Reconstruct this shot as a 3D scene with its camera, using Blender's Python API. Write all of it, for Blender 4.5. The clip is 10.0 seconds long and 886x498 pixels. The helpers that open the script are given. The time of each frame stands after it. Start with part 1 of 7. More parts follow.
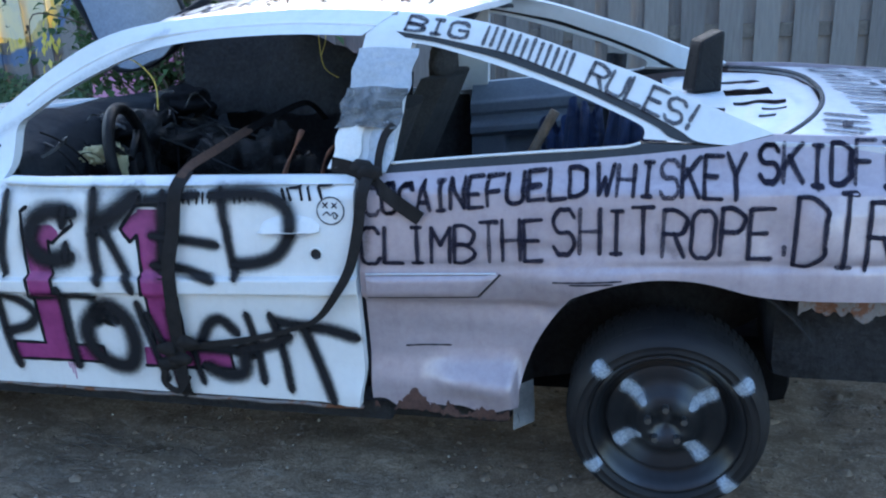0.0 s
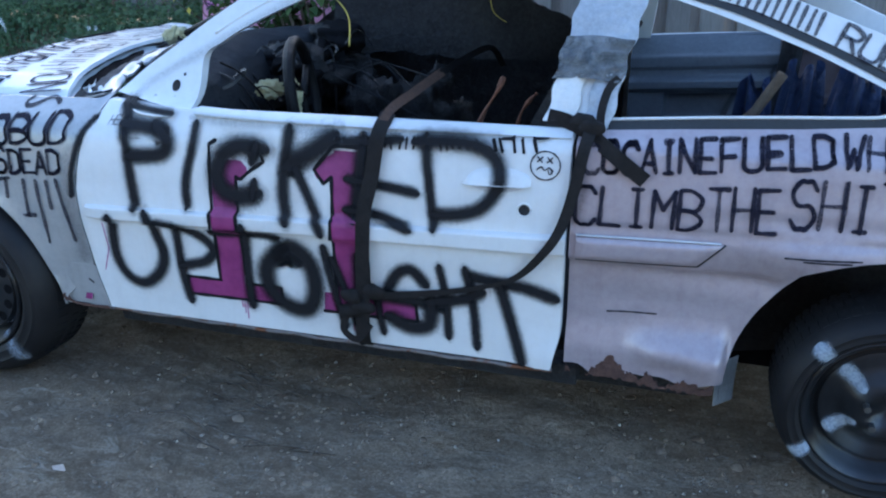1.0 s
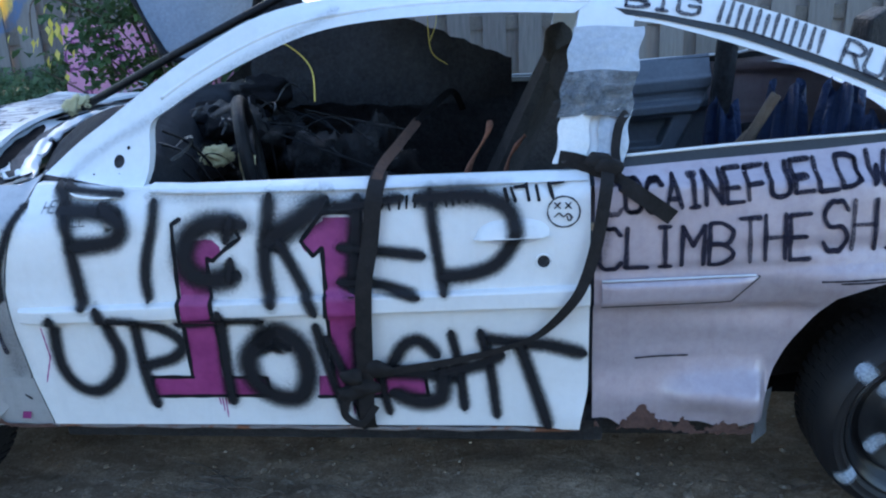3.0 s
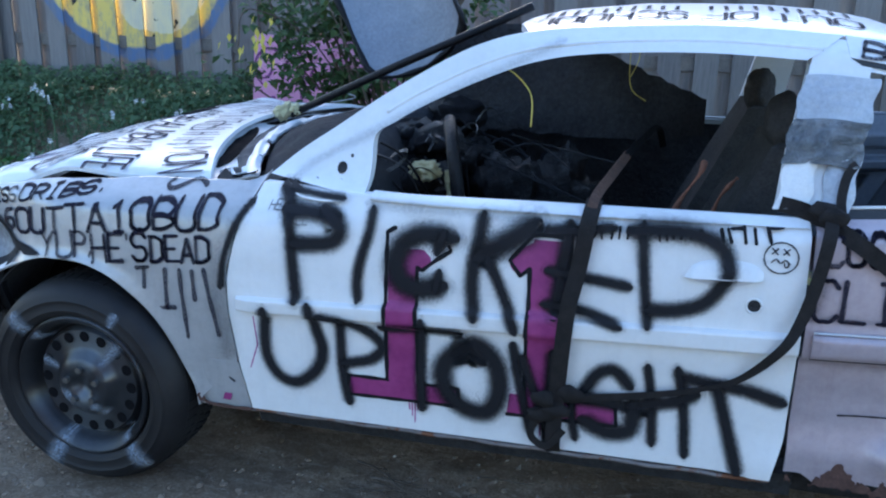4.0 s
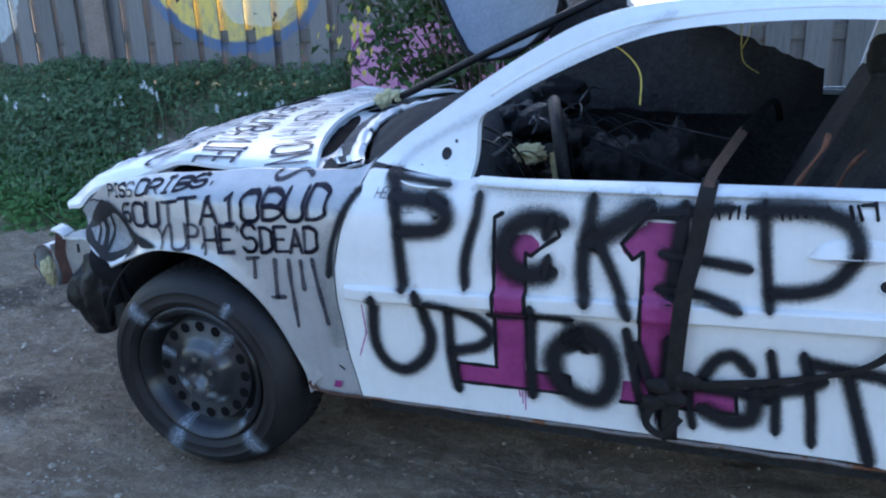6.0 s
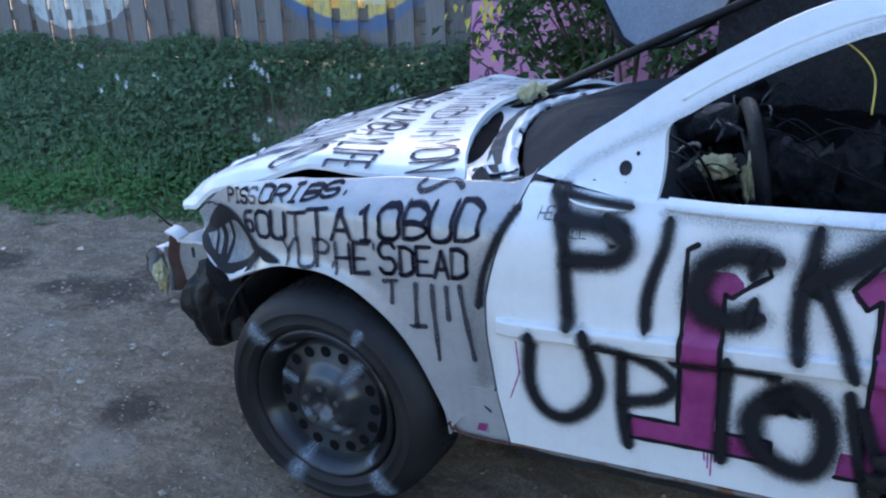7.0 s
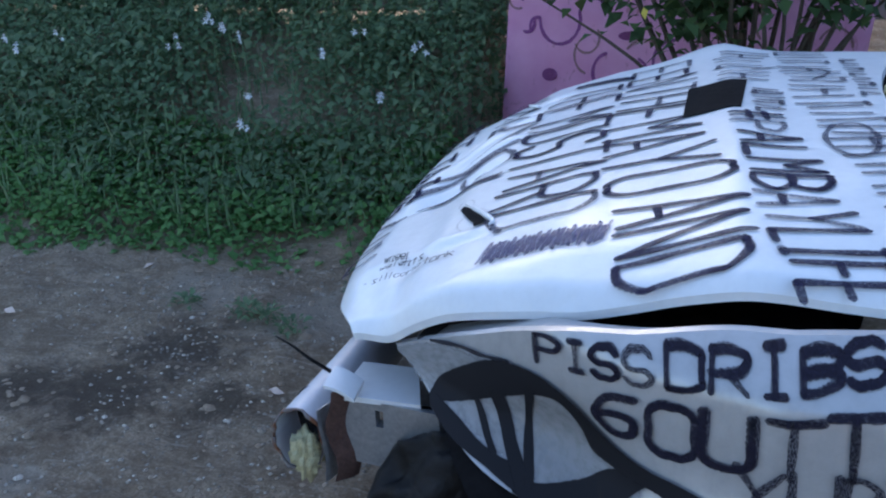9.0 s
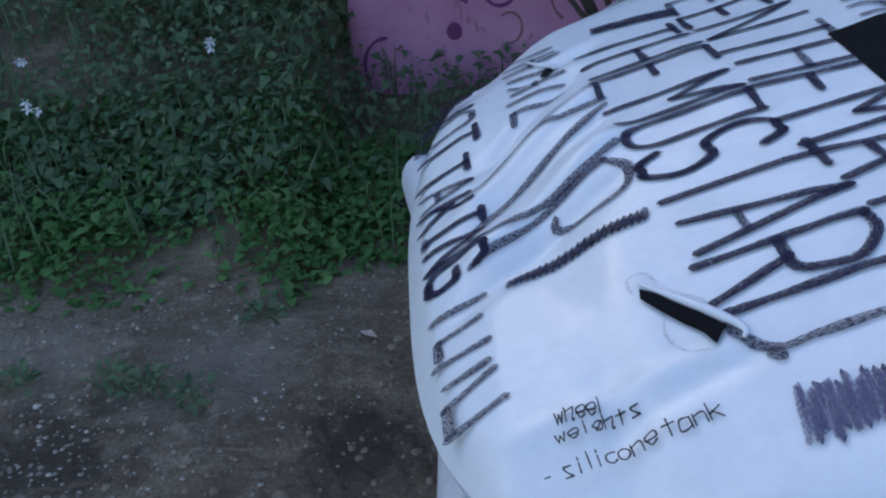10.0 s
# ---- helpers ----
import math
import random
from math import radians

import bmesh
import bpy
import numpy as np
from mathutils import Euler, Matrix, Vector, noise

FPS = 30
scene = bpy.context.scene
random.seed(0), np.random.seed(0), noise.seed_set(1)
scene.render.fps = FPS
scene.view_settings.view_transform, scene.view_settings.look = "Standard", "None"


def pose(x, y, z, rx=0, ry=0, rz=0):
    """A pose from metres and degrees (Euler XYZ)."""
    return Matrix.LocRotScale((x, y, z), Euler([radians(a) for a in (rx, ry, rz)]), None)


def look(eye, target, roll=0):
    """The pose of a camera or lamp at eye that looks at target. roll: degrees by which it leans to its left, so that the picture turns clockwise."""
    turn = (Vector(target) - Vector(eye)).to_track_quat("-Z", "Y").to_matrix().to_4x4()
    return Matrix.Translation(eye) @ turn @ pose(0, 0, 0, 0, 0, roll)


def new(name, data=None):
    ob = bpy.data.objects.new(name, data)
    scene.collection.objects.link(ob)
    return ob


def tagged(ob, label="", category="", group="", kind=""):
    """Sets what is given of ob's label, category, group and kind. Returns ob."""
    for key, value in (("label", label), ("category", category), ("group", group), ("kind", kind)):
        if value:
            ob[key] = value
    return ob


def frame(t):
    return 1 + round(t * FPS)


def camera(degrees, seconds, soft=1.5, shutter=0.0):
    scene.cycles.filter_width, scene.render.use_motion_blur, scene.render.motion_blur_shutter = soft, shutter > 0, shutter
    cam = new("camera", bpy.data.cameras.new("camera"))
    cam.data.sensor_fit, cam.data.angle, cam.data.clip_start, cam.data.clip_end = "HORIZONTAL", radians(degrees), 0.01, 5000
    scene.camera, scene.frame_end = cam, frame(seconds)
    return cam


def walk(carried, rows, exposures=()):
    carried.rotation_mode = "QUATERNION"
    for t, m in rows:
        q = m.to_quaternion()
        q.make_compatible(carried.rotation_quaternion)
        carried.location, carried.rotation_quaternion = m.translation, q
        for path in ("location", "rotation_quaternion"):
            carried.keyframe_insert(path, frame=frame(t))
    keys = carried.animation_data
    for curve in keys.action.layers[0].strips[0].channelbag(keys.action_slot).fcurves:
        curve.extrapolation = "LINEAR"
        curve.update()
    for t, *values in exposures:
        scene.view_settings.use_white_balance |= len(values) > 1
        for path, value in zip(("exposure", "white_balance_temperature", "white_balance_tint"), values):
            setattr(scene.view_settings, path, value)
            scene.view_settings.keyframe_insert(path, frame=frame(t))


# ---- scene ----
cam = camera(53.6, 10.0, 2.1)
PATH = [
    (0, (2.567, -1.924, 1.416), (2.124, -0.077, 0.79), -2.6),
    (0.5, (2.359, -1.891, 1.417), (1.833, -0.091, 0.72), -1.0),
    (1, (2.124, -1.928, 1.414), (1.61, -0.141, 0.677), 0.4),
    (1.5, (1.99, -1.932, 1.408), (1.556, -0.135, 0.643), 0.3),
    (2, (1.919, -1.791, 1.389), (1.551, 0.025, 0.635), -2.7),
    (2.2, (1.903, -1.739, 1.393), (1.474, 0.071, 0.657), -4.7),
    (3.3, (1.631, -1.835, 1.398), (1.497, 0.059, 0.768), -1.9),
    (3.5, (1.587, -1.858, 1.395), (1.335, 0.027, 0.776), -1.4),
    (4, (1.515, -1.879, 1.4), (1.06, -0.023, 0.812), 1.1),
    (4.5, (1.497, -1.892, 1.399), (0.933, -0.063, 0.818), 0.4),
    (5, (1.513, -1.888, 1.401), (0.981, -0.051, 0.815), -0.2),
    (6.5, (1.399, -1.777, 1.395), (0.627, -0.047, 0.753), -2.7),
    (7, (1.188, -1.591, 1.411), (0.347, 0.095, 0.742), -2.4),
    (7.5, (0.837, -1.439, 1.382), (0.147, 0.276, 0.619), -0.9),
    (8, (0.53, -1.237, 1.364), (-0.086, 0.538, 0.678), -1.8),
    (8.5, (0.168, -1.013, 1.36), (-0.569, 0.673, 0.575), -0.1),
    (9, (-0.189, -0.775, 1.372), (-0.689, 0.976, 0.545), -1.9),
    (9.5, (-0.49, -0.436, 1.362), (-0.818, 1.354, 0.533), -2.6),
    (9.7, (-0.605, -0.307, 1.357), (-0.772, 1.393, 0.316), -0.0),
    (10, (-0.775, -0.132, 1.336), (-0.73, 1.565, 0.278), -2.9),
]
EXPOSURES = [(0.0, 2.36, 5700.0, 10.0), (5.0, 2.34, 5750.0, 12.0), (8.0, 2.15, 5900.0, 15.0), (9.0, 1.92, 6000.0, 15.0), (9.5, 1.82, 6080.0, 15.5), (10.0, 1.53, 6150.0, 16.0)]
walk(cam, [(t, look(eye, target, roll)) for t, eye, target, roll in PATH], EXPOSURES)

# ---- light ----
world = bpy.data.worlds.new("sky")
scene.world = world
world.use_nodes = True
wn = world.node_tree
sky = wn.nodes.new("ShaderNodeTexSky")
sky.sky_type, sky.sun_disc = "NISHITA", False
SUN_EL, SUN_AZ = radians(16.0), radians(-20.0)      # low behind the fence, a little towards the car's nose
sky.sun_elevation, sky.sun_rotation = SUN_EL, SUN_AZ
sky.dust_density, sky.ozone_density = 1.5, 1.6
wn.nodes["Background"].inputs["Strength"].default_value = 0.15
wn.links.new(sky.outputs["Color"], wn.nodes["Background"].inputs["Color"])
sun = new("sun", bpy.data.lights.new("sun", "SUN"))
sun.data.energy, sun.data.angle, sun.data.color = 3.0, radians(0.5), (1.0, 0.86, 0.66)
sun_way = Vector((math.sin(SUN_AZ) * math.cos(SUN_EL), math.cos(SUN_AZ) * math.cos(SUN_EL), math.sin(SUN_EL)))
sun.matrix_world = look(sun_way * 40, (0, 0, 0))


# ---- materials ----
class Mat:
    """A small node-material writer."""

    def __init__(self, name):
        self.m = bpy.data.materials.new(name)
        self.m.use_nodes = True
        self.t = self.m.node_tree
        self.b = self.t.nodes["Principled BSDF"]
        self.out = self.t.nodes["Material Output"]

    def node(self, kind, **sets):
        n = self.t.nodes.new(kind)
        for k, v in sets.items():
            n.inputs[k.replace("_", " ")].default_value = v
        return n

    def link(self, a, b):
        self.t.links.new(a, b)

    def coords(self, kind="Object"):
        if kind == "World":
            return self.t.nodes.new("ShaderNodeNewGeometry").outputs["Position"]
        return self.t.nodes.new("ShaderNodeTexCoord").outputs[kind]

    def noise(self, scale, detail=5.0, rough=0.6, kind="Object", stretch=None, dist=0.0):
        n = self.node("ShaderNodeTexNoise", Scale=scale, Detail=detail, Roughness=rough, Distortion=dist)
        c = self.coords(kind)
        if stretch:
            mp = self.t.nodes.new("ShaderNodeMapping")
            mp.inputs["Scale"].default_value = stretch
            self.link(c, mp.inputs["Vector"])
            c = mp.outputs["Vector"]
        self.link(c, n.inputs["Vector"])
        return n.outputs["Fac"]

    def ramp(self, fac, *stops):
        r = self.t.nodes.new("ShaderNodeValToRGB")
        e = r.color_ramp.elements
        while len(e) < len(stops):
            e.new(0.5)
        for el, (p, c) in zip(e, stops):
            el.position = p
            el.color = (c, c, c, 1) if isinstance(c, (int, float)) else (*c, 1)
        self.link(fac, r.inputs["Fac"])
        return r.outputs["Color"]

    def mix(self, fac, a, b, mode="MIX"):
        n = self.t.nodes.new("ShaderNodeMix")
        n.data_type, n.blend_type = "RGBA", mode
        for sock, v in ((n.inputs[0], fac), (n.inputs[6], a), (n.inputs[7], b)):
            if isinstance(v, tuple):
                sock.default_value = (*v, 1)
            elif isinstance(v, (int, float)):
                sock.default_value = v
            else:
                self.link(v, sock)
        return n.outputs[2]

    def math(self, op, a, b=0.0, c=0.0):
        n = self.t.nodes.new("ShaderNodeMath")
        n.operation = op
        for sock, v in zip(n.inputs, (a, b, c)):
            if isinstance(v, (int, float)):
                sock.default_value = v
            else:
                self.link(v, sock)
        return n.outputs[0]

    def bump(self, height, strength=0.3, distance=0.01):
        n = self.node("ShaderNodeBump", Strength=strength, Distance=distance)
        self.link(height, n.inputs["Height"])
        self.link(n.outputs["Normal"], self.b.inputs["Normal"])

    def set(self, color=None, rough=None, metal=None, **more):
        for key, v in (("Base Color", color), ("Roughness", rough), ("Metallic", metal), *[(k.replace("_", " "), v) for k, v in more.items()]):
            if v is None:
                continue
            if isinstance(v, tuple):
                self.b.inputs[key].default_value = (*v, 1)
            elif isinstance(v, (int, float)):
                self.b.inputs[key].default_value = v
            else:
                self.link(v, self.b.inputs[key])
        return self


def paint(name, base, grime, rough=0.38, dirt=0.5, coat=0.25, rust=0.0, bump=0.15, metal=0.0):
    m = Mat(name)
    a = m.ramp(m.noise(3.0, 7, 0.65), (0.35, 0.0), (0.72, 1.0))
    b = m.ramp(m.noise(45.0, 6, 0.7), (0.42, 0.0), (0.75, 1.0))
    streak = m.ramp(m.noise(9.0, 5, 0.6, stretch=(3.0, 3.0, 0.35)), (0.5, 0.0), (0.8, 1.0))
    f = m.math("MULTIPLY", m.math("ADD", m.math("ADD", m.math("MULTIPLY", a, 0.5), m.math("MULTIPLY", b, 0.35)), m.math("MULTIPLY", streak, 0.35)), dirt)
    c = m.mix(f, base, grime)
    if rust:
        r = m.ramp(m.noise(16.0, 8, 0.7), (0.66 - rust * 0.1, 0.0), (0.72 - rust * 0.1, 1.0))
        c = m.mix(r, c, m.mix(m.noise(80.0), (0.07, 0.025, 0.012), (0.2, 0.08, 0.035)))
    m.set(c, m.math("ADD", m.math("MULTIPLY", f, 0.35), rough), metal, Coat_Weight=coat, Coat_Roughness=0.12)
    m.bump(m.math("ADD", m.math("MULTIPLY", m.noise(5.0, 3), 1.0), m.math("MULTIPLY", m.noise(160.0, 3), 0.04)), bump, 0.02)
    return m.m


def rough_stuff(name, dark, light, scale=12.0, rough=0.8, bump=0.5, dist=0.01, metal=0.0, spec=0.5):
    m = Mat(name)
    f = m.mix(0.5, m.ramp(m.noise(scale, 8, 0.65), (0.3, 0.0), (0.7, 1.0)), m.ramp(m.noise(scale * 9, 5, 0.7), (0.35, 0.0), (0.7, 1.0)))
    m.set(m.mix(f, dark, light), rough, metal, Specular_IOR_Level=spec)
    m.bump(m.noise(scale * 5, 8, 0.7), bump, dist)
    return m.m


def ink(name, colour, soft, streaks, rough=0.5, thin=0.0, mist=0.0):
    """A painted or drawn line: UV v runs across it. soft: how far the edge fades."""
    m = Mat(name)
    uv = m.t.nodes.new("ShaderNodeUVMap").outputs["UV"]
    sep = m.t.nodes.new("ShaderNodeSeparateXYZ")
    m.link(uv, sep.inputs["Vector"])
    off = m.math("ABSOLUTE", m.math("SUBTRACT", m.math("MULTIPLY", sep.outputs["Y"], 2.0), 1.0))
    edge = m.math("ADD", off, m.math("MULTIPLY", m.math("SUBTRACT", m.noise(260.0 if soft > 0.3 else 90.0, 4, 0.7, kind="World"), 0.5), 0.9 * soft + 0.12))
    mr = m.t.nodes.new("ShaderNodeMapRange")
    mr.interpolation_type = "SMOOTHSTEP"
    for k, v in (("From Min", 1.0 - soft), ("From Max", 1.0), ("To Min", 1.0), ("To Max", 0.0)):
        mr.inputs[k].default_value = v
    m.link(edge, mr.inputs["Value"])
    alpha = mr.outputs["Result"]
    if streaks:
        mp = m.t.nodes.new("ShaderNodeMapping")
        mp.inputs["Scale"].default_value = (6.0, 5.0, 1.0)
        m.link(uv, mp.inputs["Vector"])
        n = m.node("ShaderNodeTexNoise", Scale=1.6, Detail=4.0, Roughness=0.6)
        m.link(mp.outputs["Vector"], n.inputs["Vector"])
        s = m.ramp(n.outputs["Fac"], (0.38, 1.0 - streaks), (0.58, 1.0))
        alpha = m.math("MULTIPLY", alpha, s)
    alpha = m.math("MULTIPLY", alpha, 1.0 - thin)
    if mist:
        alpha = m.math("MULTIPLY", alpha, m.ramp(m.noise(420.0, 3, 0.6, kind="World"), (0.44, 0.15), (0.44 + mist, 1.0)))
    m.set(colour, 0.7, 0.0, Specular_IOR_Level=0.12)
    m.link(alpha, m.b.inputs["Alpha"])
    return m.m


M_door = paint("white door paint", (0.74, 0.75, 0.76), (0.46, 0.46, 0.46), 0.42, 0.42)
M_hood = paint("white bonnet paint", (0.71, 0.735, 0.76), (0.46, 0.475, 0.49), 0.38, 0.5, 0.30)
M_fender = paint("grey wing paint", (0.43, 0.435, 0.445), (0.20, 0.20, 0.205), 0.34, 0.65, 0.35, metal=0.3)
M_quarter = paint("faded silver paint", (0.46, 0.395, 0.43), (0.22, 0.165, 0.185), 0.34, 0.7, 0.3, bump=0.3, metal=0.25)
M_frame = paint("white pillar paint", (0.70, 0.72, 0.74), (0.42, 0.43, 0.45), 0.4, 0.45)
M_roof = paint("white roof paint", (0.72, 0.71, 0.74), (0.42, 0.42, 0.46), 0.35, 0.5, 0.5)
M_deck = paint("dusty white boot paint", (0.62, 0.63, 0.67), (0.36, 0.37, 0.42), 0.4, 0.6, 0.3)
M_rusty = paint("rusting steel paint", (0.20, 0.185, 0.185), (0.09, 0.065, 0.058), 0.6, 0.9, 0.0, rust=1.6, bump=0.6)
M_rust = rough_stuff("flaking rust", (0.04, 0.02, 0.018), (0.15, 0.08, 0.062), 18, 0.9, 0.7)
M_black = rough_stuff("sooty black plastic", (0.003, 0.003, 0.004), (0.010, 0.010, 0.012), 10, 0.4, 0.4, 0.02, spec=0.22)
M_char = rough_stuff("charred cabin trim", (0.022, 0.022, 0.025), (0.070, 0.070, 0.075), 7, 0.85, 0.9, 0.04, spec=0.2)
M_gasket = rough_stuff("black window rubber", (0.012, 0.013, 0.015), (0.03, 0.031, 0.034), 20, 0.5, 0.2)
M_seat = rough_stuff("charred seat cloth", (0.030, 0.029, 0.029), (0.085, 0.080, 0.077), 14, 0.95, 0.8, 0.02, spec=0.2)
M_copper = rough_stuff("scorched brown foam", (0.07, 0.03, 0.018), (0.30, 0.13, 0.08), 16, 0.9, 0.8)
M_dash = rough_stuff("dusty black dashboard", (0.013, 0.0145, 0.018), (0.038, 0.041, 0.048), 6, 0.75, 0.6, 0.02, spec=0.12)
M_foam = rough_stuff("pale yellow foam", (0.60, 0.54, 0.28), (0.86, 0.82, 0.55), 22, 0.95, 0.9, 0.02)
M_strap = rough_stuff("dusty black webbing", (0.009, 0.0085, 0.009), (0.032, 0.028, 0.027), 40, 0.9, 0.6, 0.004, spec=0.2)
M_brown = rough_stuff("rust-stained webbing", (0.022, 0.015, 0.013), (0.11, 0.055, 0.035), 18, 0.9, 0.6, 0.004)
M_glass = rough_stuff("crazed grey windscreen", (0.13, 0.15, 0.19), (0.24, 0.27, 0.33), 9, 0.35, 0.25)
M_tape = rough_stuff("silver duct tape", (0.30, 0.32, 0.35), (0.52, 0.54, 0.58), 9, 0.32, 0.6, 0.01, metal=0.5)
M_tapew = rough_stuff("white tape", (0.60, 0.60, 0.60), (0.78, 0.78, 0.77), 14, 0.5, 0.3)
M_foil = rough_stuff("crumpled grey tape", (0.16, 0.18, 0.2), (0.5, 0.52, 0.56), 16, 0.25, 1.0, 0.03, metal=0.7)
M_yellow = rough_stuff("yellow tie wire", (0.45, 0.36, 0.06), (0.70, 0.58, 0.14), 30, 0.5, 0.2)
M_bin = rough_stuff("grey storage bin plastic", (0.085, 0.10, 0.125), (0.14, 0.16, 0.19), 8, 0.5, 0.2)
M_blue = rough_stuff("dark blue plastic bag", (0.008, 0.018, 0.07), (0.02, 0.05, 0.16), 9, 0.45, 1.0, 0.03)
M_steel = rough_stuff("dull bare steel", (0.28, 0.30, 0.33), (0.52, 0.54, 0.57), 12, 0.35, 0.25, metal=0.75)
M_lug = rough_stuff("worn wheel nut steel", (0.12, 0.125, 0.13), (0.30, 0.30, 0.30), 60, 0.3, 0.2, metal=0.9)
M_spray = ink("black spray paint", (0.016, 0.016, 0.019), 0.82, 0.0, 0.6, 0.03)
M_sprayfaint = ink("thin black overspray", (0.02, 0.02, 0.024), 0.98, 0.0, 0.6, 0.55, 0.2)
M_pen = ink("black marker ink", (0.018, 0.016, 0.03), 0.24, 0.7, 0.4)
M_penblue = ink("violet black marker ink", (0.022, 0.020, 0.050), 0.24, 0.72, 0.4, 0.08)
M_thin = ink("thin black pen ink", (0.02, 0.02, 0.028), 0.3, 0.25, 0.5)
M_penviolet = ink("rubbed violet marker ink", (0.10, 0.09, 0.17), 0.55, 0.75, 0.4, 0.15)
M_scrape = ink("scraped metal greyed for shade", (0.26, 0.265, 0.275), 0.25, 0.30, 0.5, 0.15)
M_thickblack = ink("brushed black paint", (0.014, 0.014, 0.017), 0.10, 0.0, 0.5)
M_magline = ink("magenta drip paint", (0.42, 0.05, 0.26), 0.3, 0.5, 0.5)


def magenta():
    m = Mat("magenta poster paint")
    m.set(m.mix(m.ramp(m.noise(18, 6, 0.65), (0.35, 0.0), (0.7, 1.0)), (0.21, 0.022, 0.125), (0.31, 0.05, 0.19)), 0.5)
    m.bump(m.noise(60, 4), 0.2, 0.004)
    return m.m


M_magenta = magenta()


def wheel_steel(rough=0.36, low=(0.040, 0.043, 0.050), high=(0.080, 0.085, 0.095)):
    m = Mat("black wheel steel with dull sheen")
    tan = m.t.nodes.new("ShaderNodeTangent")
    tan.direction_type, tan.axis = "RADIAL", "Y"
    m.set(m.mix(m.noise(20, 6), low, high), rough, 0.85, Anisotropic=1.0, Anisotropic_Rotation=0.25)
    m.link(tan.outputs["Tangent"], m.b.inputs["Tangent"])
    return m.m


# second steel is a lighter copy, reflected light put into its colour
M_rim, M_rimgrey = wheel_steel(), wheel_steel(0.30, (0.060, 0.066, 0.076), (0.115, 0.124, 0.14))


def tyre_black():
    m = Mat("glossy black painted tyre rubber")
    tan = m.t.nodes.new("ShaderNodeTangent")
    tan.direction_type, tan.axis = "RADIAL", "Y"
    dust = m.ramp(m.noise(6.0, 7, 0.65), (0.42, 0.0), (0.75, 1.0))
    m.set(m.mix(m.math("MULTIPLY", dust, 0.6), (0.010, 0.010, 0.012), (0.036, 0.033, 0.031)), m.math("ADD", m.math("MULTIPLY", dust, 0.15), 0.55), 0.0, Anisotropic=0.6, Anisotropic_Rotation=0.25, Specular_IOR_Level=0.32)
    m.link(tan.outputs["Tangent"], m.b.inputs["Tangent"])
    m.bump(m.noise(90.0, 5, 0.7), 0.25, 0.003)
    return m.m


M_tyre = tyre_black()
M_silver = ink("pale silver-blue band", (0.36, 0.41, 0.48), 0.70, 0.35, 0.4, 0.05)
M_silverdust = ink("soft silver-blue band", (0.24, 0.275, 0.33), 0.98, 0.55, 0.4, 0.22)
# near-black with shade in the colour, for holes, hidden parts and debris
M_void = rough_stuff("near-black with shade put in", (0.004, 0.004, 0.005), (0.010, 0.010, 0.012), 10, 0.95, 0.3, spec=0.1)
M_sealant = rough_stuff("torn grey-black windscreen sealant", (0.02, 0.021, 0.024), (0.10, 0.10, 0.11), 26, 0.8, 0.8, 0.006)


STAINS = ((-1.95, 0.95, 0.20), (-1.62, 1.25, 0.24), (-0.93, 1.23, 0.17), (-1.70, 0.98, 0.24), (-1.36, 1.0, 0.14), (-0.86, 0.2, 0.14), (-2.6, 1.1, 0.2))
PALE = ((-1.72, 0.56, 0.13), (-0.80, 0.0, 0.12), (-1.27, 1.54, 0.22), (-1.26, 0.38, 0.07), (-1.75, 1.65, 0.2))


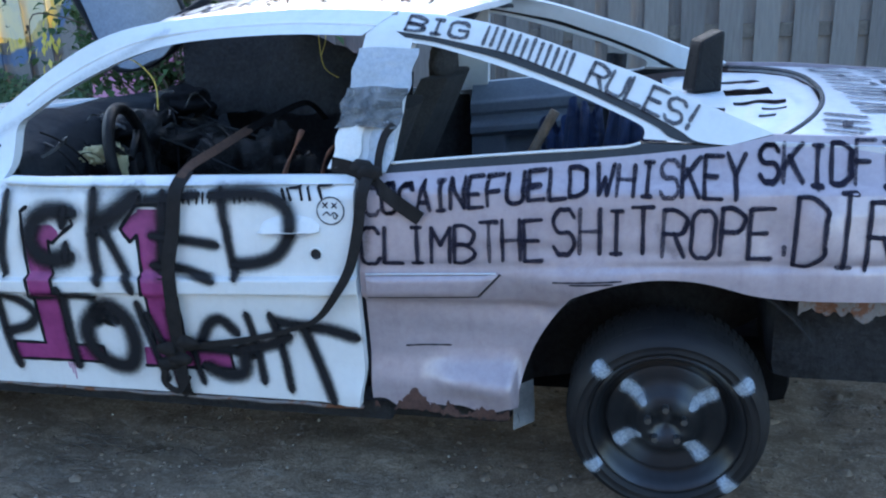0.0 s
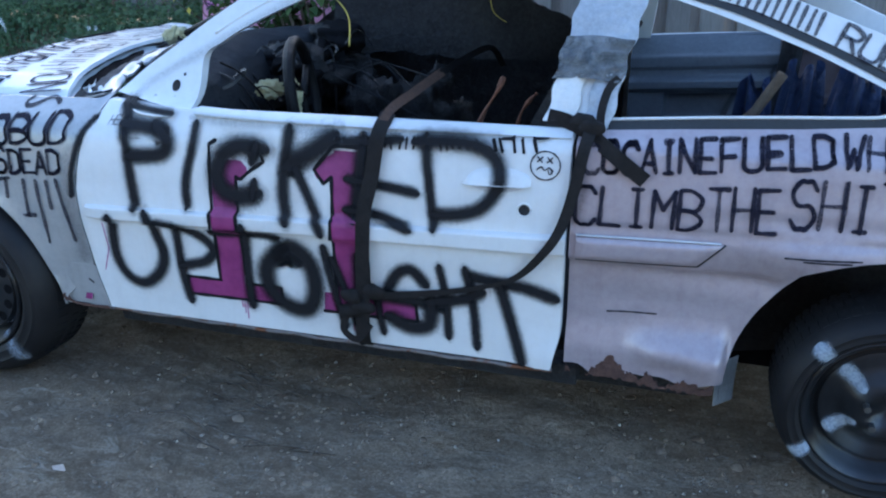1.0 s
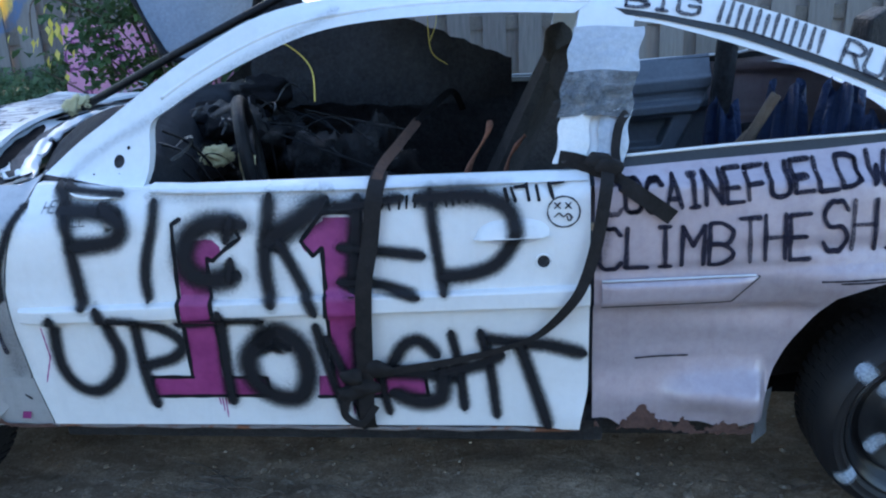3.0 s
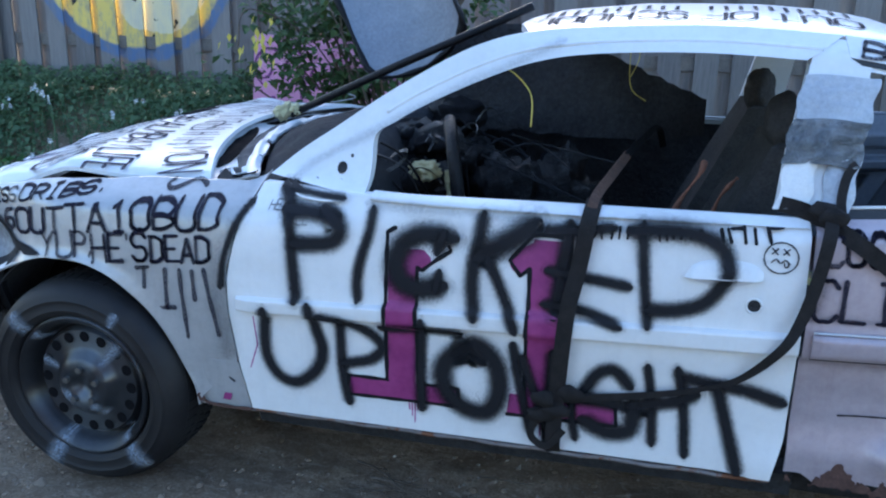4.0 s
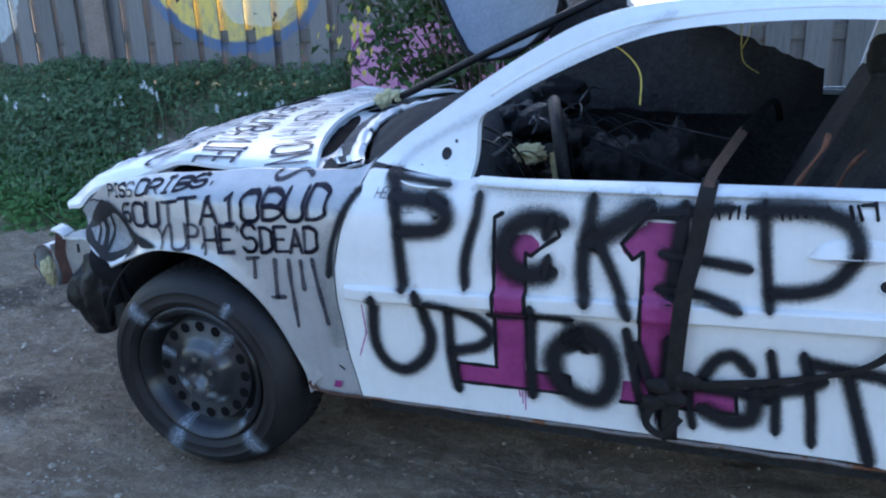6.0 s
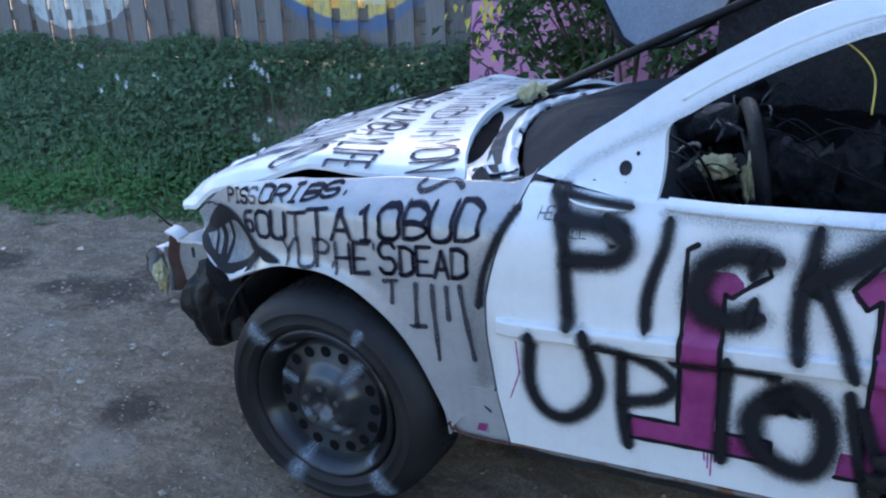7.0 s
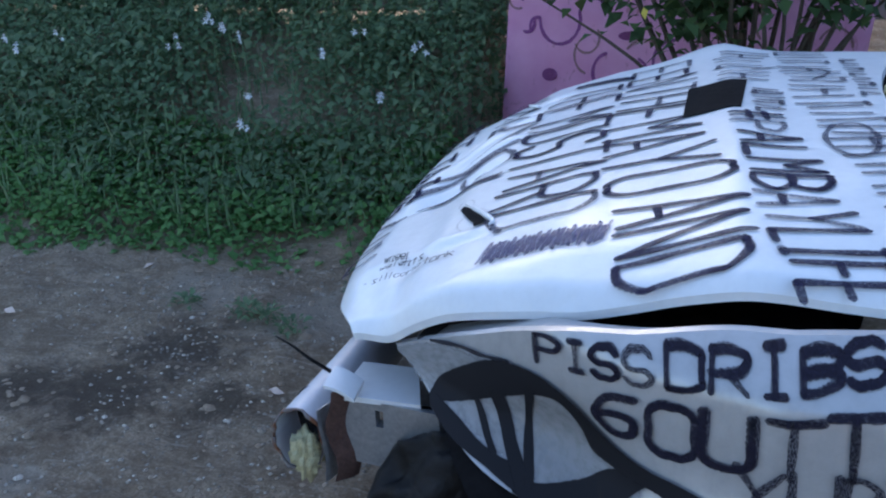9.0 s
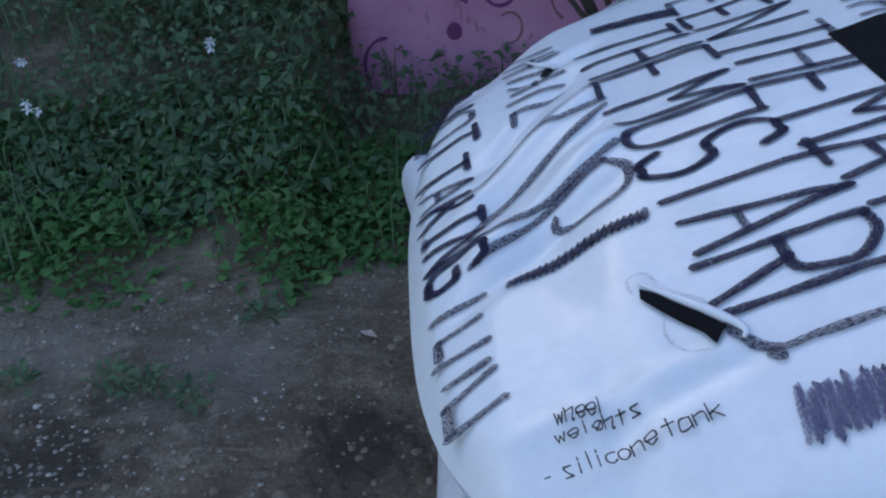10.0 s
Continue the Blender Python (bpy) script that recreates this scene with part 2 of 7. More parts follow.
def dirt():
    m = Mat("gravelly brown dirt")
    big = m.ramp(m.noise(0.9, 6, 0.6, "World", dist=0.6), (0.3, 0.0), (0.68, 1.0))
    mid = m.ramp(m.noise(7.0, 8, 0.7, "World"), (0.32, 0.0), (0.7, 1.0))
    fine = m.noise(120.0, 6, 0.75, "World")
    c = m.mix(big, (0.61, 0.44, 0.295), (0.86, 0.675, 0.48))
    lumps = m.ramp(m.noise(3.2, 9, 0.72, "World", dist=0.8), (0.36, 0.0), (0.60, 1.0))
    c = m.mix(lumps, m.mix(0.30, c, (0.25, 0.18, 0.125)), c)
    c = m.mix(m.math("MULTIPLY", m.ramp(m.noise(2.1, 7, 0.7, "World", dist=1.6), (0.58, 0.0), (0.70, 1.0)), 0.6), c, (0.58, 0.52, 0.45))
    c = m.mix(mid, m.mix(0.3, c, (0.26, 0.19, 0.135)), m.mix(0.35, c, (0.60, 0.50, 0.41)))
    c = m.mix(m.ramp(fine, (0.42, 0.0), (0.56, 1.0)), m.mix(0.42, c, (0.19, 0.14, 0.10)), m.mix(0.12, c, (0.8, 0.7, 0.58)))
    clod = m.ramp(m.noise(24.0, 9, 0.8, "World", dist=0.4), (0.40, 0.0), (0.52, 1.0))
    c = m.mix(m.math("MULTIPLY", m.math("SUBTRACT", 1.0, clod), 0.45), c, (0.16, 0.115, 0.08))
    tracks = m.ramp(m.noise(5.0, 10, 0.74, "World", (0.8, 1.9, 1.0), 1.1), (0.42, 0.0), (0.58, 1.0))
    c = m.mix(m.math("MULTIPLY", m.math("SUBTRACT", 1.0, tracks), 0.55), c, (0.22, 0.155, 0.105))
    crust = m.ramp(m.noise(8.0, 9, 0.75, "World", (0.8, 2.2, 1.0), 1.4), (0.56, 0.0), (0.66, 1.0))
    c = m.mix(m.math("MULTIPLY", crust, 0.72), c, (0.80, 0.69, 0.56))
    grit = m.ramp(m.noise(60.0, 6, 0.8, "World"), (0.56, 0.0), (0.66, 1.0))
    c = m.mix(m.math("MULTIPLY", grit, 0.45), c, (0.74, 0.65, 0.54))
    sep = m.t.nodes.new("ShaderNodeSeparateXYZ")
    m.link(m.coords("World"), sep.inputs["Vector"])

    def blot(cx, cy, r, rag=1.6):
        """A stain with a ragged edge."""
        dx, dy = m.math("SUBTRACT", sep.outputs["X"], cx), m.math("SUBTRACT", sep.outputs["Y"], cy)
        d = m.math("DIVIDE", m.math("SQRT", m.math("ADD", m.math("MULTIPLY", dx, dx), m.math("MULTIPLY", dy, dy))), r)
        d = m.math("ADD", d, m.math("MULTIPLY", m.math("SUBTRACT", m.noise(9.0, 8, 0.72, "World", dist=1.0), 0.5), rag))
        return m.ramp(d, (0.45, 1.0), (1.0, 0.0))

    stain = m.math("MULTIPLY", m.ramp(m.noise(1.7, 5, 0.6, "World", dist=1.2), (0.62, 0.0), (0.74, 1.0)), 0.42)
    for cx, cy, r in STAINS:
        stain = m.math("MAXIMUM", stain, m.math("MULTIPLY", blot(cx, cy, r, 2.2), 0.78))
    c = m.mix(stain, c, (0.10, 0.078, 0.062))
    for cx, cy, r in PALE:
        c = m.mix(m.math("MULTIPLY", blot(cx, cy, r, 2.6), 0.45), c, (0.62, 0.545, 0.46))
    v = m.node("ShaderNodeTexVoronoi", Scale=38.0)
    m.link(m.coords("World"), v.inputs["Vector"])
    peb = m.ramp(v.outputs["Distance"], (0.10, 1.0), (0.2, 0.0))
    pick = m.ramp(m.noise(11.0, 3, 0.5, "World"), (0.52, 0.0), (0.6, 1.0))
    pm = m.math("MULTIPLY", peb, pick)
    c = m.mix(pm, c, (0.54, 0.49, 0.43))
    m.set(c, 0.95, 0.0, Specular_IOR_Level=0.2)
    m.bump(m.math("ADD", m.math("ADD", m.math("MULTIPLY", m.noise(19.0, 9, 0.78, "World", dist=0.5), 1.3), m.math("MULTIPLY", pm, 0.4)), m.math("MULTIPLY", fine, 0.3)), 1.0, 0.06)
    return m.m


def stone():
    m = Mat("pale limestone pebbles")
    r = m.t.nodes.new("ShaderNodeNewGeometry").outputs["Random Per Island"]
    m.set(m.mix(0.4, m.ramp(r, (0.0, (0.17, 0.135, 0.10)), (0.7, (0.36, 0.30, 0.235)), (1.0, (0.62, 0.55, 0.46))), m.mix(m.noise(70), (0.12, 0.1, 0.085), (0.4, 0.37, 0.33))), 0.9)
    return m.m


def leaf(name, a, b, tip, light=0.35):
    m = Mat(name)
    r = m.t.nodes.new("ShaderNodeNewGeometry").outputs["Random Per Island"]
    c = m.ramp(r, (0.0, a), (0.75, b), (1.0, tip))
    c = m.mix(0.35, c, m.mix(m.noise(2.2, 4, 0.6, "World"), a, b))
    m.set(c, 0.55, 0.0, Specular_IOR_Level=0.3)
    tr = m.t.nodes.new("ShaderNodeBsdfTranslucent")
    m.link(c, tr.inputs["Color"])
    mx = m.t.nodes.new("ShaderNodeMixShader")
    mx.inputs["Fac"].default_value = light
    m.link(m.b.outputs["BSDF"], mx.inputs[1])
    m.link(tr.outputs["BSDF"], mx.inputs[2])
    m.link(mx.outputs["Shader"], m.out.inputs["Surface"])
    return m.m


M_dirt, M_stone = dirt(), stone()
M_clod = rough_stuff("dry dirt clods", (0.15, 0.11, 0.078), (0.36, 0.285, 0.21), 9, 0.95, 0.6, 0.01, spec=0.15)
M_weed = leaf("bank weed leaves", (0.10, 0.165, 0.09), (0.19, 0.29, 0.15), (0.30, 0.36, 0.20), 0.5)
M_low = leaf("low ground cover leaves", (0.07, 0.165, 0.05), (0.14, 0.30, 0.09), (0.23, 0.37, 0.13), 0.45)
M_shrub = leaf("shrub leaves", (0.05, 0.09, 0.04), (0.10, 0.17, 0.065), (0.16, 0.2, 0.06))
# yellow leaf colour, raised to stand for sun that does not reach them
M_gold = leaf("yellow leaves with sunlight in their colour", (0.62, 0.50, 0.07), (0.78, 0.66, 0.13), (0.85, 0.76, 0.25), 0.5)
M_petal = leaf("white petals", (0.70, 0.72, 0.76), (0.80, 0.82, 0.85), (0.85, 0.85, 0.85), 0.3)
M_twig = rough_stuff("dry twig bark", (0.06, 0.045, 0.035), (0.17, 0.135, 0.105), 30, 0.9, 0.5)


def fence_wood():
    """Weathered boards with an old mural on them: a yellow round with a blue lower rim."""
    m = Mat("weathered fence boards")
    rnd = m.t.nodes.new("ShaderNodeObjectInfo").outputs["Random"]
    grain = m.noise(10.0, 8, 0.7, "World", (6.0, 6.0, 0.5))
    c = m.mix(m.ramp(grain, (0.3, 0.0), (0.7, 1.0)), (0.10, 0.093, 0.092), (0.235, 0.22, 0.215))
    c = m.mix(0.5, c, m.mix(rnd, (0.12, 0.112, 0.112), (0.26, 0.245, 0.235)))
    pos = m.coords("World")
    sep = m.t.nodes.new("ShaderNodeSeparateXYZ")
    m.link(pos, sep.inputs["Vector"])

    def oval(cx, cz, rx, rz, wob=0.12):
        dx = m.math("DIVIDE", m.math("SUBTRACT", sep.outputs["X"], cx), rx)
        dz = m.math("DIVIDE", m.math("SUBTRACT", sep.outputs["Z"], cz), rz)
        d = m.math("ADD", m.math("MULTIPLY", dx, dx), m.math("MULTIPLY", dz, dz))
        d = m.math("ADD", d, m.math("MULTIPLY", m.math("SUBTRACT", m.noise(5.0, 4, 0.6, "World"), 0.5), wob * 2))
        return m.ramp(d, (0.94, 1.0), (1.0, 0.0))

    worn = m.ramp(m.noise(9.0, 7, 0.7, "World", (1.5, 1.5, 0.7)), (0.36, 0.35), (0.55, 1.0))
    c = m.mix(m.math("MULTIPLY", oval(-2.12, 1.50, 0.80, 0.70, 0.14), m.math("MULTIPLY", worn, 0.7)), c, (0.07, 0.15, 0.32))
    c = m.mix(m.math("MULTIPLY", oval(-2.12, 1.56, 0.75, 0.675, 0.12), worn), c, (0.66, 0.50, 0.14))
    c = m.mix(m.math("MULTIPLY", oval(-1.95, 1.30, 0.36, 0.30, 0.4), 0.7), c, (0.62, 0.58, 0.45))
    spots = m.ramp(m.noise(13.0, 2, 0.4, "World"), (0.66, 0.0), (0.70, 1.0))
    c = m.mix(m.math("MULTIPLY", spots, oval(-2.1, 1.52, 0.66, 0.6, 0.1)), c, (0.03, 0.035, 0.04))
    c = m.mix(m.math("MULTIPLY", oval(-4.75, 1.22, 0.66, 0.40, 0.4), m.math("MULTIPLY", worn, 0.75)), c, (0.50, 0.54, 0.56))
    m.set(c, 0.85, 0.0, Specular_IOR_Level=0.2)
    m.bump(grain, 0.5, 0.006)
    return m.m


def pink_paint():
    m = Mat("pink painted plywood")
    c = m.mix(m.ramp(m.noise(4.0, 6, 0.6, "World"), (0.3, 0.0), (0.7, 1.0)), (0.56, 0.22, 0.39), (0.68, 0.33, 0.51))
    drips = m.ramp(m.noise(9.0, 6, 0.6, "World", (1.4, 1.4, 0.6), 1.5), (0.60, 0.0), (0.66, 1.0))
    c = m.mix(m.math("MULTIPLY", drips, 0.6), c, (0.30, 0.12, 0.13))
    m.set(c, 0.7)
    m.bump(m.noise(30, 5, 0.6, "World"), 0.3, 0.004)
    return m.m


M_fence, M_pink = fence_wood(), pink_paint()
M_rail = rough_stuff("weathered rail wood", (0.09, 0.08, 0.074), (0.2, 0.175, 0.155), 9, 0.9, 0.5)
M_pinkline = ink("purple brush line", (0.22, 0.05, 0.22), 0.3, 0.5, 0.6, 0.15)
M_olive = ink("olive brush line", (0.26, 0.17, 0.10), 0.4, 0.6, 0.6, 0.25)


# ---- mesh helpers ----
def mesh_of(name, verts, faces, mat, smooth=True, uvs=None, more=()):
    me = bpy.data.meshes.new(name)
    me.from_pydata([tuple(v) for v in verts], [], faces)
    if uvs is not None:
        lay = me.uv_layers.new(name="UVMap")
        lay.data.foreach_set("uv", np.array([c for f in faces for i in f for c in uvs[i]], dtype=np.float32))
    me.materials.append(mat)
    for x in more:
        me.materials.append(x)
    if smooth:
        me.polygons.foreach_set("use_smooth", [True] * len(me.polygons))
    me.update()
    return me


def part(name, data, parent, label=""):
    """One mesh as ONE object under a thing or a part."""
    ob = new(name, data)
    ob.parent = parent
    if label:
        ob["label"] = label
    return ob


def thing(name, label, category, group="", kind="", at=(0, 0, 0)):
    ob = new(name)
    ob.empty_display_size = 0.05
    ob.location = at
    return tagged(ob, label, category, group, kind)


def sheet(fn, nu, nv, inward, keep=None):
    """Verts and faces of a sheet with thickness. fn(s, t) in 0..1; inward: the thickness as a vector."""
    iw = Vector(inward)
    P = [[Vector(fn(i / nu, j / nv)) for j in range(nv + 1)] for i in range(nu + 1)]
    verts, faces = [], []

    def idx(i, j):
        return i * (nv + 1) + j
    for row in P:
        verts += row
    n = len(verts)
    for row in P:
        verts += [p + iw for p in row]
    cells = [(i, j) for i in range(nu) for j in range(nv) if keep is None or keep((i + 0.5) / nu, (j + 0.5) / nv)]
    edges = {}
    for i, j in cells:
        q = (idx(i, j), idx(i + 1, j), idx(i + 1, j + 1), idx(i, j + 1))
        faces.append(q)
        faces.append(tuple(k + n for k in reversed(q)))
        for a, b in zip(q, q[1:] + q[:1]):
            edges[(a, b)] = 1
    for a, b in list(edges):
        if (b, a) not in edges:
            k = len(verts)
            verts += [verts[a], verts[b], verts[b] + iw, verts[a] + iw]
            faces.append((k + 1, k, k + 3, k + 2))
    return verts, faces


def lathe(profile, seg, axis="y"):
    """Turns (radius, along) points round the y axis."""
    verts, faces = [], []
    for k in range(seg):
        a = 2 * math.pi * k / seg
        for r, h in profile:
            verts.append((r * math.cos(a), h, r * math.sin(a)))
    n = len(profile)
    for k in range(seg):
        for i in range(n - 1):
            a, b = k * n + i, ((k + 1) % seg) * n + i
            faces.append((a, a + 1, b + 1, b))
    return verts, faces


def tube(points, radius, seg=8, flat=1.0, caps=True):
    """A tube along points; radius may be a function of 0..1."""
    pts = [Vector(p) for p in points]
    verts, faces = [], []
    up = Vector((0.13, 0.21, 0.97))
    for i, p in enumerate(pts):
        d = (pts[min(i + 1, len(pts) - 1)] - pts[max(i - 1, 0)]).normalized()
        a = d.cross(up).normalized()
        b = a.cross(d)
        r = radius(i / (len(pts) - 1)) if callable(radius) else radius
        for k in range(seg):
            t = 2 * math.pi * k / seg
            verts.append(p + a * (r * math.cos(t)) + b * (r * flat * math.sin(t)))
    for i in range(len(pts) - 1):
        for k in range(seg):
            l = (k + 1) % seg
            faces.append((i * seg + k, i * seg + l, (i + 1) * seg + l, (i + 1) * seg + k))
    if caps:
        faces += [tuple(reversed(range(seg))), tuple(range((len(pts) - 1) * seg, len(pts) * seg))]
    return verts, faces


def smooth_line(pts, n=8):
    """Catmull-Rom through points of any dimension."""
    P = [np.array(p, float) for p in pts]
    out = []
    for i in range(len(P) - 1):
        a, b, c, d = P[max(i - 1, 0)], P[i], P[i + 1], P[min(i + 2, len(P) - 1)]
        for k in range(n):
            t = k / n
            out.append(0.5 * (2 * b + (c - a) * t + (2 * a - 5 * b + 4 * c - d) * t * t + (3 * b - 3 * c + d - a) * t ** 3))
    out.append(P[-1])
    return [tuple(p) for p in out]


def lump(name, size, mat, seed, rough=0.3, scale=3.0, sub=2):
    """An uneven lump, its foot at z = 0."""
    bm = bmesh.new()
    bmesh.ops.create_icosphere(bm, subdivisions=sub, radius=1.0)
    for v in bm.verts:
        k = 1 + rough * noise.noise(v.co * scale * 0.5 + Vector((seed, seed * 1.7, 0))) + rough * 0.5 * noise.noise(v.co * scale * 1.5 + Vector((seed, 0, seed)))
        v.co = Vector((v.co.x * size[0] * k, v.co.y * size[1] * k, (v.co.z * k + 1) * size[2] * 0.5))
    me = bpy.data.meshes.new(name)
    bm.to_mesh(me)
    bm.free()
    me.materials.append(mat)
    me.polygons.foreach_set("use_smooth", [True] * len(me.polygons))
    return me


def box_mesh(name, size, mat, bevel=0.006, taper=1.0):
    """A bevelled box, its foot at z = 0; taper narrows its foot."""
    bm = bmesh.new()
    bmesh.ops.create_cube(bm, size=1.0)
    for v in bm.verts:
        k = taper if v.co.z < 0 else 1.0
        v.co = Vector((v.co.x * size[0] * k, v.co.y * size[1] * k, (v.co.z + 0.5) * size[2]))
    bmesh.ops.bevel(bm, geom=bm.edges[:], offset=min(bevel, min(size) * 0.3), segments=2, affect="EDGES", profile=0.6)
    me = bpy.data.meshes.new(name)
    bm.to_mesh(me)
    bm.free()
    me.materials.append(mat)
    return me


# ---- writing: a single-line hand alphabet on a 4 x 6 grid; ~ marks a curved stroke ----
GLYPHS = {
    "A": "002640 1232", "B": "0006 ~062645443303 ~032342412000", "C": "~4536261605030110203041", "D": "0006 ~0626454442412000", "E": "46060040 0333",
    "F": "460600 0333", "G": "~4536261605030110203041 414323", "H": "0006 4046 0343", "I": "1636 2620 1030", "J": "1646 ~36312001", "K": "0006 4602 1440",
    "L": "060040", "M": "0006234640", "N": "00064046", "O": "~26160503011020304143453626", "P": "0006 ~062645443303", "R": "0006 ~062645443303 2340",
    "S": "~4536261605041333424130201001", "T": "0646 2620", "U": "~0603011030414346", "V": "062046", "W": "0610233046", "Y": "0623 462320", "X": "0046 0640",
    "6": "~4615022041432302", "1": "1526 2620 1030", "0": "~26160503011020304143453626", "!": "3622 2120", ".": "2021", ",": "2110", "'": "2625",
    "#": "1016 3036 0242 0444", "|": "2026", "l": "2026", "-": "1333", "a": "~441402002041 4440", "w": "0410233044", "h": "0600 ~0334443040", "e": "~0242442403112041",
    "g": "~44241302214441302010", "t": "2620 0444", "s": "~4434142240302010", "i": "2420 2625", "c": "~442403012041", "o": "~24030120414324",
    "n": "0400 ~0334434240", "k": "0600 4402 1340",
}


def strokes_of(ch):
    out = []
    for s in GLYPHS.get(ch, "").split():
        curve = s.startswith("~")
        d = s.lstrip("~")
        d = d[: len(d) // 2 * 2]
        pts = [(int(d[i]) / 4, int(d[i + 1]) / 6) for i in range(0, len(d), 2)]
        if len(pts) > 1:
            out.append(smooth_line(pts, 9) if curve else pts)
    return out


def split_sharp(line, limit=0.55):
    """Cuts a line at its sharp corners, so that each piece can be drawn as a round-ended stroke."""
    pts = [np.array(p, float) for p in line]
    out, run = [], [pts[0]]
    for a, b, c in zip(pts, pts[1:], pts[2:]):
        run.append(b)
        u, w = b - a, c - b
        if np.dot(u, w) < limit * np.linalg.norm(u) * np.linalg.norm(w):
            out.append(run)
            run = [b]
    run.append(pts[-1])
    return out + [run]


def ribbon(lines, place, width, lift, rng, wobble=0.0, step=0.012, swell=0.16, sharp=0.55, across=1):
    """Flat lines laid on a surface: lines of (u, v) points, place(u, v, lift) -> point. Returns verts, faces, uvs."""
    verts, faces, uvs = [], [], []
    step = min(step, width * 0.3)
    for pts in [piece for ln in lines for piece in split_sharp(ln, sharp)]:
        d = pts[0] - pts[1]
        pts[0] = pts[0] + d / (np.linalg.norm(d) + 1e-9) * width * 0.42
        d = pts[-1] - pts[-2]
        pts[-1] = pts[-1] + d / (np.linalg.norm(d) + 1e-9) * width * 0.42
        fine = [pts[0]]
        for a, b in zip(pts, pts[1:]):
            n = max(1, int(np.linalg.norm(b - a) / step))
            fine += [a + (b - a) * (k + 1) / n for k in range(n)]
        total, u0, ph = len(fine) - 1, rng.uniform(0, 9), rng.uniform(0, 6)
        if total < 1:
            continue
        seg = [0.0] + [float(np.linalg.norm(q - p)) for p, q in zip(fine, fine[1:])]
        along = np.cumsum(seg)
        base, whole = len(verts), along[-1]
        for i, p in enumerate(fine):
            d = fine[min(i + 1, total)] - fine[max(i - 1, 0)]
            d = d / (np.linalg.norm(d) + 1e-9)
            nrm = np.array((-d[1], d[0]))
            w = width * (1 + swell * math.sin(along[i] * 0.9 / width + ph)) * 0.5
            gap = min(along[i], whole - along[i]) / (width * 0.5)
            if gap < 1:
                w *= math.sqrt(max(0.05, 1 - (1 - gap) ** 2))
            q = p + nrm * wobble * math.sin(along[i] * 18 + ph * 2)
            for j in range(across + 1):
                k = 2 * j / across - 1
                e = q + nrm * w * k
                verts.append(place(e[0], e[1], lift))
                uvs.append((u0 + along[i] * 20, 0.5 + 0.5 * k))
        m = across + 1
        for i in range(total):
            for j in range(across):
                a = base + m * i + j
                faces.append((a, a + 1, a + m + 1, a + m))
    return verts, faces, uvs


def letters(text, a, b, ha, hb, rng, fill=0.78, slant=0.08, jitter=0.04, twice=0.0):
    """Lines for a row of writing: baseline from a to b, letter heights from ha to hb."""
    a, b = np.array(a, float), np.array(b, float)
    n = sum(0.5 if c in " .,'!|l" else 1.0 for c in text)
    run, lines = 0.0, []
    for ch in text:
        adv = 0.5 if ch in " .,'!|l" else 1.0
        f0, f1 = run / n, (run + adv * fill) / n
        run += adv
        h = ha + (hb - ha) * f0
        o, r = a + (b - a) * f0, (b - a) * (f1 - f0)
        up = np.array((-(b - a)[1], (b - a)[0]))
        up = up / np.linalg.norm(up) * h * rng.uniform(0.94, 1.06)
        sl = slant + rng.uniform(-jitter, jitter)
        drop = up * rng.uniform(-jitter, jitter)
        for st in strokes_of(ch):
            ln = [o + r * (x + sl * y) + up * y + drop for x, y in st]
            lines.append([tuple(p) for p in ln])
            if twice and rng.random() < 0.85:
                k = np.array((rng.uniform(-1, 1), rng.uniform(-1, 1))) * twice
                lines.append([tuple(p + k * (0.4 + 0.6 * (i % 2))) for i, p in enumerate(ln)])
    return lines


def words(specs, seed, **more):
    """Lines of each word of several rows."""
    r = random.Random(seed)
    return [letters(t, a, b, ha, hb, r, **{**more, **(k[0] if k else {})}) for t, a, b, ha, hb, *k in specs]


def writing(name, lines, place, width, lift, mat, parent, seed, label="", **more):
    v, f, uv = ribbon(lines, place, width, lift, random.Random(seed), **more)
    return part(name, mesh_of(name, v, f, mat, True, uv), parent, label)



def scrawl_bars(a, b, ha, hb, count, rng):
    """Plain bars that stand for a row of writing that cannot be read."""
    a, b = np.array(a, float), np.array(b, float)
    up = np.array((-(b - a)[1], (b - a)[0])) / np.linalg.norm(b - a)
    out = []
    for k in range(count):
        f = (k + 0.5 + rng.uniform(-0.22, 0.22)) / count
        o, h = a + (b - a) * f, ha + (hb - ha) * f
        lo, hi = rng.uniform(-0.05, 0.12), rng.uniform(0.82, 1.05)
        lean = (b - a) / count * rng.uniform(-0.35, 0.35)
        out.append([tuple(o + up * h * lo), tuple(o + up * h * hi + lean)])
        if k % 3 == 1:
            q = o + up * h * rng.choice((0.05, 0.5, 0.95))
            out.append([tuple(q), tuple(q + (b - a) / count * rng.uniform(0.7, 1.1))])
    return out


M_melt = rough_stuff("melted glossy black plastic", (0.010, 0.010, 0.012), (0.040, 0.040, 0.044), 14, 0.22, 1.0, 0.03)


# ---- ground ----
def smoothstep(v):
    v = min(1.0, max(0.0, v))
    return v * v * (3 - 2 * v)


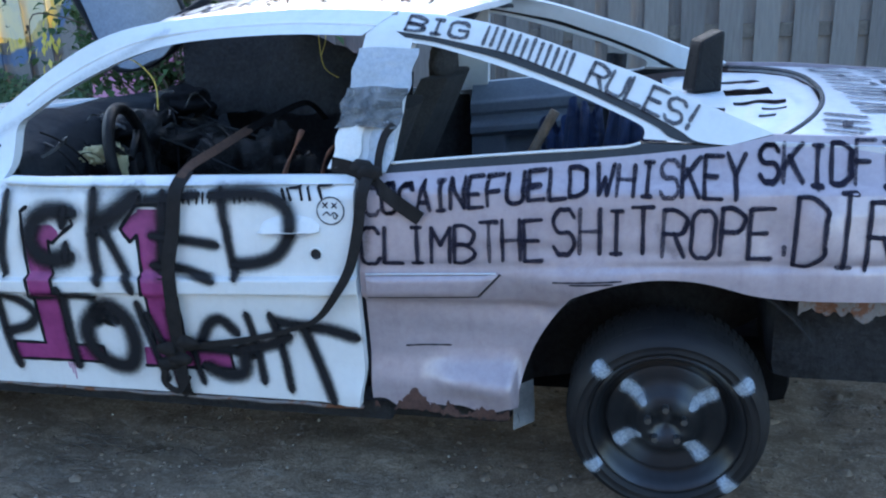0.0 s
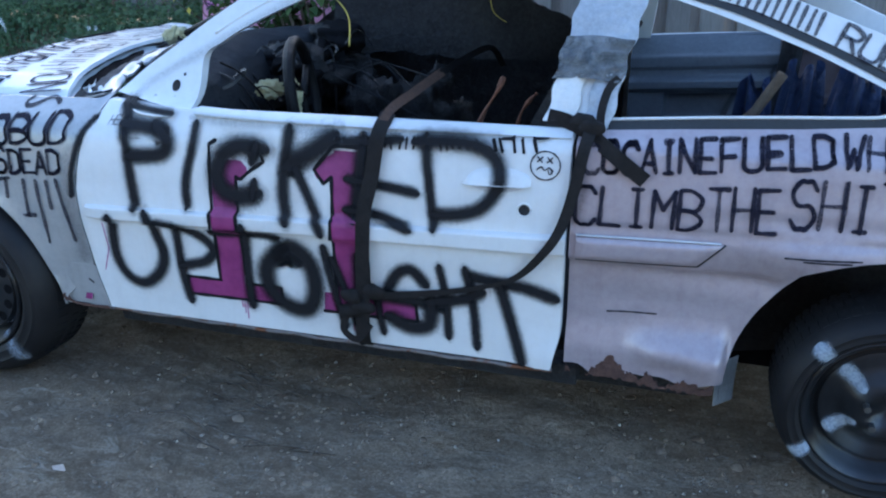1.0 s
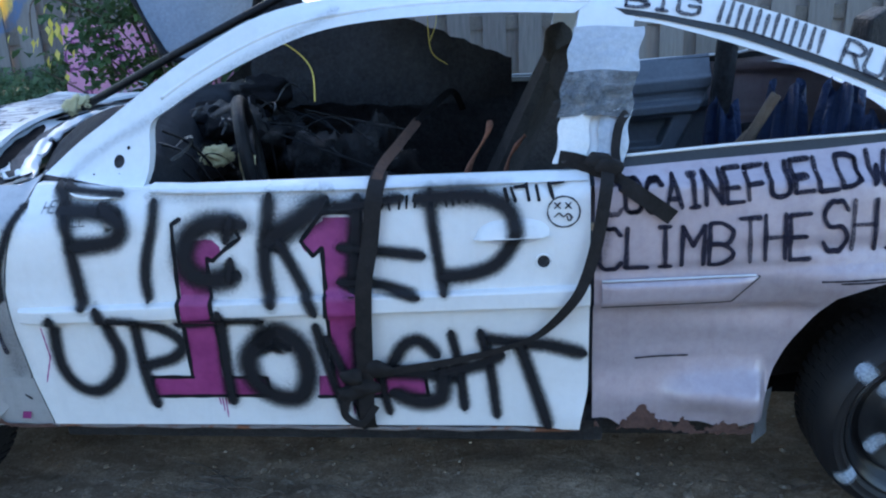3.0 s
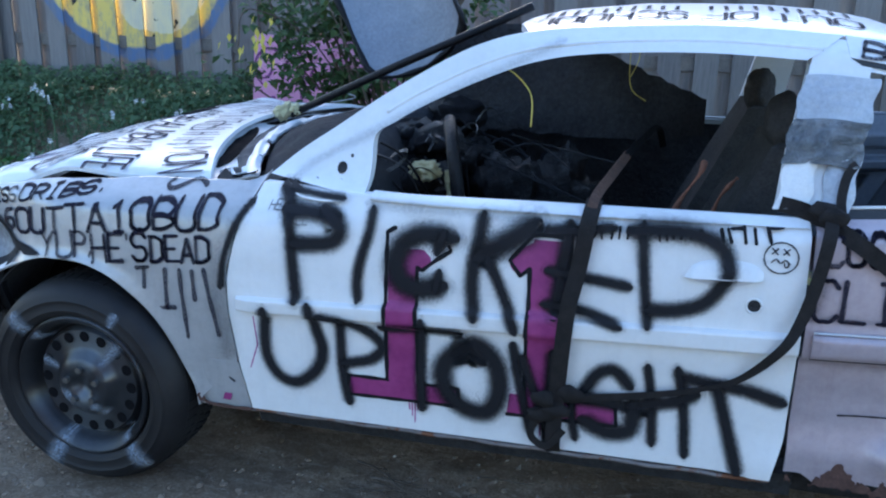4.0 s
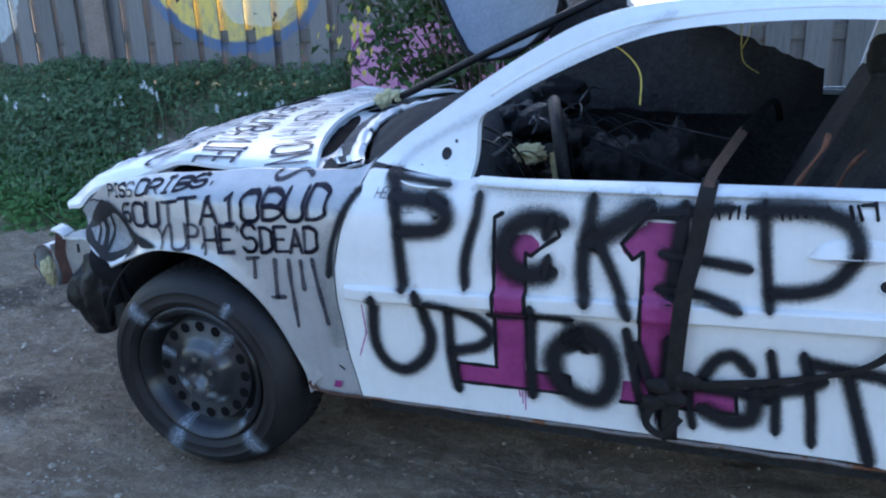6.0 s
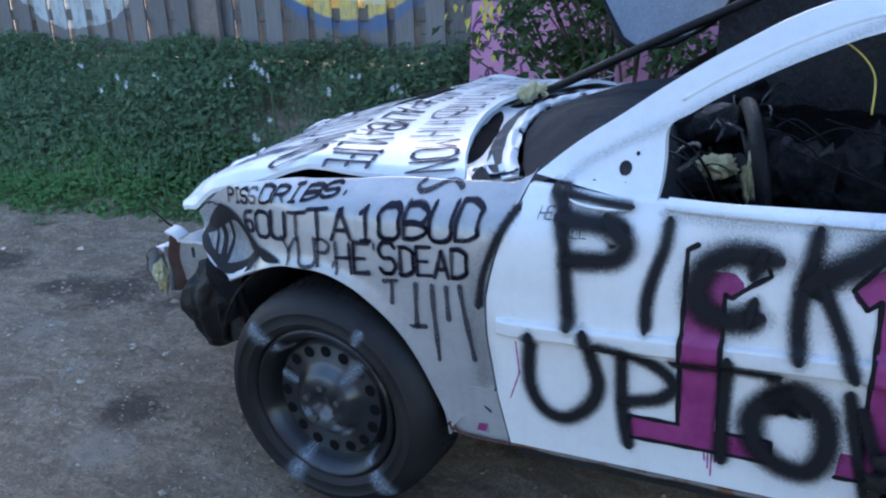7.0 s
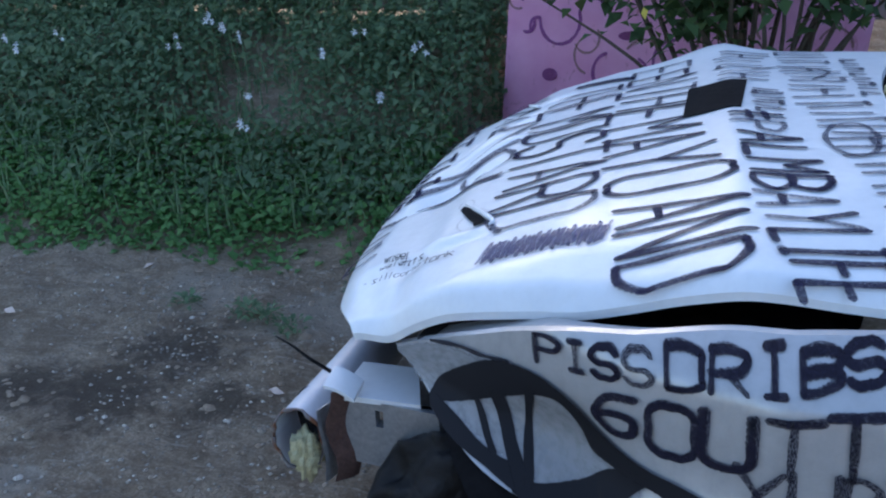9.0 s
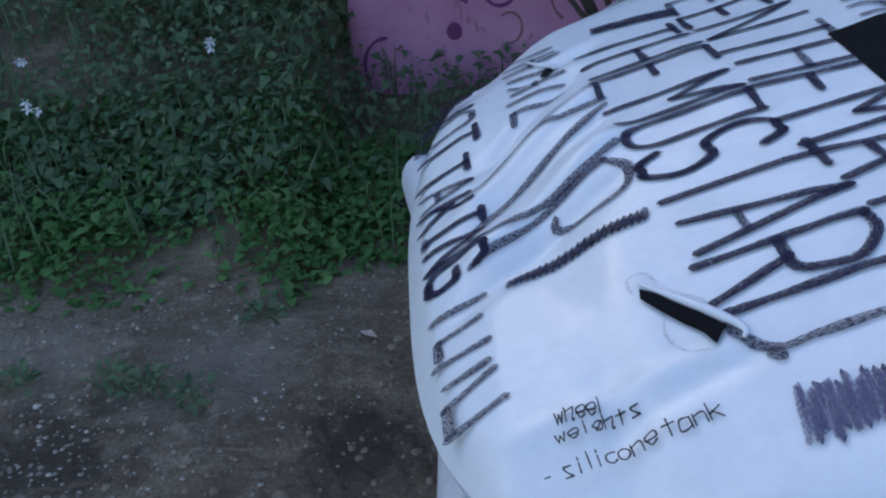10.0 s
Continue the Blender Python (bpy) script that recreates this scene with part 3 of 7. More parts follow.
def ground_z(x, y):
    """Flat dirt yard, with a bank that climbs to the fence."""
    edge = 1.82 + 0.16 * noise.noise(Vector((x * 0.8, 3.1, 0))) + 0.05 * noise.noise(Vector((x * 3, 1.1, 0)))
    edge += 1.30 * smoothstep((x + 1.14) / 0.22)
    d = y - edge
    z = 0.0 if d < 0 else float(np.interp(d, (0, 0.35, 0.9, 1.4, 1.8, 2.2, 60), (0, 0.06, 0.27, 0.46, 0.58, 0.62, 0.9)))
    near = smoothstep((9 - abs(x)) / 3)
    z += near * (0.022 * noise.noise(Vector((x * 1.3, y * 1.3, 0))) + 0.016 * noise.noise(Vector((x * 4.3, y * 5, 2))) + 0.012 * noise.noise(Vector((x * 9, y * 12, 4))) + 0.006 * noise.noise(Vector((x * 23, y * 23, 9))))
    under = smoothstep((1.1 - abs(y - 0.9)) / 0.3) * smoothstep((2.2 - abs(x - 1.3)) / 0.3)
    rise = 0.050 * math.exp(-((x - 2.64) / 0.25) ** 2 - ((y - 0.17) / 0.25) ** 2)
    return z - 0.012 * under + rise - 0.016 * math.exp(-(x / 0.22) ** 2 - ((y - 0.16) / 0.2) ** 2)


def axis_steps(lo, hi, step, far):
    mid = list(np.arange(lo, hi + step / 2, step))
    out, s, v = [], step, hi
    while v < far:
        s *= 1.35
        v += s
        out.append(v)
    back, s, v = [], step, lo
    while v > -far:
        s *= 1.35
        v -= s
        back.append(v)
    return back[::-1] + mid + out


gx, gy = axis_steps(-5.0, 4.6, 0.032, 600), axis_steps(-1.4, 4.0, 0.032, 600)
gv = [(x, y, ground_z(x, y)) for x in gx for y in gy]
gn = len(gy)
gf = [(i * gn + j, (i + 1) * gn + j, (i + 1) * gn + j + 1, i * gn + j + 1) for i in range(len(gx) - 1) for j in range(gn - 1)]
ground = tagged(new("ground", mesh_of("ground", gv, gf, M_dirt)), "brown gravelly dirt yard with a bank behind", "ground", kind="structure")


# unseen dark wall, added behind the walk to hold back low sky light
M_blockwall = rough_stuff("dark light-blocking wall", (0.025, 0.022, 0.020), (0.06, 0.052, 0.046), 5, 0.9, 0.5)
block_wall = tagged(new("wall_south", box_mesh("wall_south", (7.0, 0.2, 5.2), M_blockwall, 0.02)), "unseen dark wall added behind the walk to block sky light", "wall", kind="structure")
block_wall.location = (1.9, -7.0, -0.1)


def scatter_stones(count, rng):
    verts, faces = [], []
    while count:
        x, y = (rng.uniform(-4.2, 4.2), rng.uniform(-1.7, 2.2)) if count % 2 else (rng.uniform(-2.6, -0.3), rng.uniform(-0.4, 2.1))
        if noise.noise(Vector((x * 1.1, y * 1.1, 7))) + 0.6 * noise.noise(Vector((x * 4.1, y * 4.1, 17))) + rng.uniform(-0.3, 0.3) < 0.08 or y > 2.0 + rng.uniform(-0.3, 0.1):
            continue
        count -= 1
        r = 0.002 + 0.006 * rng.random() ** 3 + (0.012 * rng.random() if rng.random() < 0.02 else 0)
        z, b, a = ground_z(x, y) + r * 0.2, len(verts), rng.uniform(0, 6)
        fl = rng.uniform(0.45, 0.8)
        for k in range(5):
            t = a + k * 1.2566 + rng.uniform(-0.2, 0.2)
            verts.append((x + r * math.cos(t) * rng.uniform(0.8, 1.2), y + r * math.sin(t) * rng.uniform(0.7, 1.1), z))
        verts.append((x + rng.uniform(-0.3, 0.3) * r, y + rng.uniform(-0.3, 0.3) * r, z + r * fl))
        for k in range(5):
            faces.append((b + k, b + (k + 1) % 5, b + 5))
    return verts, faces


v, f = scatter_stones(7600, random.Random(5))
tagged(new("gravel", mesh_of("gravel", v, f, M_stone, False)), "small pale pebbles scattered on the dirt", "gravel", kind="stuff")

def scatter_clods(count, rng):
    """Flat uneven crumbs of the same dirt."""
    verts, faces = [], []
    while count:
        x, y = rng.uniform(-3.6, 3.6), rng.uniform(-1.2, 2.0)
        if noise.noise(Vector((x * 2.1, y * 2.1, 27))) + rng.uniform(-0.5, 0.5) < 0.0:
            continue
        count -= 1
        r = 0.003 + 0.010 * rng.random() ** 3 + (0.016 * rng.random() if rng.random() < 0.05 else 0.0)
        z, k0, a = ground_z(x, y) - r * 0.1, len(verts), rng.uniform(0, 6)
        for k in range(6):
            t = a + k * 1.0472
            verts.append((x + r * math.cos(t) * rng.uniform(0.7, 1.3), y + r * math.sin(t) * rng.uniform(0.7, 1.3), z))
        verts.append((x + rng.uniform(-0.4, 0.4) * r, y + rng.uniform(-0.4, 0.4) * r, z + r * rng.uniform(0.45, 0.9)))
        faces += [(k0 + k, k0 + (k + 1) % 6, k0 + 6) for k in range(6)]
    return verts, faces


v, f = scatter_clods(15000, random.Random(6))
tagged(new("dirt_clods", mesh_of("dirt_clods", v, f, M_clod)), "loose brown dirt crumbs on the yard", "dirt", kind="stuff")

# ---- fence ----
FY = 3.76
fence = thing("wooden_fence", "weathered grey shadowbox board fence with a faded mural", "fence")
brng = random.Random(11)


def board_mesh(h, dog):
    bm = bmesh.new()
    w, t = 0.07, 0.009
    pts = [(-w, 0), (w, 0), (w, h - dog), (w - dog, h), (-w + dog, h), (-w, h - dog)]
    lo = [bm.verts.new((x, -t, z)) for x, z in pts]
    hi = [bm.verts.new((x, t, z)) for x, z in pts]
    bm.faces.new(lo)
    bm.faces.new(hi[::-1])
    for i in range(6):
        j = (i + 1) % 6
        bm.faces.new((lo[j], lo[i], hi[i], hi[j]))
    bm.normal_update()
    me = bpy.data.meshes.new("board")
    bm.to_mesh(me)
    bm.free()
    me.materials.append(M_fence)
    return me


boards = [board_mesh(1.78, 0.03), board_mesh(1.75, 0.025)]
for k in range(76):
    x = -9.0 + k * 0.215
    for row in range(2):
        ob = new("board", boards[(k + row) % 2])
        ob.parent = fence
        bx = x + 0.1075 * row + brng.uniform(-0.012, 0.012)
        ob.location = (bx, FY + 0.042 * row, 0.610 + brng.uniform(-0.015, 0.015))
        ob.rotation_euler = (0, brng.uniform(-0.008, 0.008), brng.uniform(-0.02, 0.02))
for z in (0.93, 1.62, 2.25):
    rail = part("rail", box_mesh("rail", (17.0, 0.02, 0.085), M_rail, 0.004), fence)
    rail.location = (-0.9, FY + 0.021, z - 0.04)
for k in range(8):
    post = part("fence_post", box_mesh("fence_post", (0.09, 0.09, 2.05), M_rail, 0.006), fence)
    post.location = (-8.6 + k * 2.43, FY + 0.125, 0.45)
post = part("fence_post", box_mesh("fence_post", (0.19, 0.05, 1.95), rough_stuff("brown post wood", (0.13, 0.10, 0.085), (0.27, 0.22, 0.19), 7, 0.9, 0.6), 0.008), fence, "brown wooden post in front of the boards")
post.location = (-3.295, FY - 0.075, 0.55)


# ---- bank plants ----
def leaf_into(verts, faces, at, d, length, width, droop, rng):
    """One folded leaf of two quads from at, along d."""
    d = Vector(d).normalized()
    side = d.cross(Vector((0, 0, 1)))
    side = (side if side.length > 0.05 else Vector((1, 0, 0))).normalized()
    side = (side + Vector((rng.uniform(-.4, .4), rng.uniform(-.4, .4), rng.uniform(-.4, .4)))).normalized()
    up = side.cross(d)
    b = len(verts)
    p = Vector(at)
    mid = p + d * length * 0.5
    end = p + d * length - Vector((0, 0, droop * length))
    verts += [p, mid + side * width * 0.5 + up * width * 0.12, end, mid - side * width * 0.5 + up * width * 0.12, mid]
    faces += [(b, b + 1, b + 4), (b + 1, b + 2, b + 4), (b + 2, b + 3, b + 4), (b + 3, b, b + 4)]


def bank_weeds(count, rng):
    verts, faces = [], []
    for _ in range(count):
        x = rng.uniform(-6.5, 4.6)
        y = 2.15 + 1.6 * rng.random() ** 0.9
        den = noise.noise(Vector((x * 1.6, y * 1.6, 3)))
        if x > -1.1 and (y < 2.6 or x > -0.3) and y < 3.3 and rng.random() < 0.93:
            continue
        if -1.0 < x < -0.40 and 2.5 < y < 3.25 and rng.random() < 0.8:
            continue
        if den + rng.uniform(-0.6, 0.6) < -0.28:
            continue
        h = (0.05 + 0.17 * smoothstep((y - 2.1) / 0.7) * (0.7 + 0.5 * den)) * rng.random() ** 0.7
        g = ground_z(x, y)
        a = rng.uniform(0, 6.283)
        up = rng.uniform(-0.1, 1.2)
        ln = rng.uniform(0.024, 0.072)
        leaf_into(verts, faces, (x, y, g + h), (math.cos(a), math.sin(a) - 0.5, up), ln, ln * rng.uniform(0.4, 0.75), rng.uniform(0.1, 0.6), rng)
    return verts, faces


def ground_cover(count, rng):
    verts, faces = [], []
    for _ in range(count):
        x = rng.uniform(-5.5, 1.0)
        y = 1.72 + 0.95 * rng.random() ** 1.2
        edge = 1.86 + 0.16 * noise.noise(Vector((x * 0.8, 3.1, 0))) + 0.14 * noise.noise(Vector((x * 2.6, 9.1, 0)))
        edge += 0.15 * smoothstep((x + 1.14) / 0.22)
        if y < edge + rng.uniform(-0.10, 0.16) or noise.noise(Vector((x * 2.4, y * 2.4, 13))) + rng.uniform(-0.5, 0.5) < -0.3:
            continue
        g, a = ground_z(x, y), rng.uniform(0, 6.283)
        ln = rng.uniform(0.018, 0.055)
        h = rng.uniform(0.0, 0.08) * smoothstep((y - edge) / 0.3 + 0.25)
        leaf_into(verts, faces, (x, y, g + h), (math.cos(a), math.sin(a) - 0.3, rng.uniform(0.1, 0.9)), ln, ln * rng.uniform(0.45, 0.8), rng.uniform(0.1, 0.5), rng)
    return verts, faces


def blades(count, rng, box, hmin, hmax):
    verts, faces = [], []
    for _ in range(count):
        x, y = rng.uniform(box[0], box[1]), rng.uniform(box[2], box[3])
        g, a, h = ground_z(x, y), rng.uniform(0, 6.283), rng.uniform(hmin, hmax)
        b, w = len(verts), rng.uniform(0.002, 0.005)
        dx, dy = math.cos(a), math.sin(a)
        lean = rng.uniform(0.1, 0.6) * h
        for t, k in ((0, 1.0), (0.55, 0.8), (1.0, 0.05)):
            ox, oy = x + dx * lean * t * t, y + dy * lean * t * t
            verts += [(ox - dy * w * k, oy + dx * w * k, g + h * t), (ox + dy * w * k, oy - dx * w * k, g + h * t)]
        faces += [(b, b + 1, b + 3, b + 2), (b + 2, b + 3, b + 5, b + 4)]
    return verts, faces


v, f = bank_weeds(96000, random.Random(21))
tagged(new("bank_weeds", mesh_of("bank_weeds", v, f, M_weed)), "dark green leafy weeds covering the bank", "weeds", kind="stuff")
v, f = ground_cover(46000, random.Random(22))
tagged(new("ground_cover", mesh_of("ground_cover", v, f, M_low)), "bright green low ground cover at the bank's foot", "ground cover", kind="stuff")
v, f = blades(4200, random.Random(23), (-6.0, 4.8, 2.0, 3.7), 0.08, 0.26)
v2, f2 = blades(2500, random.Random(24), (0.8, 4.8, 3.2, 3.72), 0.2, 0.5)
tagged(new("grass", mesh_of("grass", v + v2, f + [tuple(i + len(v) for i in q) for q in f2], M_weed)), "thin grass blades among the weeds", "grass", kind="stuff")


def tuft(at, seed):
    rng = random.Random(seed)
    verts, faces = [], []
    for _ in range(46):
        a = rng.uniform(0, 6.283)
        r = 0.05 * rng.random()
        ln = rng.uniform(0.02, 0.05)
        leaf_into(verts, faces, (r * math.cos(a), r * math.sin(a), rng.uniform(0.0, 0.03)), (math.cos(a), math.sin(a), rng.uniform(0.2, 1.0)), ln, ln * 0.4, 0.3, rng)
    ob = new("grass_tuft", mesh_of("grass_tuft", verts, faces, M_weed))
    ob.location = (at[0], at[1], ground_z(*at) - 0.002)
    return tagged(ob, "small green weed tuft growing in the dirt", "weed", "weed tufts in the dirt")


for i, p in enumerate(((-1.76, 1.52), (-1.336, 1.434), (-1.52, 1.5), (-1.44, 1.47), (-1.2, 1.72), (-2.9, 1.6))):
    tuft(p, 40 + i)

lrng = random.Random(91)
M_litter = rough_stuff("pale dry leaf", (0.45, 0.34, 0.27), (0.68, 0.55, 0.46), 30, 0.8, 0.3)
for p in ((-2.06, 1.74), (-1.2, 1.1), (-2.7, 1.2), (-1.75, 0.5), (-2.3, 1.35), (0.6, -0.35), (1.5, -0.5), (-0.9, 1.6)):
    lv, lf = [], []
    leaf_into(lv, lf, (0, 0, 0.006), (1, 0.3, 0.1), 0.055, 0.032, 0.05, lrng)
    o = tagged(new("dry_leaf", mesh_of("dry_leaf", lv, lf, M_litter)), "pale dry leaf lying on the dirt", "leaf", "dry leaves on the dirt")
    o.matrix_world = Matrix.Translation((p[0], p[1], ground_z(*p) + 0.002)) @ Euler((0, 0, lrng.uniform(0, 6))).to_matrix().to_4x4()

frng = random.Random(31)


def flower(at, top):
    """A white flower head on a stem; top: height of the head."""
    g = ground_z(*at)
    base = thing("wildflower", "white wildflower on a thin green stem", "flower", "white flowers on the bank", at=(at[0], at[1], g - 0.01))
    h = top - g + 0.01
    bend = frng.uniform(-0.03, 0.03)
    v, f = tube([(0, 0, 0), (bend * 0.4, -0.01, h * 0.5), (bend, -0.03, h)], 0.0025, 5)
    part("stem", mesh_of("stem", v, f, M_weed), base)
    verts, faces = [], []
    for head in range(frng.randint(2, 4)):
        c = Vector((bend + frng.uniform(-0.03, 0.03), -0.03 + frng.uniform(-0.02, 0.01), h + frng.uniform(-0.03, 0.02)))
        a0 = frng.uniform(0, 6)
        for k in range(5):
            a = a0 + k * 1.257
            leaf_into(verts, faces, c, (math.cos(a), -0.7, math.sin(a)), 0.022, 0.014, 0.0, frng)
    part("blossom", mesh_of("blossom", verts, faces, M_petal), base)


for p in ((-3.13, 2.96, 0.62), (-1.74, 2.91, 0.57), (-1.42, 2.68, 0.44), (-3.25, 2.72, 0.65), (-2.05, 2.72, 0.66), (-1.85, 2.3, 0.42), (-3.5, 2.8, 0.52),
          (-2.35, 2.95, 0.70), (-2.2, 2.9, 0.68), (-1.62, 2.95, 0.64), (-2.0, 2.6, 0.46), (-3.35, 2.85, 0.56), (-2.45, 2.85, 0.62), (-3.8, 2.9, 0.66), (-1.3, 2.95, 0.60)):
    flower(p[:2], p[2])

# ---- pink board and shrub ----
board = thing("painted_board", "pink painted plywood board with purple scrawls leaning on the bank", "painted board")


def board_at(u, w, lift=0.0):
    """u along x, w up the leaning board."""
    return Vector((u, 3.19 + 0.06 * w - lift, w))


def board_sheet(s, t):
    top = 1.05 + 0.006 * math.sin(s * 40)
    return board_at(-1.02 + 1.52 * s + 0.05 * t, -0.02 + t * (0.02 + top if s < 0.93 else top - (s - 0.93) * 4))


v, f = sheet(board_sheet, 30, 6, (0, 0.018, 0))
part("panel", mesh_of("panel", v, f, M_pink, False), board)
prng = random.Random(3)
for k in range(44):
    cx, cz, r = prng.uniform(-0.96, 0.44), prng.uniform(0.12, 0.98), prng.uniform(0.03, 0.10)
    a0, span = prng.uniform(0, 6), prng.uniform(1.5, 4.2)
    ln = [(cx + r * math.cos(a0 + span * i / 10), cz + r * 1.2 * math.sin(a0 + span * i / 10)) for i in range(11)]
    writing("scrawl", [ln], board_at, 0.017 if k % 2 else 0.013, 0.004, M_pinkline if k % 2 else M_olive, board, 61 + k)
M_dot = rough_stuff("purple paint", (0.15, 0.03, 0.12), (0.26, 0.07, 0.2))
for cx, cz, rx, rz in ((-0.79, 0.42, 0.035, 0.03), (-0.44, 0.60, 0.05, 0.02), (-0.6, 0.25, 0.03, 0.035), (0.2, 0.5, 0.035, 0.03)):
    v = [board_at(cx + rx * math.cos(i * 0.5236), cz + rz * math.sin(i * 0.5236), 0.005) for i in range(12)]
    part("painted_dot", mesh_of("painted_dot", v, [tuple(range(12))], M_dot), board)

srng = random.Random(77)
shrub = thing("shrub", "leafy shrub with a few yellow leaves with sunlight in their colour growing on the bank", "shrub", at=(0.05, 2.75, 0.0))
tips = []
for k in range(26):
    a, r = srng.uniform(0, 6.283), srng.uniform(0.2, 0.75)
    top = Vector((r * math.cos(a) * 1.1 - 0.1, r * math.sin(a) * 0.55 - 0.15, srng.uniform(0.85, 2.0)))
    mid = top * 0.5 + Vector((srng.uniform(-.1, .1), srng.uniform(-.1, .1), 0.1))
    pts = smooth_line([(0, 0, 0), tuple(mid), tuple(top)], 5)
    v, f = tube(pts, lambda t: 0.011 * (1 - t) + 0.003, 6)
    part("branch", mesh_of("branch", v, f, M_twig), shrub)
    tips += [Vector(p) for p in pts[3:]]
verts, faces, gverts, gfaces = [], [], [], []
for k in range(8200):
    p = tips[srng.randrange(len(tips))] + Vector((srng.gauss(0, 0.10), srng.gauss(0, 0.09), srng.gauss(0, 0.11)))
    hang = 0.18 * math.exp(-((p.x + 0.30) / 0.14) ** 2) + 0.09 * math.exp(-((p.x - 0.28) / 0.07) ** 2)
    if noise.noise(p * 4.5) < -0.10:
        continue
    if p.z < 0.84 - hang + 0.12 * noise.noise(Vector((p.x * 7, p.y * 7, 3))):
        continue
    a, ln = srng.uniform(0, 6.283), srng.uniform(0.04, 0.085)
    leaf_into(verts, faces, p, (math.cos(a), math.sin(a) - 0.3, srng.uniform(-0.6, 0.4)), ln, ln * srng.uniform(0.55, 0.8), 0.3, srng)
for k in range(24):
    p = Vector((-0.41 + srng.gauss(0, 0.075), -0.78 + srng.gauss(0, 0.05), 1.11 + srng.gauss(0, 0.065)))
    leaf_into(gverts, gfaces, p, (srng.uniform(-.5, .5), -0.3, -1), srng.uniform(0.032, 0.055), 0.024, 0.2, srng)
part("leaves", mesh_of("leaves", verts, faces, M_shrub), shrub)
part("yellow_leaves", mesh_of("yellow_leaves", gverts, gfaces, M_gold), shrub, "yellow drooping leaves, lightened as if sunlit")
v, f = tube(smooth_line([(0, 0, 0), (-0.2, -0.35, 0.98), (-0.45, -0.7, 1.25), (-0.5, -0.75, 1.08)], 6), 0.004, 5)
part("branch", mesh_of("branch", v, f, M_twig), shrub)
verts, faces = [], []
for k in range(160):
    t = srng.random()
    p = Vector((-0.45 * t, -0.7 * t, 0.68 + 0.75 * t)) + Vector((srng.gauss(0, 0.13), srng.gauss(0, 0.1), srng.gauss(0, 0.13)))
    a, ln = srng.uniform(0, 6.283), srng.uniform(0.04, 0.075)
    leaf_into(verts, faces, p, (math.cos(a), math.sin(a) - 0.3, srng.uniform(-0.6, 0.4)), ln, ln * 0.65, 0.3, srng)
part("leaves", mesh_of("leaves", verts, faces, M_shrub), shrub)


# ---- the car ----
YC = 0.925          # the car's middle line; its nose points to -x, its left flank faces -y
WHEELBASE = 2.644
SIDE_Z = (0, 0.2, 0.27, 0.33, 0.48, 0.60, 0.68, 0.75, 0.84, 0.885, 0.90, 0.93, 1.05, 1.25, 1.33, 1.6)
SIDE_Y = (0.15, 0.11, 0.092, 0.088, 0.080, 0.070, 0.070, 0.075, 0.088, 0.10, 0.14, 0.165, 0.235, 0.34, 0.45, 0.8)


def flank(x, z):
    """Depth of the left side at x, z."""
    y = float(np.interp(z, SIDE_Z, SIDE_Y))
    nose = float(np.interp(x, (-0.9, -0.674, -0.569, -0.437, -0.322, -0.211, -0.05, 9), (0.5, 0.33, 0.27, 0.18, 0.11, 0.05, 0, 0)))
    nose *= smoothstep((z - 0.52) / 0.14)
    cowl = float(np.interp(x, (-1, 0.2, 0.526, 0.728, 0.95, 9), (0.13, 0.13, 0.10, 0.045, 0, 0)))
    tail = 0.10 * smoothstep((x - 2.95) / 0.75)
    return y + nose + cowl * smoothstep((z - 0.80) / 0.10) + tail


def near(x, z, lift=0.0):
    return Vector((x, flank(x, z) - lift, z))


def far(x, z, lift=0.0):
    return Vector((x, 2 * YC - flank(x, z) + lift, z))


def dent(x, z, spots):
    d = 0.0
    for cx, cz, rx, rz, depth in spots:
        d += depth * math.exp(-((x - cx) / rx) ** 2 - ((z - cz) / rz) ** 2)
    return d


car = thing("wrecked_coupe", "stripped white two-door derby car covered in spray paint and marker writing", "car", at=(1.3, YC, 0))


def cpart(name, data, parent=None, label=""):
    """A part of the car, given in world places."""
    ob = new(name, data)
    ob.parent = parent or car
    ob.matrix_parent_inverse = Matrix.Translation((-1.3, -YC, 0)) if parent is None else Matrix()
    if label:
        ob["label"] = label
    return ob


def cwriting(name, lines, place, width, lift, mat, parent, seed, label="", **more):
    v, f, uv = ribbon(lines, place, width, lift, random.Random(seed), **more)
    return cpart(name, mesh_of(name, v, f, mat, True, uv), parent, label)


# --- doors ---
DOOR_Z = (0.275, 0.396, 0.545, 0.658, 0.752, 0.846, 0.90)
DOOR_X = (0.507, 0.481, 0.462, 0.462, 0.486, 0.516, 0.524)
DOOR_DENTS = ((1.82, 0.30, 0.05, 0.06, -0.022), (1.55, 0.42, 0.22, 0.1, 0.006), (1.0, 0.33, 0.4, 0.05, 0.005), (1.79, 0.56, 0.05, 0.08, 0.006))


def door_skin(side):
    def fn(s, t):
        zb, zt = 0.274 + 0.008 * s, 0.884 + 0.014 * s
        z = zb + (zt - zb) * t
        x0 = float(np.interp(z, DOOR_Z, DOOR_X))
        x1 = 1.858 - 0.02 * smoothstep((0.4 - z) / 0.13)
        x = x0 + (x1 - x0) * s
        p = side(x, z)
        k = 1 if side is near else -1
        p.y += k * (dent(x, z, DOOR_DENTS) + 0.004 * math.exp(-((z - 0.675) / 0.012) ** 2))
        return p
    return fn


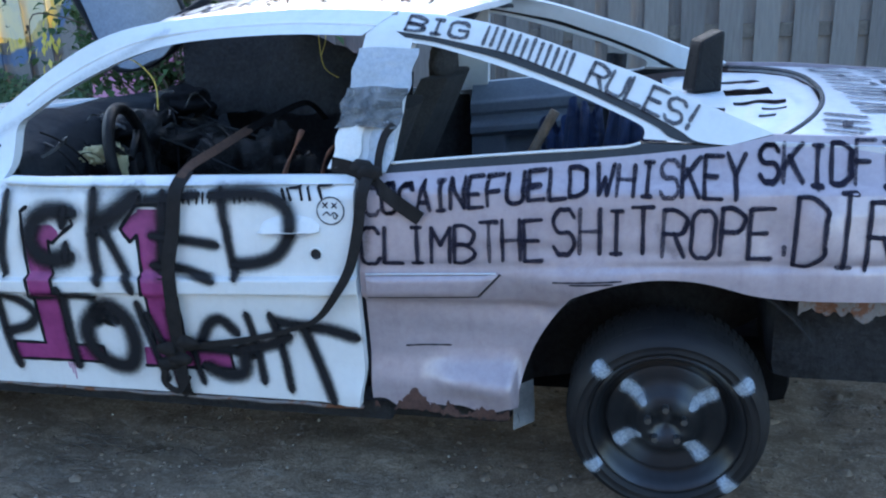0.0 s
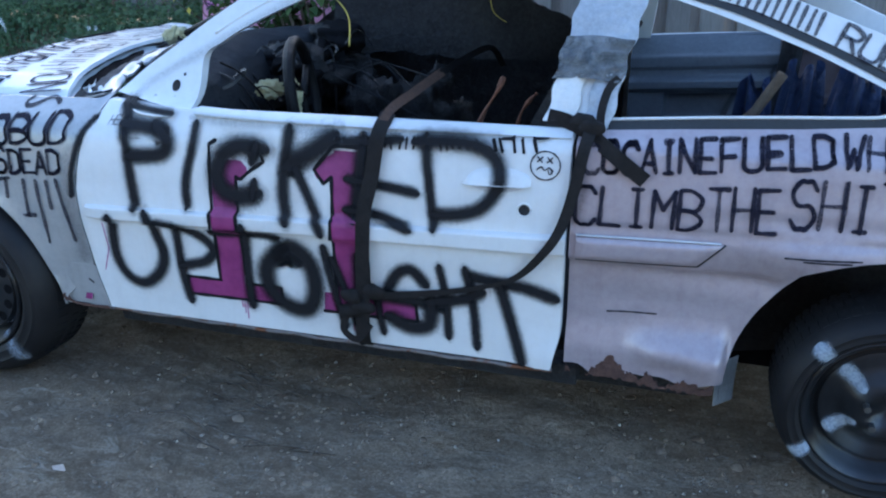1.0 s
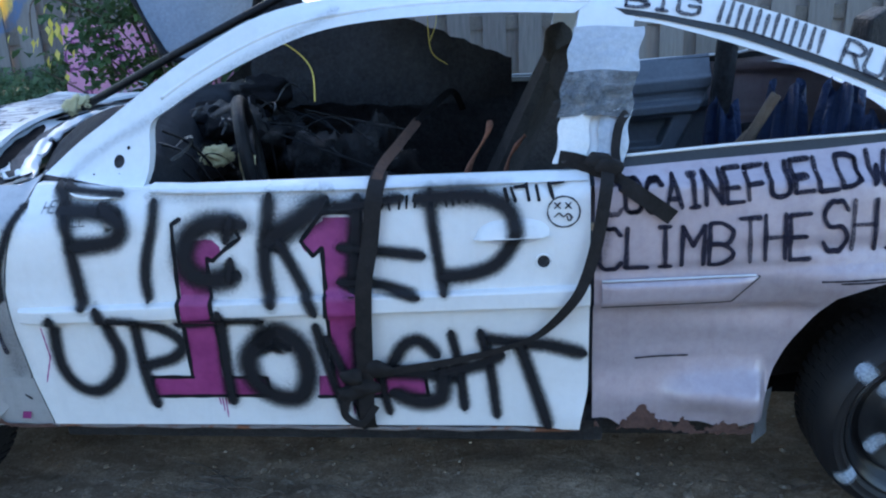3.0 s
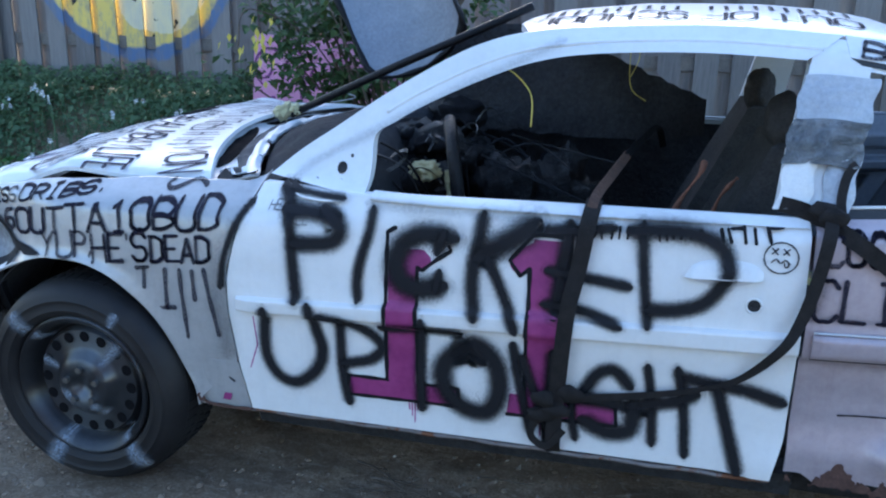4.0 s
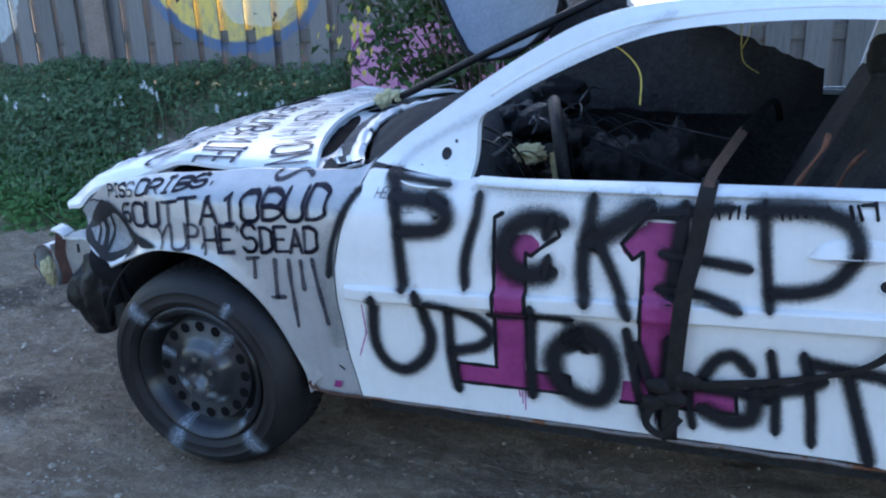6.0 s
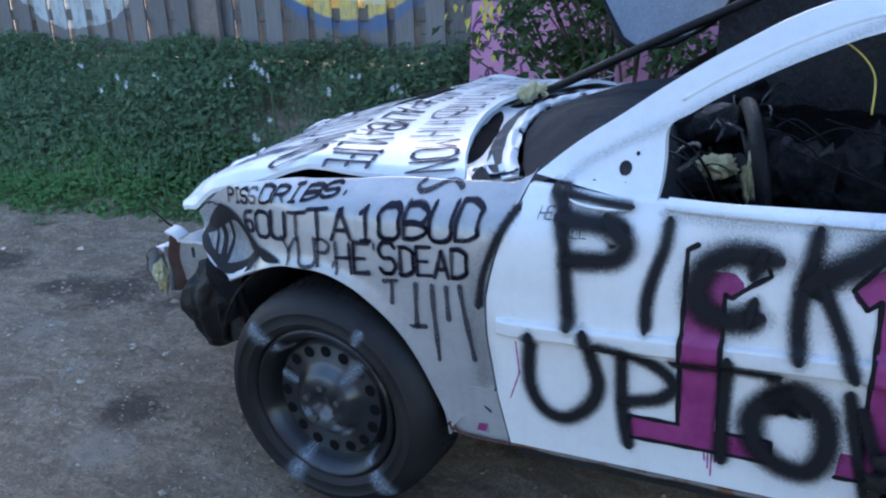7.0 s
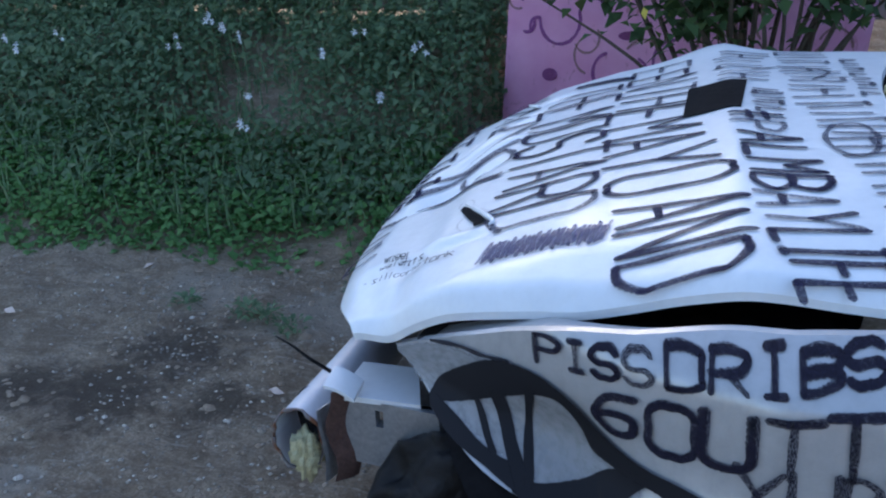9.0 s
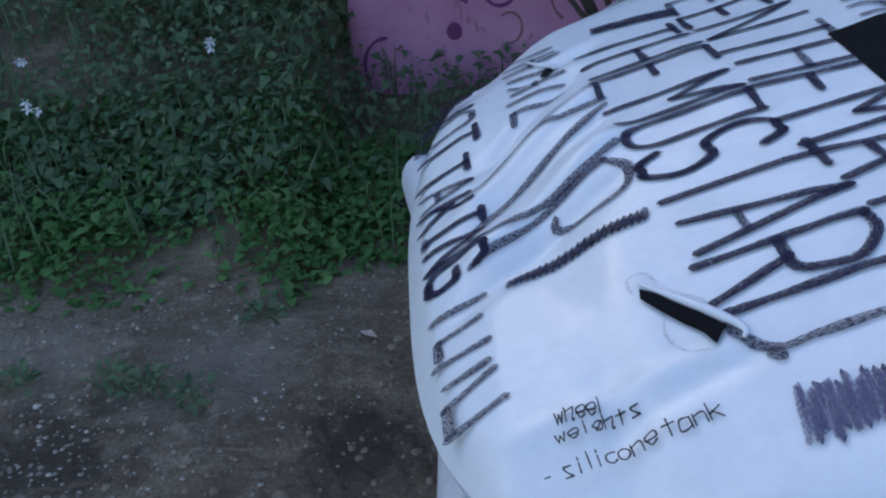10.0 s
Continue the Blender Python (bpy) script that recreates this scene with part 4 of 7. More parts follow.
def strip(a, b, side, n_across, inward, lift=0.0, per=4):
    """A sheet between two (x, z) lines of equal length on the side."""
    A, B = smooth_line(a, per), smooth_line(b, per)

    def fn(s, t):
        i = s * (len(A) - 1)
        k = min(int(i), len(A) - 2)
        w = i - k
        pa = np.array(A[k]) * (1 - w) + np.array(A[k + 1]) * w
        pb = np.array(B[k]) * (1 - w) + np.array(B[k + 1]) * w
        q = pb * (1 - t) + pa * t
        return side(q[0], q[1], lift)
    return sheet(fn, len(A) - 1, n_across, inward)


FRAME_OUT = [(0.522, 0.898), (0.60, 0.963), (0.695, 1.027), (0.80, 1.10), (0.916, 1.172), (1.053, 1.244), (1.187, 1.279), (1.391, 1.296), (1.651, 1.304), (1.915, 1.292)]
FRAME_IN = [(0.817, 0.882), (0.815, 0.95), (0.812, 1.016), (0.86, 1.05), (0.929, 1.092), (1.066, 1.158), (1.20, 1.208), (1.35, 1.233), (1.60, 1.244), (1.832, 1.236)]


def door(side):
    left = side is near
    k = 1 if left else -1
    v, f = sheet(door_skin(side), 34, 26, (0, 0.03 * k, 0))
    d = cpart("door", mesh_of("door", v, f, M_door), None, "white door sprayed with large black lettering and a magenta number" if left else "white far door")
    v, f = strip(FRAME_OUT, FRAME_IN, side, 4, (0, 0.035 * k, 0))
    cpart("window_frame", mesh_of("window_frame", v, f, M_frame if left else M_char), d)
    # low ridge along the frame, belt moulding, protective strip
    line = [tuple(np.array(a) * 0.42 + np.array(b) * 0.58) for a, b in zip(FRAME_OUT[3:], FRAME_IN[3:])]
    v, f = tube([side(x, z, -0.003) for x, z in smooth_line(line, 5)], 0.006, 8)
    cpart("frame_ridge", mesh_of("frame_ridge", v, f, M_frame if left else M_char), d)
    v, f = sheet(lambda s, t: side(0.84 + s * 1.015, 0.878 + 0.014 * s + 0.016 * t, 0.006 + 0.004 * math.sin(t * math.pi)), 24, 3, (0, 0.012 * k, 0))
    cpart("belt_moulding", mesh_of("belt_moulding", v, f, M_frame), d)

    def trim(s, t):
        z = 0.563 + 0.043 * s + (0.042 + 0.012 * s) * t
        return side(0.487 + 1.372 * s, z, 0.019 * min(1.0, 9 * min(t, 1 - t)) ** 0.5 * min(1.0, 40 * min(s, 1 - s) + 0.5))
    v, f = sheet(trim, 40, 14, (0, 0.008 * k, 0))
    cpart("side_moulding", mesh_of("side_moulding", v, f, M_door), d)
    if not left:
        return d
    # handle: a domed flap with a straight lower edge; sheets below carry painted shade
    x0, x1 = 1.596, 1.767

    def flap(s, t):
        x = x0 + (x1 - x0) * s
        low = 0.769 + 0.006 * s
        h = 0.040 * max(0.0, 1 - abs(2 * s - 1.06) ** 3.2) ** 0.55
        return side(x, low + h * t, 0.002 + 0.017 * (1 - t) ** 0.6 * min(1.0, 7 * min(s, 1 - s) + 0.25))
    v, f = sheet(flap, 32, 10, (0, 0.003, 0))
    h = cpart("door_handle", mesh_of("door_handle", v, f, M_door), d, "white domed pull handle")
    v, f = sheet(lambda s, t: side(x0 + 0.012 + (x1 - x0 - 0.02) * s, 0.771 + 0.005 * s - 0.020 * t * math.sin(math.pi * s) ** 0.6, 0.0012), 24, 4, (0, 0.0008, 0))
    cpart("handle_cup", mesh_of("handle_cup", v, f, M_deck), h, "flat grey sheet with the cup's shade in its colour")
    # thin near-black strip painted as the shadow under the flap
    v, f = sheet(lambda s, t: side(x0 + 0.02 + (x1 - x0 - 0.03) * s, 0.7685 + 0.006 * s - 0.0065 * t * math.sin(math.pi * s) ** 0.5, 0.0026), 24, 2, (0, 0.0008, 0))
    cpart("hollow", mesh_of("hollow", v, f, M_void), h)
    v, f = tube([side(1.754 + 0.0165 * math.cos(i * 0.3491), 0.715 + 0.0165 * math.sin(i * 0.3491), 0.0005) for i in range(19)], 0.0028, 6)
    cpart("lock_rim", mesh_of("lock_rim", v, f, M_door), d)
    # lock hole and mirror holes: shallow discs, the holes' dark put into their colour
    for x, z, r, nm in ((1.754, 0.715, 0.0145, "lock_hole"), (0.733, 0.933, 0.0148, "mirror_hole"), (0.667, 0.900, 0.0045, "screw_hole"), (0.756, 0.963, 0.0045, "screw_hole"), (0.739, 0.904, 0.0045, "screw_hole")):
        vv = [side(x, z, 0.0008)] + [side(x + r * math.cos(i * 0.628), z + r * math.sin(i * 0.628), 0.0015) for i in range(10)]
        cpart(nm, mesh_of(nm, vv, [(0, i + 1, (i + 1) % 10 + 1) for i in range(10)], M_char, False), d)
    return d


left_door = door(near)
door(far)


def on_door(x, z, lift=0.0):
    p = near(x, z, lift)
    p.y += dent(x, z, DOOR_DENTS)
    if 0.487 < x < 1.86:
        s = (x - 0.487) / 1.372
        z0, h = 0.563 + 0.043 * s, 0.042 + 0.012 * s
        p.y -= 0.0195 * min(1.0, max(0.0, (z - z0 + 0.009) / 0.007)) * min(1.0, max(0.0, (z0 + h + 0.009 - z) / 0.007))
    return p


def sub(name, v, f, uv, mat, parent, label=""):
    return cpart(name, mesh_of(name, v, f, mat, True, uv), parent, label)


# magenta number, filled in grid cells so that it follows the panel
def inked_bars(bars, place, lift, mat, parent, name, label=""):
    v, f = [], []
    for x0, z0, x1, z1 in bars:
        nx, nz = max(2, int((x1 - x0) / 0.02)), max(2, int((z1 - z0) / 0.01))
        b = len(v)
        for i in range(nx + 1):
            for j in range(nz + 1):
                v.append(place(x0 + (x1 - x0) * i / nx + 0.006 * (j / nz - 0.5), z0 + (z1 - z0) * j / nz, lift))
        f += [(b + i * (nz + 1) + j, b + (i + 1) * (nz + 1) + j, b + (i + 1) * (nz + 1) + j + 1, b + i * (nz + 1) + j + 1) for i in range(nx) for j in range(nz)]
    return cpart(name, mesh_of(name, v, f, mat), parent, label)


for nm, bars, flag in (("painted_digit", ((0.898, 0.412, 0.972, 0.735), (0.790, 0.362, 1.080, 0.415)), [[(0.945, 0.742), (0.965, 0.745), (0.985, 0.748)]]), ("painted_digit", ((1.250, 0.42, 1.338, 0.822), (1.208, 0.362, 1.470, 0.42)), [[(1.222, 0.762), (1.275, 0.798)]])):
    digit = inked_bars(bars, on_door, 0.0012, M_magenta, left_door, nm, "magenta painted number stroke")
    cwriting("digit_flag", flag, on_door, 0.052, 0.0014, M_magenta, left_door, 70)
outline = [[(0.893, 0.42), (0.893, 0.58), (0.895, 0.72), (0.895, 0.81), (0.915, 0.822)], [(0.976, 0.42), (0.974, 0.60), (0.973, 0.729), (0.986, 0.723), (1.020, 0.752), (1.055, 0.776), (1.050, 0.788)], [(0.782, 0.362), (0.79, 0.415), (0.895, 0.415)], [(0.785, 0.358), (1.085, 0.362)],
           [(1.085, 0.362), (1.08, 0.415), (0.976, 0.415)], [(1.246, 0.42), (1.247, 0.576), (1.249, 0.662), (1.248, 0.752), (1.226, 0.733), (1.199, 0.768), (1.251, 0.831)], [(1.251, 0.832), (1.34, 0.834), (1.342, 0.42)], [(1.205, 0.36), (1.475, 0.364)], [(1.475, 0.364), (1.47, 0.42), (1.342, 0.424)]]
for n, ln in enumerate(outline):
    cwriting("number_outline", [ln], on_door, 0.0105, 0.0024, M_thickblack, left_door, 71 + n, across=2)
for n, ln in enumerate([[(0.95 + 0.008 * k, 0.36), (0.952 + 0.007 * k, 0.335 - 0.018 * (k % 3))] for k in range(4)] + [[(1.29 + 0.01 * k, 0.36), (1.29 + 0.009 * k, 0.31 + 0.01 * (k % 2))] for k in range(3)] + [[(0.53, 0.55), (0.536, 0.47), (0.512, 0.40)]]):
    cwriting("paint_drip", [ln], on_door, 0.004, 0.0012, M_magline, left_door, 72 + n)

# big sprayed words
spray_count = 0


def sprayed(strokes):
    """One sprayed letter: strokes of (width, points), each with a faint mist round it."""
    global spray_count
    spray_count += 1
    v, f, uv = [], [], []

    def place(x, z, lift=0.0):
        grip = smoothstep((x - 1.590) / 0.015) * smoothstep((1.772 - x) / 0.015) * smoothstep((z - 0.760) / 0.008) * smoothstep((0.814 - z) / 0.03)
        return on_door(x, z, lift + 0.007 * smoothstep((z - 0.775) / 0.03) + 0.015 * grip)
    for n, (width, pts) in enumerate(strokes):
        line = smooth_line(pts, 6)
        sv, sf, su = ribbon([line], place, width * 1.16, 0.0034 + 0.0002 * n, random.Random(spray_count * 9 + n), wobble=0.001, swell=0.05, step=0.007, across=8)
        f += [tuple(k + len(v) for k in q) for q in sf]
        v, uv = v + sv, uv + su
        cwriting("overspray", [line], place, width * 1.75, 0.0026, M_sprayfaint, left_door, 120 + spray_count * 9 + n, sharp=-2.0, step=0.008, across=10)
    cpart("spray_letter", mesh_of("spray_letter", v, f, M_spray, True, uv), left_door, "black spray-painted letter")


sprayed([(0.044, [(0.600, 0.880), (0.622, 0.858), (0.638, 0.805), (0.644, 0.728), (0.654, 0.624)]), (0.050, [(0.632, 0.842), (0.700, 0.839), (0.752, 0.836)]), (0.060, [(0.738, 0.838), (0.772, 0.808), (0.746, 0.772), (0.664, 0.760)])])
sprayed([(0.036, [(0.853, 0.853), (0.850, 0.810), (0.834, 0.756), (0.821, 0.694), (0.820, 0.640)])])
sprayed([(0.078, [(1.040, 0.812), (0.985, 0.812), (0.938, 0.783), (0.918, 0.732), (0.935, 0.690), (0.980, 0.675), (1.016, 0.682)]), (0.040, [(1.034, 0.812), (1.024, 0.780)]), (0.034, [(1.028, 0.716), (1.022, 0.682)])])
sprayed([(0.046, [(1.130, 0.860), (1.123, 0.807), (1.112, 0.749), (1.110, 0.690), (1.118, 0.630)]), (0.078, [(1.240, 0.848), (1.191, 0.812), (1.141, 0.780)]), (0.040, [(1.152, 0.757), (1.180, 0.697), (1.216, 0.606)])])
sprayed([(0.051, [(1.334, 0.853), (1.324, 0.764), (1.314, 0.661)]), (0.04, [(1.277, 0.849), (1.358, 0.853), (1.425, 0.863)]), (0.038, [(1.299, 0.752), (1.397, 0.741), (1.470, 0.732)]), (0.038, [(1.294, 0.668), (1.377, 0.664), (1.455, 0.641)])])
sprayed([(0.036, [(1.500, 0.869), (1.506, 0.802), (1.515, 0.733), (1.526, 0.655)]), (0.050, [(1.485, 0.863), (1.558, 0.868), (1.629, 0.862), (1.675, 0.838), (1.693, 0.793), (1.683, 0.755), (1.646, 0.709), (1.591, 0.688), (1.540, 0.683)])])
sprayed([(0.045, [(0.567, 0.568), (0.561, 0.455), (0.593, 0.388), (0.647, 0.374), (0.701, 0.419), (0.719, 0.478), (0.703, 0.543), (0.693, 0.594)])])
sprayed([(0.04, [(0.77, 0.562), (0.772, 0.464), (0.78, 0.389), (0.788, 0.343)]), (0.04, [(0.727, 0.576), (0.809, 0.56), (0.864, 0.533), (0.882, 0.501), (0.851, 0.467), (0.784, 0.448)])])
sprayed([(0.033, [(0.886, 0.563), (0.993, 0.57), (1.078, 0.573)]), (0.043, [(0.988, 0.585), (0.983, 0.473), (0.986, 0.354)])])
sprayed([(0.040, [(1.080, 0.500), (1.105, 0.515), (1.135, 0.500)]), (0.072, [(1.089, 0.526), (1.044, 0.475), (1.049, 0.411), (1.095, 0.363), (1.155, 0.358), (1.185, 0.417), (1.173, 0.497), (1.128, 0.54), (1.089, 0.526)])])
sprayed([(0.034, [(1.217, 0.549), (1.237, 0.444), (1.264, 0.326)]), (0.036, [(1.242, 0.516), (1.274, 0.422), (1.314, 0.3)]), (0.047, [(1.315, 0.534), (1.314, 0.424), (1.313, 0.291)])])
sprayed([(0.029, [(1.365, 0.442), (1.368, 0.378), (1.378, 0.322)])])
sprayed([(0.045, [(1.494, 0.486), (1.462, 0.517), (1.426, 0.505), (1.398, 0.459)]), (0.051, [(1.355, 0.432), (1.434, 0.429), (1.504, 0.423)]), (0.06, [(1.407, 0.364), (1.457, 0.347), (1.505, 0.361), (1.513, 0.415)])])
sprayed([(0.033, [(1.538, 0.531), (1.554, 0.435), (1.563, 0.337)]), (0.033, [(1.607, 0.534), (1.63, 0.423), (1.641, 0.317)]), (0.051, [(1.519, 0.43), (1.596, 0.45), (1.641, 0.471)])])
sprayed([(0.047, [(1.626, 0.519), (1.693, 0.511), (1.76, 0.505), (1.833, 0.487)]), (0.045, [(1.7, 0.496), (1.725, 0.413), (1.761, 0.299)])])
# first line: the pillar groove's soft shade, drawn in spray colour
for n, ln in enumerate((smooth_line([(1.26, 1.258), (1.12, 1.187), (1.03, 1.146), (0.90, 1.078), (0.831, 1.036), (0.733, 0.988), (0.646, 0.937), (0.612, 0.905)], 6), [(0.845, 0.873), (1.2, 0.874), (1.45, 0.878), (1.68, 0.884)])):
    cwriting("overspray", [ln], on_door, 0.040, 0.0125, M_sprayfaint, left_door, 75 + n, sharp=-2.0, across=6)
# shadow and black spray below the mirror panel, drawn as one line
cwriting("overspray", [smooth_line([(0.614, 0.890), (0.630, 0.883), (0.665, 0.880), (0.710, 0.878), (0.768, 0.877)], 6)], on_door, 0.026, 0.0125, M_spray, left_door, 79, sharp=-2.0, across=6)
v, f = tube([on_door(x, z, 0.0085) for x, z in smooth_line([(0.628, 0.872), (0.655, 0.866), (0.700, 0.864), (0.770, 0.867)], 5)], lambda t: 0.0012 + 0.0034 * math.sin(math.pi * t) ** 0.5, 6)
cpart("mirror_ledge", mesh_of("mirror_ledge", v, f, M_door), left_door)
prng2 = random.Random(8)
for n, (row, w) in enumerate(((((1.385, 0.836), (1.475, 0.842), 0.028, 0.028, 5), 0.006), (((1.525, 0.843), (1.632, 0.855), 0.026, 0.022, 6), 0.006), (((1.658, 0.849), (1.786, 0.859), 0.032, 0.034, 5), 0.0085))):
    for k, bar_ in enumerate(scrawl_bars(*row, prng2)):
        cwriting("pen_bar", [bar_], on_door, w, 0.0042, M_thickblack, left_door, 760 + 20 * n + k)
for n, one in enumerate(words([("HEA", (0.572, 0.835), (0.625, 0.837), 0.02, 0.02), ("||ALL", (0.622, 0.806), (0.69, 0.81), 0.016, 0.016)], 9)):
    cwriting("pen_word", one, on_door, 0.0024, 0.0075, M_thin, left_door, 177 + n)
face = [[(1.799 + 0.036 * math.cos(a * 0.3307), 0.828 + 0.034 * math.sin(a * 0.3307)) for a in range(20)]]
for ex in (1.785, 1.809):
    face += [[(ex - 0.006, 0.836), (ex + 0.006, 0.848)], [(ex - 0.006, 0.848), (ex + 0.006, 0.836)]]
face += [smooth_line([(1.779, 0.817), (1.789, 0.825), (1.798, 0.817), (1.808, 0.824), (1.818, 0.816)], 4), smooth_line([(1.806, 0.818), (1.809, 0.809), (1.815, 0.811), (1.815, 0.819)], 4)]
cwriting("pen_face", face, on_door, 0.0042, 0.0042, M_thin, left_door, 78)

# --- front wing ---
ARCH = [(-0.290, 0.578), (-0.20, 0.618), (-0.13, 0.645), (-0.065, 0.659), (0.0, 0.660), (0.045, 0.654), (0.10, 0.635), (0.147, 0.609), (0.20, 0.567), (0.245, 0.518), (0.285, 0.455), (0.317, 0.390), (0.345, 0.325), (0.352, 0.267)]
TOP = [(-0.594, 0.667), (-0.45, 0.752), (-0.337, 0.806), (-0.22, 0.832), (-0.114, 0.850), (-0.02, 0.857), (0.073, 0.862), (0.16, 0.870), (0.24, 0.873), (0.30, 0.876), (0.355, 0.880), (0.41, 0.882), (0.46, 0.893), (0.519, 0.905)]
WING_DENTS = ((-0.30, 0.65, 0.09, 0.06, 0.035), (-0.16, 0.64, 0.06, 0.05, -0.012), (0.40, 0.36, 0.06, 0.05, 0.01))


def wing_z(side):
    """The wing in columns from the arch up to the bonnet line, its back edge along the door."""
    A, T = smooth_line(ARCH, 4), smooth_line(TOP, 4)

    def fn(s, t):
        i = s * (len(A) - 1)
        k = min(int(i), len(A) - 2)
        w = i - k
        a = np.array(A[k]) * (1 - w) + np.array(A[k + 1]) * w
        b = np.array(T[k]) * (1 - w) + np.array(T[k + 1]) * w
        # columns bow towards the door as they rise
        q = a * (1 - t) + b * t
        q[1] -= 0.018 * math.sin(math.pi * t) * max(0.0, 1 - s / 0.12)
        if s > 0.6:
            e = (s - 0.6) / 0.4
            zz = q[1]
            q = np.array((q[0] * (1 - e) + e * (a[0] + (float(np.interp(zz, DOOR_Z, DOOR_X)) - 0.005 - a[0]) * smoothstep(t / 0.25 + 0.0)), zz))
        p = side(q[0], q[1])
        p.y += (1 if side is near else -1) * (dent(q[0], q[1], WING_DENTS) - 0.012 * math.exp(-(t / 0.08) ** 2))
        return p
    return fn


def on_wing(x, z, lift=0.0):
    p = near(x, z, lift)
    lo, hi = float(np.interp(x, [q[0] for q in ARCH], [q[1] for q in ARCH])), float(np.interp(x, [q[0] for q in TOP], [q[1] for q in TOP]))
    p.y += dent(x, z, WING_DENTS) - 0.0125 * math.exp(-(max(0.0, z - lo) / (hi - lo) / 0.08) ** 2) * (1.0 if -0.25 < x < 0.36 else 0.0)
    return p


for side, lab in ((near, "grey front wing with crumpled corner and marker writing"), (far, "grey far front wing")):
    k = 1 if side is near else -1
    v, f = sheet(wing_z(side), 52, 22, (0, 0.012 * k, 0))
    w = cpart("front_wing", mesh_of("front_wing", v, f, M_fender), None, lab)
    lip = [side(x, z, 0.006) for x, z in smooth_line(ARCH, 5)]
    v, f = tube(lip, 0.005, 6)
    cpart("arch_lip", mesh_of("arch_lip", v, f, M_fender), w)
    # the strip of wing under the door line, behind the wheel
    v, f = sheet(lambda s, t: side(0.352 + (float(np.interp(0.267 + t * 0.14, DOOR_Z, DOOR_X)) - 0.005 - 0.352) * s, 0.267 + 0.14 * t, -0.002), 8, 8, (0, 0.012 * k, 0))
    cpart("wing_foot", mesh_of("wing_foot", v, f, M_fender), w)
    # the ledge that turns in under the bonnet
    v, f = sheet(lambda s, t: side(-0.55 + 1.03 * s, float(np.interp(-0.55 + 1.03 * s, [q[0] for q in TOP], [q[1] for q in TOP])) - 0.004 - 0.012 * t, -0.003 - 0.07 * t), 40, 3, (0, 0, -0.006))
    cpart("wing_ledge", mesh_of("wing_ledge", v, f, M_fender), w)
    if side is near:
        left_wing = w
for n, one in enumerate(words([("PISS", (-0.345, 0.762), (-0.19, 0.795), 0.036, 0.032), ("DRIBS.", (-0.18, 0.797), (0.085, 0.842), 0.034, 0.022)], 12, fill=0.8, twice=0.0025)):
    cwriting("marker_word", one, on_wing, 0.0075, 0.0035, M_pen, left_wing, 80 + n, "black marker word")
for n, one in enumerate(words([("6", (-0.262, 0.706), (-0.205, 0.710), 0.060, 0.060), ("OUTTA", (-0.195, 0.708), (0.125, 0.745), 0.066, 0.074), ("10", (0.13, 0.748), (0.255, 0.760), 0.074, 0.074), ("BUD", (0.258, 0.760), (0.452, 0.776), 0.074, 0.070),
                              ("Y", (-0.096, 0.664), (-0.036, 0.668), 0.066, 0.066, dict(twice=0)), ("U", (-0.035, 0.667), (0.022, 0.671), 0.068, 0.068, dict(twice=0)), ("P,", (0.020, 0.671), (0.078, 0.675), 0.068, 0.068, dict(twice=0)), ("HE'S", (0.074, 0.662), (0.245, 0.676), 0.076, 0.07), ("DEAD", (0.25, 0.676), (0.424, 0.690), 0.066, 0.066)], 13, fill=0.82, twice=0.0055)):
    cwriting("marker_word", one, on_wing, 0.0105, 0.0035, M_pen, left_wing, 180 + n, "black marker word")
cwriting("marker_word", [[(0.224, 0.658), (0.221, 0.602)], [(0.202, 0.654), (0.236, 0.660)], [(0.286, 0.658), (0.283, 0.547)], [(0.262, 0.546), (0.306, 0.552)], [(0.328, 0.660), (0.335, 0.468)], [(0.364, 0.660), (0.368, 0.580)], [(0.398, 0.668), (0.427, 0.484)]], on_wing, 0.014, 0.0035, M_pen, left_wing, 81)
curl = smooth_line([(0.262, 0.874), (0.250, 0.864), (0.262, 0.856), (0.278, 0.857), (0.30, 0.866), (0.320, 0.876), (0.340, 0.878), (0.364, 0.868)], 5)
cwriting("marker_word", [curl], on_wing, 0.011, 0.004, M_pen, left_wing, 82)
# black paint round the missing headlamp, and shadowy spray along the door gap


def brushed(one, two, name="black_patch", mat=M_thickblack, lift=0.0066, label=""):
    """An area brushed in between two edge lines on the wing."""
    one, two, n = smooth_line(one, 6), smooth_line(two, 6), 60

    def along(ln, k):
        d = np.concatenate([[0], np.cumsum([math.hypot(q[0] - p[0], q[1] - p[1]) for p, q in zip(ln, ln[1:])])])
        return [float(np.interp(k / n * d[-1], d, [p[c] for p in ln])) for c in (0, 1)]
    v, uv = [], []
    for k in range(n + 1):
        p, q = along(one, k), along(two, k)
        for j in range(9):
            v.append(on_wing(p[0] + (q[0] - p[0]) * j / 8, p[1] + (q[1] - p[1]) * j / 8, lift))
            uv.append((k / n * 2, j / 8))
    f = [(k * 9 + j, k * 9 + j + 1, k * 9 + j + 10, k * 9 + j + 9) for k in range(n) for j in range(8)]
    cpart(name, mesh_of(name, v, f, mat, True, uv), left_wing, label)


